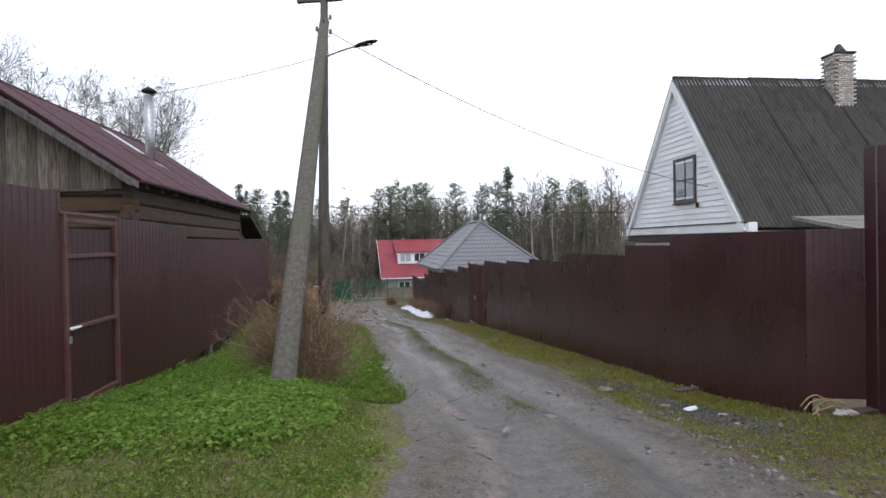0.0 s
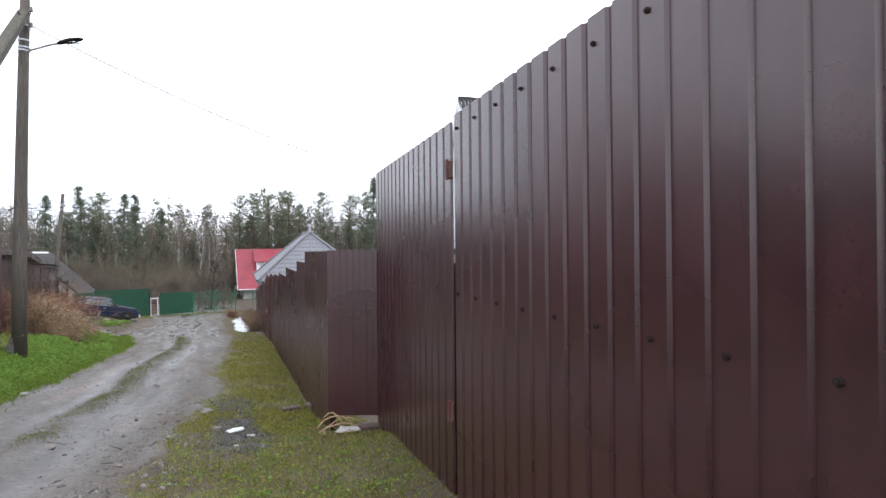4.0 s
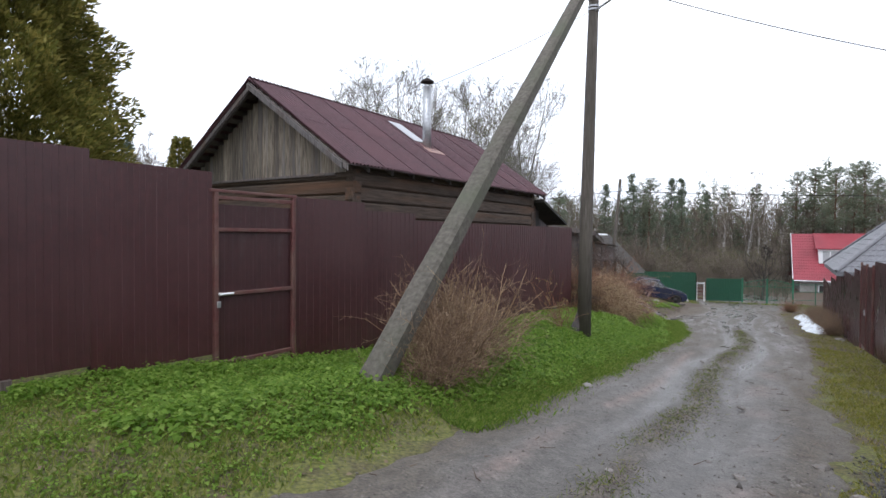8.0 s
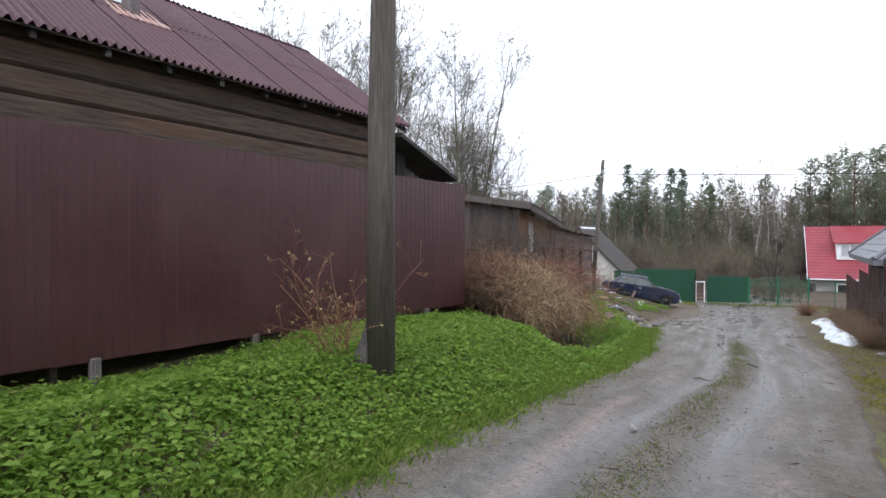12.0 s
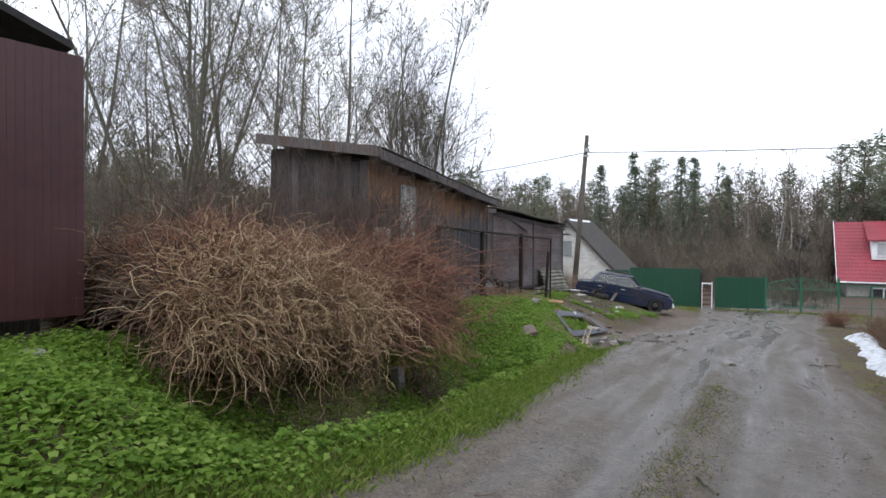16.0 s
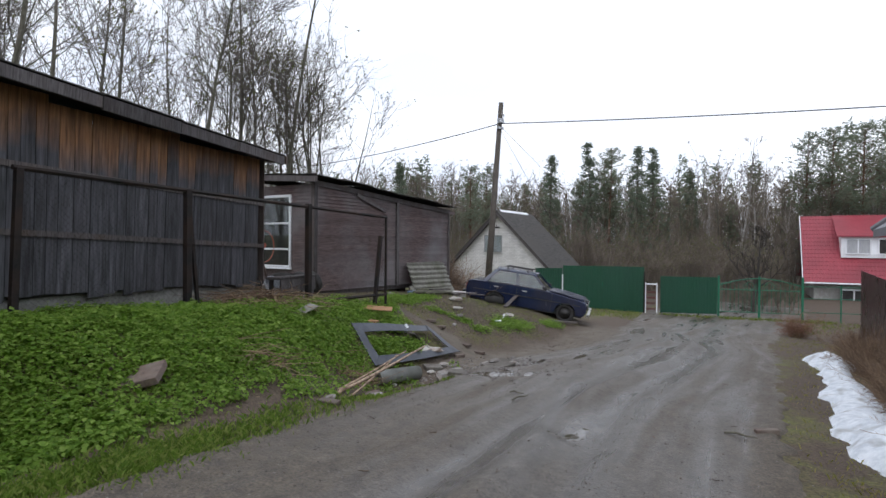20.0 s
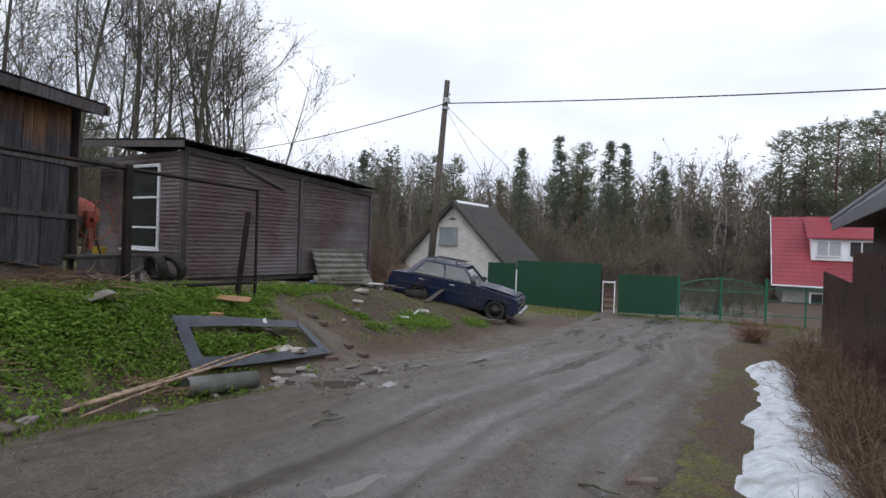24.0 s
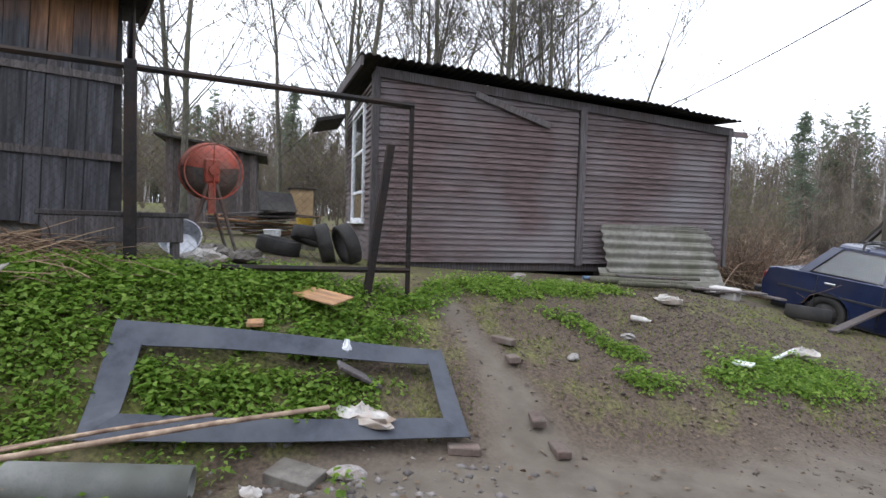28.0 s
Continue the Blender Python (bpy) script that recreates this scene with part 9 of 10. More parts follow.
gravel("mud_crumbs", 12000, on_crown, 0.0065, leafmat("dark_mud_crumbs", (0.045, 0.037, 0.029), (0.075, 0.062, 0.050), (0.11, 0.094, 0.074)), "dark churned mud crumbs along the lane's crown")
xt, yt = on_crown(3500)
st = grow(gg, np.stack([xt, yt, road_surface(xt, yt)], 1), np.stack([gg.normal(size=len(xt)), gg.normal(size=len(xt)), np.full(len(xt), 0.7)], 1), gg.uniform(0.02, 0.07, len(xt)), 3, 0.2, 0.0)
stuff("crown_grass", *strands(st, 0.003, 0.0015), GRASSM, "sparse trodden grass on the lane's crown", "grass")

# small twigs and chips
xt, yt = on_lane(170)
st = grow(gg, np.stack([xt, yt, road_surface(xt, yt) + 0.008], 1), np.stack([gg.normal(size=len(xt)), gg.normal(size=len(xt)), np.zeros(len(xt))], 1), gg.uniform(0.04, 0.22, len(xt)), 4, 0.12, 0.0)
stuff("fallen_twigs", *strands(st, 0.006, 0.003), DARKTWIG, "small fallen twigs on the lane", "twigs")
for x, y, ln, turn in ((-6.48, 30.44, 0.34, 20), (-8.9, 29.3, 0.4, 100), (-3.0, 20.6, 0.35, 150), (-9.1, 29.4, 0.2, 30), (-2.6, 18.3, 0.25, 10)):
    z = float(road_surface(np.array([x]), np.array([y]))[0])
    p = [(-ln / 2, 0, 0.015), (-ln / 6, 0.02, 0.03), (ln / 6, -0.01, 0.02), (ln / 2, 0.02, 0.012)]
    tagged(part("stick", MB().tube(p, [0.012, 0.014, 0.011, 0.006], 7), BARK, m=pose(x, y, z + 0.01, 0, 0, turn)), "short dark stick lying on the muddy lane", "stick", group="sticks on the lane")

# ---- bricks, boards, pipes and sheets on the bank ----
BRICKM = mat("muddy_red_brick", (0.072, 0.053, 0.044), (0.155, 0.108, 0.088), 0.9, 14, 0.4, c3=(0.15, 0.125, 0.105), scale2=5, rand=0.25)
BRICK = recalc(MB().box((-0.125, -0.06, 0), (0.125, 0.06, 0.065), c=0.008).mesh("brick", BRICKM))
for x, y, turn in ((-13.18, 32.03, 15), (-14.18, 31.67, 10), (-14.46, 31.57, 60), (-12.93, 31.27, 100), (-13.46, 31.87, 8), (6.24, 6.74, 25), (6.13, 6.83, 70), (-6.4, 30.9, 40), (-10.62, 27.9, 95), (-9.41, 26.69, 35), (4.75, 8.6, 30), (4.95, 8.9, 80)):
    ob = part("brick", BRICK, m=pose(x, y, float(land(x, y)) - 0.005, r6.uniform(-6, 6), r6.uniform(-6, 6), turn))
    tagged(ob, "single muddy red-brown brick lying on trodden soil", "brick", group="loose bricks")

PLATEM = mat("blue_grey_steel_plate", (0.026, 0.030, 0.042), (0.052, 0.059, 0.076), 0.46, 9, 0.12, c3=(0.075, 0.082, 0.096), scale2=1.6, spec=0.32)
pf = thing("steel_frame", "bent blue-grey steel plate frame lying on the weedy bank", "metal frame")

nrm = np.cross(FD - FA, FC - FA)
nrm /= np.linalg.norm(nrm)
nrm *= np.sign(nrm[2]) * 0.012
for k in range(4):
    q = [outer[k], outer[(k + 1) % 4], inner[(k + 1) % 4], inner[k]]
    fine_r = []
    for j in range(9):
        u = j / 8
        o, i2 = q[0] * (1 - u) + q[1] * u, q[3] * (1 - u) + q[2] * u
        wob = np.array([0, 0, 0.014 * math.sin(5 * u + k)])
        fine_r.append([o + wob, i2 + wob, i2 + wob + nrm, o + wob + nrm])
    part("plate_bar", MB().loft(fine_r), PLATEM, pf)

PIPEM = mat("asbestos_cement_pipe", (0.17, 0.175, 0.165), (0.27, 0.275, 0.26), 0.85, 10, 0.25, c3=(0.095, 0.10, 0.08), scale2=2.5)


def open_pipe(name, a, b, r, wall, material, label, cat="pipe", sides=20):
    a, b = np.array(a, float), np.array(b, float)
    d = (b - a) / np.linalg.norm(b - a)
    u = np.cross(d, [0, 0, 1.0])
    u /= np.linalg.norm(u)
    w = np.cross(u, d)
    rings = []
    for c, q in ((a, r), (b, r), (b, r - wall), (a, r - wall), (a, r)):
        rings.append([c + q * (math.cos(t) * u + math.sin(t) * w) for t in np.linspace(0, 2 * np.pi, sides, endpoint=False)])
    return tagged(part(name, MB().loft(rings, caps=False), material, smooth=True), label, cat)


open_pipe("cement_pipe", (-11.68, 28.57, float(land(-11.68, 28.57)) + 0.11), (-11.98, 29.59, float(land(-11.98, 29.59)) + 0.11), 0.125, 0.02, PIPEM, "short grey asbestos-cement pipe lying at the bank's foot", sides=24)
for a, b, r in (((-10.1, 27.12, -2.33), (-12.72, 30.25, -2.40), 0.024), ((-10.35, 27.25, -2.36), (-12.30, 29.55, -2.36), 0.018), ((-10.0, 27.25, -2.38), (-12.05, 29.2, -2.36), 0.014)):
    n = 6
    p = [np.array(a) + (np.array(b) - np.array(a)) * k / (n - 1) + np.array([0.02 * math.sin(k * 2.1), 0, 0.015 * math.sin(k * 1.7 + 1)]) for k in range(n)]
    p = [(q[0], q[1], max(q[2], float(land(q[0], q[1])) + r * 0.8)) for q in p]
    tagged(part("wooden_pole", MB().tube(p, np.linspace(r, r * 0.75, n), 8), mat("peeled_pole", (0.30, 0.21, 0.14), (0.50, 0.38, 0.27), 0.8, 6, 0.2, stretch=(3, 3, 3), c3=(0.14, 0.085, 0.06), scale2=2), smooth=True), "long thin peeled wooden pole lying on the bank", "pole", group="poles on the bank")

NEWB = mat("fresh_orange_board", (0.33, 0.17, 0.075), (0.46, 0.26, 0.12), 0.8, 6, 0.25, stretch=(1, 8, 8), c3=(0.20, 0.12, 0.07), scale2=2.5)


def board(name, x, y, l, w, t, turn, material, label, tilt=0.0, roll=0.0, dz=0.0, cat="board"):
    mb = MB().box((-l / 2, -w / 2, 0), (l / 2, w / 2, t), c=min(0.006, t * 0.3))
    return tagged(part(name, mb, material, m=pose(x, y, float(land(x, y)) + dz, roll, tilt, turn)), label, cat)


board("bark_slab", -13.98, 29.72, 0.85, 0.26, 0.018, 57, NEWB, "split orange-brown wood slab lying in the weeds", 4, 12, 0.15)
board("wood_chip", -13.35, 29.4, 0.22, 0.14, 0.04, 20, NEWB, "small orange-brown wood chip lying in the weeds", 0, 0, 0.10)
board("roof_tile_piece", -12.45, 27.65, 0.36, 0.22, 0.012, 115, ASBEST, "grey flat sheet scrap lying in the weeds", -14, 10, 0.16, "scrap sheet")
SLABM = mat("muddy_concrete", (0.095, 0.085, 0.072), (0.185, 0.168, 0.146), 0.9, 12, 0.5, c3=(0.08, 0.068, 0.055), scale2=3.0, rand=0.2)
board("slab_piece", -11.25, 30.1, 0.55, 0.40, 0.07, 50, SLABM, "broken flat concrete slab at the puddle's edge", 3, -3, -0.02, "concrete slab")
board("slab_piece", -11.05, 30.8, 0.60, 0.42, 0.06, 100, SLABM, "broken flat concrete slab at the puddle's edge", -4, 2, -0.02, "concrete slab")
board("slab_piece", -11.7, 31.35, 0.34, 0.26, 0.05, 20, SLABM, "broken flat concrete slab at the puddle's edge", 2, 2, -0.01, "concrete slab")
board("slab_piece", -12.3, 30.15, 0.36, 0.24, 0.10, 75, SLABM, "lump of broken concrete before the steel frame", 5, 5, -0.02, "concrete slab")
board("ground_stone", -9.55, 24.7, 0.50, 0.34, 0.08, 60, BRICKM, "flat reddish stone in the weeds on the bank", -14, 20, 0.0, "stone")
board("wood_offcut", -13.25, 30.35, 0.42, 0.16, 0.03, 120, WOODDARK, "dark board offcut leaning among rubbish", 30, 10, 0.08)
RAG = mat("dirty_white_rag", (0.38, 0.37, 0.35), (0.62, 0.60, 0.57), 0.9, 12, 0.5, c3=(0.28, 0.22, 0.17), scale2=6)


def crumple(name, x, y, rx, ry, rz, material, label, cat, seed, turn=0.0, dz=0.0):
    g = np.random.default_rng(seed)
    rings, n = [], 16
    for j in range(11):
        b = -np.pi / 2 + np.pi * j / 10
        rings.append([(rx * np.cos(b) * np.cos(a) * (1 + 0.25 * g.normal() * 0.6), ry * np.cos(b) * np.sin(a) * (1 + 0.25 * g.normal() * 0.6), rz * (1 + np.sin(b)) * (1 + 0.18 * g.normal())) for a in np.linspace(0, 2 * np.pi, n, endpoint=False)])
    return tagged(part(name, MB().loft(rings), material, m=pose(x, y, float(land(x, y)) + dz, 0, 0, turn)), label, cat)


crumple("rag", -12.95, 30.45, 0.32, 0.14, 0.06, RAG, "crumpled dirty white rag in the steel frame", "rag", 1, 60)
crumple("plastic_cup", -13.38, 30.2, 0.05, 0.05, 0.08, WHITEW, "small white plastic cup standing in the weeds", "cup", 2, 60, 0.08)
crumple("plastic_bag", -16.45, 33.80, 0.20, 0.10, 0.06, RAG, "crumpled white plastic bag on the yard", "bag", 3, 40)
crumple("foil_scrap", -15.75, 35.2, 0.16, 0.08, 0.06, RAG, "crumpled pale plastic scrap by the car", "scrap", 4, 40)
crumple("litter_scrap", 4.58, 7.09, 0.10, 0.05, 0.02, WHITEW, "white paper scrap on the cinders", "litter", 5, 40)
crumple("litter_scrap", 4.86, 6.83, 0.05, 0.03, 0.01, RAG, "white paper scrap on the cinders", "litter", 6, 10)
crumple("litter_scrap", 4.9, 6.35, 0.03, 0.02, 0.01, RAG, "white paper scrap on the cinders", "litter", 7, 10)
crumple("litter_scrap", -11.75, 28.95, 0.07, 0.05, 0.02, RAG, "pale paper scrap at the pipe's end", "litter", 8, 10)
crumple("litter_scrap", -12.05, 29.95, 0.08, 0.05, 0.03, RAG, "pale paper scrap at the pipe's end", "litter", 9, 70)
board("jar_cover", -15.1, 34.22, 0.22, 0.14, 0.03, 50, WHITEW, "white plastic lid lying in the yard weeds", 0, 4, 0.03, "lid")
open_pipe("plastic_tube", (-15.35, 34.62, float(land(-15.35, 34.62)) + 0.05), (-15.85, 35.15, float(land(-15.85, 35.15)) + 0.05), 0.025, 0.004, WHITEW, "white plastic tube lying on the yard", sides=10)
bottle = thing("bottle", "clear glass bottle lying on the yard soil", "bottle", pose(-15.7, 33.15, float(land(-15.7, 33.15)) + 0.04, 0, 90, 40))
part("flask", MB().tube([(0, 0, 0), (0, 0, 0.17), (0, 0, 0.20), (0, 0, 0.23), (0, 0, 0.29)], [0.036, 0.036, 0.03, 0.014, 0.013], 12), RAG, bottle)
part("cap", MB().tube([(0, 0, 0.285), (0, 0, 0.305)], 0.016, 10), ROOFRED, bottle)
tagged(part("block", MB().box((-0.22, -0.12, 0), (0.22, 0.12, 0.20), c=0.02), WHITEBR, m=pose(-18.1, 35.15, float(land(-18.1, 35.15)) - 0.03, 2, 3, 45)), "pale concrete block at the shed's corner", "block")

# ---- corrugated sheets against the clapboard shed ----
stack = thing("corrugated_sheet_stack", "grey corrugated asbestos sheets leaning on the clapboard shed", "roof sheets", frame_at(SS, (SS[0] + SU[0], SS[1] + SU[1])))
for k in range(3):
    xs = np.linspace(0, 2.15 - 0.12 * k, 14)
    zz = np.linspace(0, 0.98, 48)
    v = [(x, -0.028 * math.sin(z * 2 * math.pi / 0.16), z) for z in zz for x in xs]
    v += [(x, 0.008 - 0.028 * math.sin(z * 2 * math.pi / 0.16), z) for z in zz for x in xs]
    nx, N = len(xs), len(xs) * len(zz)
    f = [(j * nx + i, j * nx + i + 1, (j + 1) * nx + i + 1, (j + 1) * nx + i) for j in range(47) for i in range(nx - 1)]
    f += [tuple(q + N for q in p[::-1]) for p in f]
    f += [(j * nx, (j + 1) * nx, (j + 1) * nx + N, j * nx + N) for j in range(47)] + [(j * nx + nx - 1, j * nx + nx - 1 + N, (j + 1) * nx + nx - 1 + N, (j + 1) * nx + nx - 1) for j in range(47)]
    f += [(47 * nx + i, 47 * nx + i + 1, 47 * nx + i + 1 + N, 47 * nx + i + N) for i in range(nx - 1)]
    part("corrugated_sheet", MB().add(v, f), ASBEST, stack, smooth=True, m=pose(3.75 + 0.05 * k, -0.52 + 0.045 * k, -1.86 + 0.012 * k, -22, 1.0 - 0.8 * k, 0))
part("flat_sheet", MB().box((0, -0.01, 0), (2.35, 0.0, 0.34), c=0.003), ASBEST, stack, m=pose(3.6, -0.56, -1.90, -34, 0.5, 0))
for k, (a, b, c2, ln, rr) in enumerate(((3.3, -0.75, 0, 1.7, 0.05), (3.2, -0.88, 8, 1.5, 0.06), (3.6, -1.0, -6, 1.2, 0.045), (3.4, -0.80, 4, 1.9, 0.04), (5.0, -0.9, 14, 1.2, 0.05))):
    x, y = local(SS, SU, a, b)
    z = float(land(x, y)) + rr * 0.8 + (0.09 if k == 3 else 0)
    p = [(ln * i / 4, 0.02 * math.sin(i * 2 + k), 0.012 * math.sin(i * 3)) for i in range(5)]
    tagged(part("log", MB().tube(p, [rr, rr * 0.95, rr, rr * 0.85, rr * 0.7], 8), BARK, m=pose(x, y, z, 0, 2, math.degrees(math.atan2(SU[1], SU[0])) + c2), smooth=True), "rough dark log on a small woodpile by the shed", "log", group="woodpile by the shed")
for k, (a, b, turn) in enumerate(((5.6, -0.9, 10), (5.9, -0.7, 35), (5.4, -1.1, -20), (6.3, -1.2, 60), (3.9, -1.3, 5))):
    x, y = local(SS, SU, a, b)
    board("plank", x, y, 0.9 + 0.2 * (k % 3), 0.14, 0.03, turn + 110, WOODGREY, "short grey weathered plank on the junk heap", 3, 2, 0.05 + 0.03 * k)
blue = local(SS, SU, 3.2, -0.62)
open_pipe("blue_pipe", (blue[0], blue[1], float(land(*blue)) + 0.05), (blue[0] - 0.5, blue[1] + 1.2, float(land(*blue)) + 0.03), 0.03, 0.005, mat("blue_plastic", (0.10, 0.16, 0.24), (0.15, 0.22, 0.31), 0.5, 9, 0.05), "pale blue plastic pipe by the woodpile", sides=10)


# ---- old tyres ----
def old_tyre(x, y, turn, lay, label, s=1.0, dz=0.0):
    m = pose(x, y, float(land(x, y)) + dz, 0, 0, turn) @ pose(0, 0, 0, lay, 0, 0) @ Matrix.Scale(s, 4)
    return tagged(part("scrap_tyre", TYRE, m=m), label, "tyre", group="old tyres")


old_tyre(-17.45, 36.1, 30, 82, "worn black tyre lying beside the parked car", 1.0, 0.11)
old_tyre(-16.53, 28.35, 10, 78, "worn black tyre lying behind the wire fence", 1.05, 0.12)
old_tyre(-16.75, 28.75, 60, 70, "worn black tyre lying on another tyre", 0.95, 0.32)
old_tyre(-16.45, 29.05, 20, 14, "worn black tyre leaning on the shed", 0.95, 0.26)
old_tyre(-16.52, 29.35, 35, 20, "worn black tyre leaning on the shed", 1.0, 0.27)
board("plank", -17.3, 36.75, 1.25, 0.15, 0.035, -62, WOODGREY, "grey weathered plank leaning by the car's wheel", 14, 4, 0.20)
board("plank", -15.67, 37.4, 0.98, 0.17, 0.05, 47, WOODGREY, "grey weathered plank by the car's front wheel", 3, 0, 0.04)

# ---- concrete mixer behind the wire fence ----
ORANGE = mat("faded_orange_paint", (0.30, 0.045, 0.022), (0.42, 0.075, 0.040), 0.6, 10, 0.1, c3=(0.22, 0.10, 0.07), scale2=3)
CEMENT = mat("cement_crusted_steel", (0.06, 0.052, 0.045), (0.13, 0.11, 0.095), 0.85, 12, 0.4, c3=(0.13, 0.07, 0.05), scale2=3)
mx_z = float(land(-16.0, 27.6))
mixer = thing("concrete_mixer", "old orange concrete mixer with a crusted drum and ring wheel", "concrete mixer", pose(-15.92, 27.62, mx_z + 0.22, 0, 0, 122) @ Matrix.Scale(0.79, 4))
part("drum", MB().loft([[(r * math.cos(a), y, 1.06 + r * math.sin(a)) for a in np.linspace(0, 2 * np.pi, 28, endpoint=False)] for y, r in ((-0.36, 0.10), (-0.35, 0.24), (-0.22, 0.40), (-0.05, 0.46), (0.12, 0.46), (0.36, 0.34), (0.50, 0.25), (0.48, 0.22))]), CEMENT, mixer, smooth=True)
part("drum_band", MB().torus(0.47, 0.022, pose(0, 0.02, 1.06, 90, 0, 0), 32, 6), ORANGE, mixer)
part("drum_cap", MB().loft([[(r * math.cos(a), y, 1.06 + r * math.sin(a)) for a in np.linspace(0.15, np.pi - 0.15, 16)] for y, r in ((-0.37, 0.12), (-0.355, 0.255), (-0.225, 0.415), (-0.05, 0.472), (0.10, 0.472))], False, False), ORANGE, mixer, smooth=True)
part("ring_wheel", MB().torus(0.44, 0.013, pose(0.02, -0.58, 1.02, 90, 0, 0), 36, 6), ORANGE, mixer)
for a in (90, 270):
    part("spoke", MB().tube([(0.02, -0.56, 1.02), (0.02 + 0.44 * math.cos(radians(a)), -0.58, 1.02 + 0.44 * math.sin(radians(a)))], 0.013, 6), ORANGE, mixer)
part("axle", MB().tube([(0.02, -0.62, 1.04), (0, -0.30, 1.06)], 0.075, 14), ORANGE, mixer)
part("yoke", MB().box((-0.12, -0.50, 0.84), (0.12, -0.38, 1.24), c=0.03), ORANGE, mixer)
part("column", MB().box((-0.06, -0.48, 0.35), (0.06, -0.38, 0.95), c=0.01), ORANGE, mixer)
for x, y in ((-0.4, -0.55), (0.4, -0.55), (-0.35, 0.5), (0.35, 0.5)):
    part("leg", MB().tube([(x * 0.15, y * 0.8, 0.85 if y < 0 else 0.62), (x, y, -0.38)], 0.028, 8), CEMENT, mixer)
part("cross_bar", MB().tube([(0, -0.44, 0.45), (0, 0.4, 0.45)], 0.03, 8), CEMENT, mixer)

# ---- bench, bucket and junk by the fence ----
bench = thing("trestle_bench", "low dark weathered trestle bench behind the wire fence", "bench", frame_at((-13.38, 27.38), (-14.04, 28.31), float(land(-13.7, 27.85))))
part("plank_top", MB().box((-0.05, -0.16, 0.44), (1.20, 0.16, 0.49), c=0.008), WOODDARK, bench)
part("apron", MB().box((0.0, -0.15, 0.20), (1.15, -0.12, 0.44), c=0.005), WOODDARK, bench)
for x in (0.06, 1.05):
    for y in (-0.13, 0.1):
        part("leg", MB().box((x, y, -0.08), (x + 0.07, y + 0.06, 0.44), c=0.005), WOODDARK, bench)
# crumpled bag shapes in muddy brown stand in for a mound of soil
crumple("cement_bag", -14.75, 28.3, 0.34, 0.22, 0.09, SLABM, "low pale brown soil mound behind the wire fence", "bag", 21, 40)
crumple("cement_bag", -15.15, 28.5, 0.30, 0.20, 0.07, SLABM, "low pale brown soil mound behind the wire fence", "bag", 22, 10)
tub = thing("wash_tub", "dented pale tin wash tub tipped on its side", "wash tub", pose(-14.95, 27.80, float(land(-14.95, 27.80)) + 0.12, 0, 58, 22) @ Matrix.Scale(0.86, 4))
part("basin", MB().loft([[(r * math.cos(a), r * math.sin(a), z) for a in np.linspace(0, 2 * np.pi, 28, endpoint=False)] for r, z in ((0.19, 0), (0.205, 0.05), (0.217, 0.065), (0.215, 0.09), (0.235, 0.15), (0.247, 0.165), (0.245, 0.19), (0.27, 0.25), (0.262, 0.25), (0.232, 0.16), (0.185, 0.012))]), ZINC, tub)
part("rim", MB().torus(0.268, 0.009, pose(0, 0, 0.25), 28, 6), ZINC, tub)
for q in (-1, 1):
    part("handle", MB().tube([(-0.06, q * 0.255, 0.21), (-0.05, q * 0.305, 0.20), (0.05, q * 0.305, 0.20), (0.06, q * 0.255, 0.21)], 0.006, 6), STEEL, tub)
crumple("sack", -14.35, 28.35, 0.24, 0.16, 0.08, RAG, "crumpled pale striped sack behind the wire fence", "sack", 24, 130)
YELLOW = mat("yellow_plastic", (0.45, 0.30, 0.02), (0.55, 0.38, 0.04), 0.5, 8, 0.05)
tagged(part("chopping_stump", MB().tube([(0, 0, -0.1), (0, 0, 0.1), (0, 0, 0.24)], [0.20, 0.185, 0.18], 14), BARK, m=pose(-18.05, 28.2, float(land(-18.05, 28.2)))), "rough bark-covered wooden stump in the yard", "stump")
for x, y, dz, mt, lb in ((-18.05, 28.2, 0.24, YELLOW, "yellow plastic bucket standing on a stump"), (-17.4, 27.9, 0.0, WHITEW, "small white plastic bucket standing behind the shed")):
    bk = thing("bucket", lb, "bucket", pose(x, y, float(land(x, y)) + dz))
    part("pail", MB().loft([[(r * math.cos(a), r * math.sin(a), z) for a in np.linspace(0, 2 * np.pi, 18, endpoint=False)] for r, z in ((0.10, 0), (0.14, 0.28), (0.133, 0.28), (0.095, 0.01))]), mt, bk)
    part("rim", MB().torus(0.142, 0.007, pose(0, 0, 0.28), 18, 5), mt, bk)
# old shed and timber in the yard behind
yz = float(land(-22.5, 24.8))
old = thing("old_shed", "small grey board shed in the yard behind", "shed", pose(-22.44, 23.02, yz, 0, 0, 112))
for k in range(13):
    part("board", MB().box((0.17 * k, -0.02, 0), (0.17 * k + 0.165, 0.0, 2.32 - 0.026 * k - 0.02 * (k % 3)), c=0.004), WOODGREY, old)
for k in range(11):
    part("board", MB().box((2.20, 0.17 * k, 0), (2.22, 0.17 * k + 0.165, 1.98), c=0.004), WOODGREY, old)
# dark solid filling gives the gaps their shade by colour
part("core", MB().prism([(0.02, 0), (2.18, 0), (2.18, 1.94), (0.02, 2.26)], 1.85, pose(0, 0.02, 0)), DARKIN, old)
part("roof", MB().box((-0.25, -0.3, 0), (2.5, 2.1, 0.06), c=0.01), SLATE, old, m=pose(0, 0, 2.34, 0, 8.6, 0))
r7 = random.Random(71)
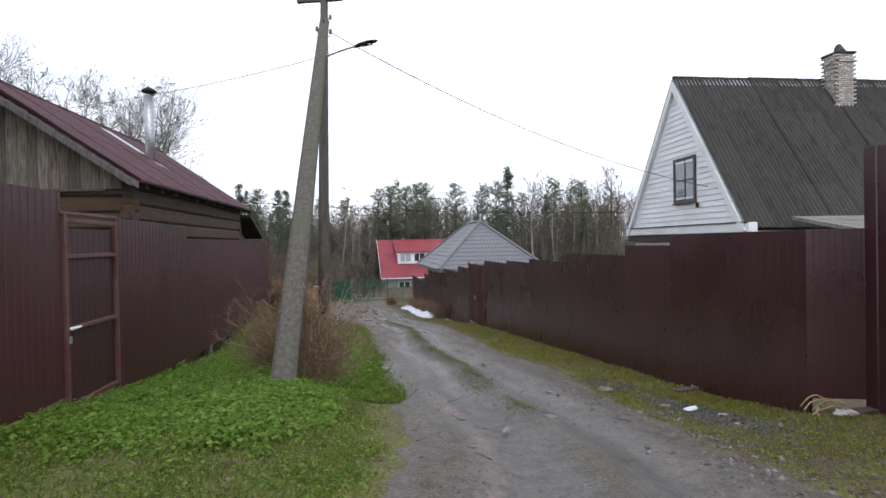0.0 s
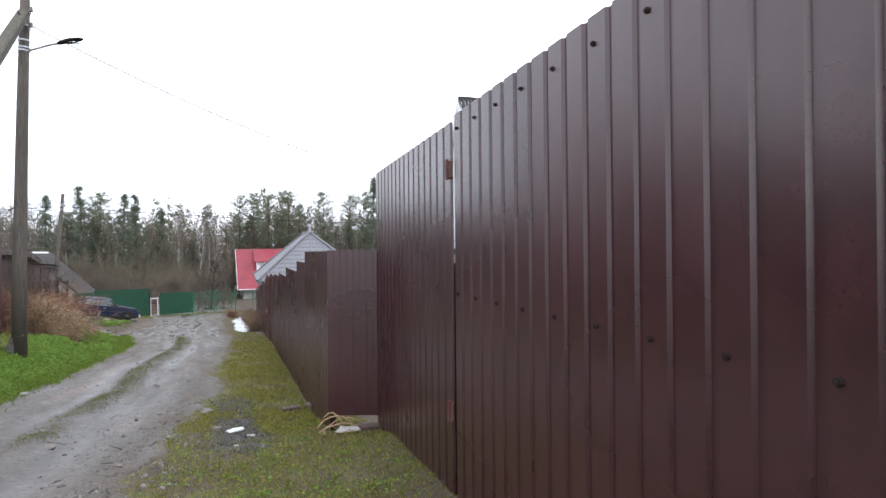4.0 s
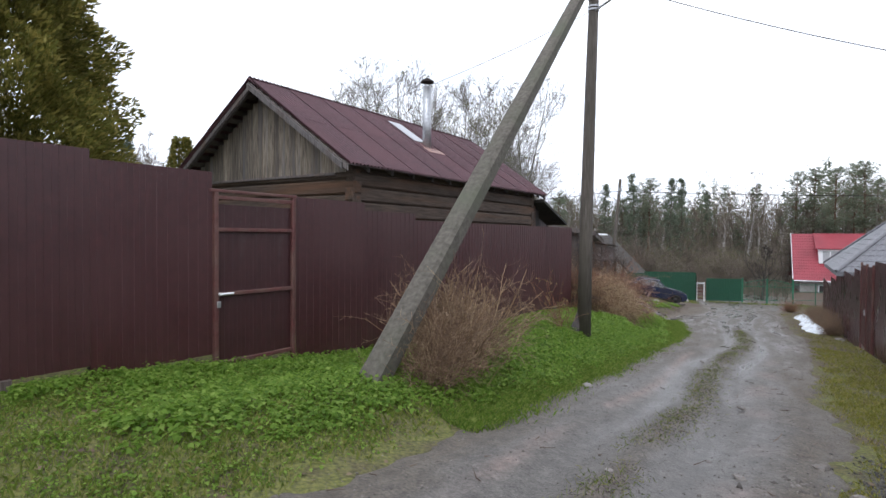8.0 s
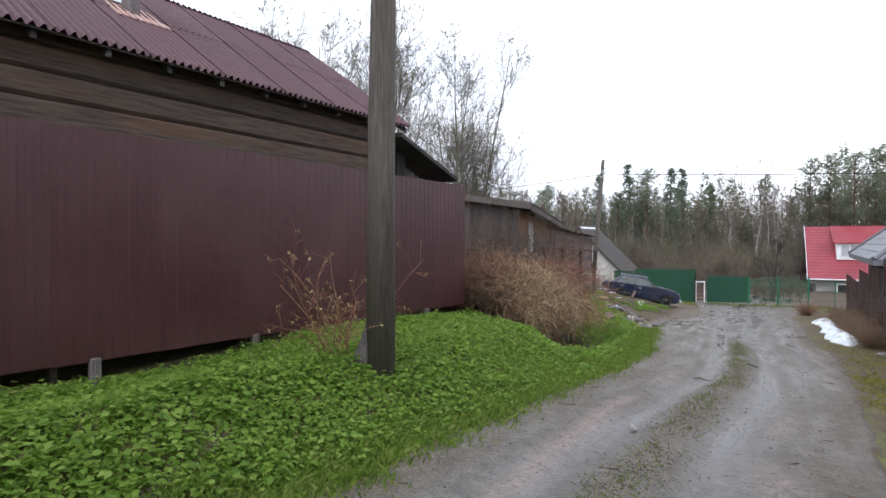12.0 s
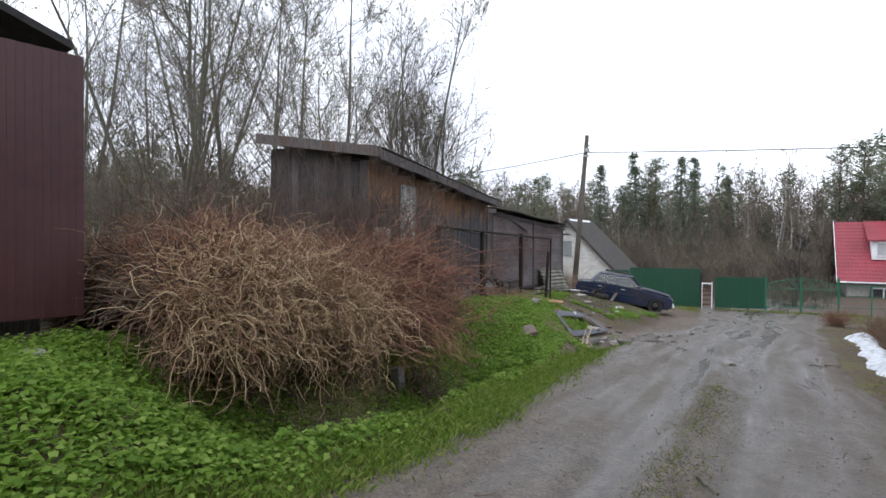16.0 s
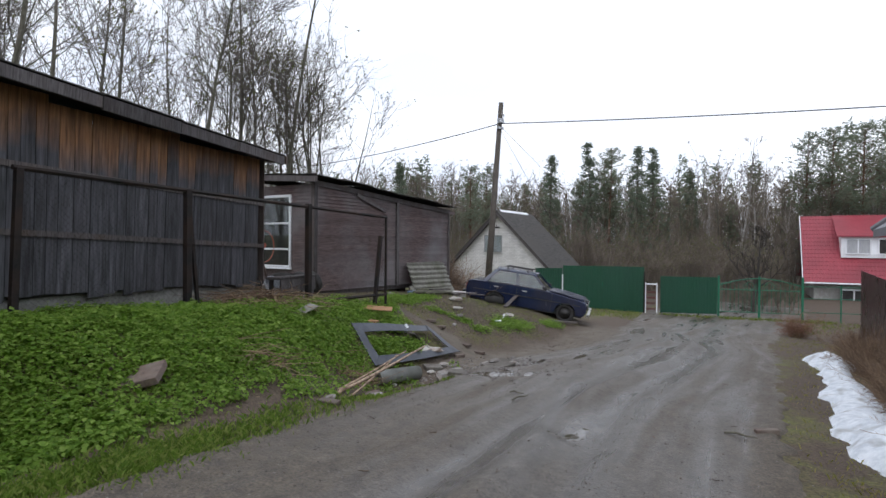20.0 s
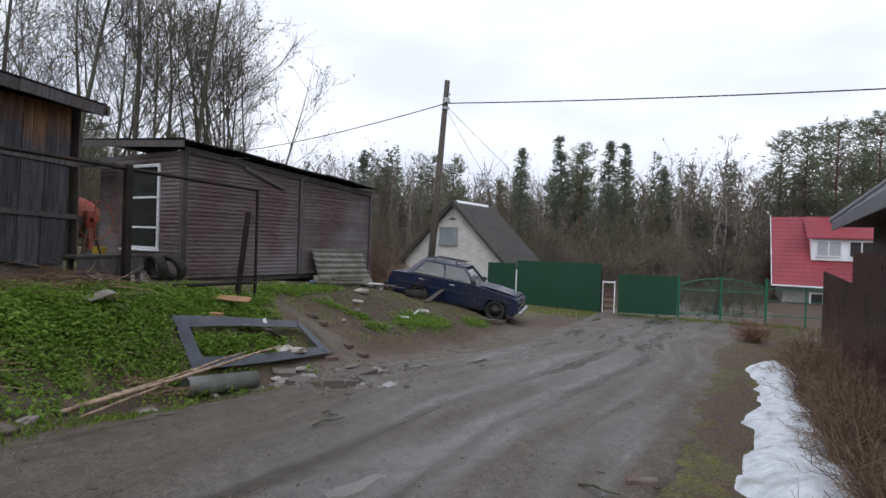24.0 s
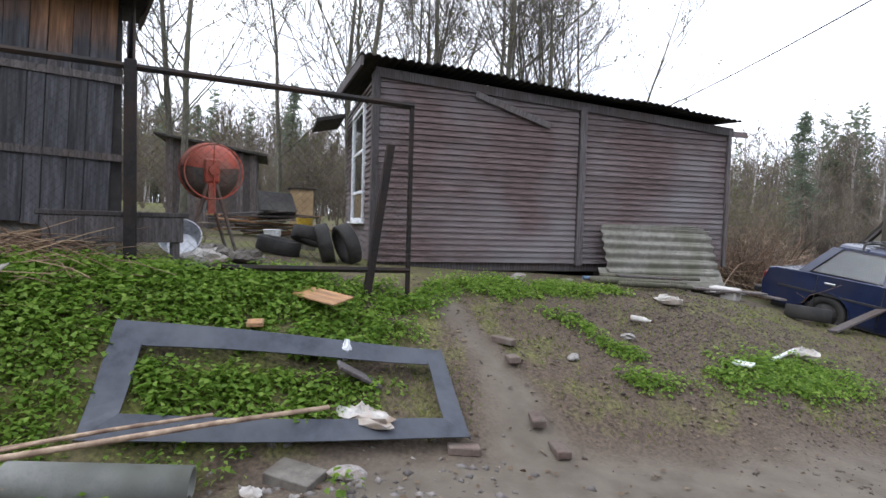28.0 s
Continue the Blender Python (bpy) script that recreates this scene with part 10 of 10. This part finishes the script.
for k in range(22):
    x, y = -20.8 + r7.uniform(-0.6, 0.6), 26.5 + r7.uniform(-0.5, 0.5)
    board("timber", x, y, r7.uniform(1.2, 2.2), 0.13, 0.035, r7.uniform(85, 150), r7.choice((WOODGREY, GABLEW, NEWB)), "old board on the heap of timber behind the sheds", r7.uniform(-4, 4), r7.uniform(-8, 8), 0.02 + 0.023 * k)
for k in range(4):
    board("rusty_sheet", -20.72 + 0.05 * k, 26.62 + 0.03 * k, 0.75, 0.72, 0.012, 112 + 4 * k, FELT, "dark rusty steel sheet leaning on the heap of timber", 2 * k - 4, 42 - 2 * k, 0.62 + 0.05 * k, "steel sheet")
gp = thing("plywood_hutch", "small pale plywood hutch with a felt top in the yard", "hutch", pose(-23.8, 25.8, yz, 0, 0, 112))
part("wall", MB().box((0, 0, 0), (0.62, 0.6, 1.18), c=0.01), mat("pale_plywood", (0.36, 0.25, 0.13), (0.48, 0.35, 0.20), 0.8, 5, 0.1, c3=(0.30, 0.20, 0.11), scale2=1.5), gp)
part("roof", MB().box((-0.06, -0.08, 1.18), (0.68, 0.66, 1.21), c=0.006), FELT, gp)

# dead branches between the clapboard shed and the car
gd = np.random.default_rng(123)
n = 160
x, y = -20.9 + gd.normal(size=n) * 0.7, 37.2 + gd.normal(size=n) * 0.7
b = np.stack([x, y, land(x, y) + gd.random(n) * 0.5], 1)
a = gd.uniform(0, 6.28, n)
st = grow(gd, b, np.stack([np.cos(a), np.sin(a), gd.normal(size=n) * 0.3 + 0.15], 1), gd.uniform(0.6, 1.8, n), 6, 0.12, 0.0)
b2, w2, _ = along(gd, st, 5, 0.3, 1.0)
st2 = grow(gd, b2, sprout(gd, b2, w2, 0.5, 0.1), gd.uniform(0.15, 0.6, len(b2)), 3, 0.15, 0.0)
stuff("branch_pile", *joined(strands(st, 0.014, 0.005), strands(st2, 0.005, 0.003)), TWIGBR, "tangled pile of cut dead branches", "branches")

# ---- at the near corner and along the eastern fence ----
tangle = thing("straw_tangle", "bent straw-coloured stems in the hole under the fence corner", "dry stems", pose(5.9, 6.76, float(land(5.9, 6.76))))
for k, (x, y, ln, high, turn) in enumerate(((-0.04, 0, 0.42, 0.20, 8), (0.03, -0.04, 0.50, 0.13, 22), (-0.10, 0.04, 0.30, 0.22, -12), (0.12, -0.08, 0.36, 0.08, 40), (0.08, 0.04, 0.46, 0.17, 2), (-0.12, -0.02, 0.26, 0.10, 75))):
    p = [(ln * i / 6 - ln / 2, 0.015 * math.sin(i * 2 + k), -0.02 + high * math.sin(math.pi * min(1, 0.06 + i / 6.5)) ** 0.6) for i in range(7)]
    part("stem", MB().tube(p, [0.009, 0.009, 0.008, 0.008, 0.007, 0.006, 0.005], 6), STRAW, tangle, m=pose(x, y, 0, 0, 0, turn))
tagged(part("stone", ROCKS[1], m=pose(6.03, 6.70, float(land(6.03, 6.70)) + 0.02, 5, 5, 30) @ Matrix.Scale(0.09, 4)), "grey worn stone at the fence corner", "stone")
crumple("rag", 6.02, 6.64, 0.13, 0.06, 0.03, RAG, "pale dirty rag at the fence corner", "rag", 31, 15)
for y0, y1 in ((43.5, 40.4), (40.2, 36.9), (36.7, 33.6)):
    xa, xb = (np.interp(y, [EF_B[1], EF_A[1]], [EF_B[0], EF_A[0]]) - 0.10 for y in (y0, y1))
    za, zb = float(land(xa, y0)), float(land(xb, y1))
    mb = MB().loft([[(xa - 0.02, y0, za - 0.05), (xa + 0.02, y0, za - 0.05), (xa + 0.02, y0, za + 0.14), (xa - 0.02, y0, za + 0.14)], [(xb - 0.02, y1, zb - 0.05), (xb + 0.02, y1, zb - 0.05), (xb + 0.02, y1, zb + 0.14), (xb - 0.02, y1, zb + 0.14)]])
    tagged(part("kick_board", mb, WOODDARK), "dark plank set on edge along the fence's foot", "board", group="planks at the fence")
tagged(part("concrete_peg", MB().box((-0.07, -0.07, -0.4), (0.07, 0.07, 0.34), c=0.012), CONCRETE, m=pose(-7.45, 20.60, float(land(-7.45, 20.60)), 4, -5, 25)), "short weathered concrete post in the ditch", "post")
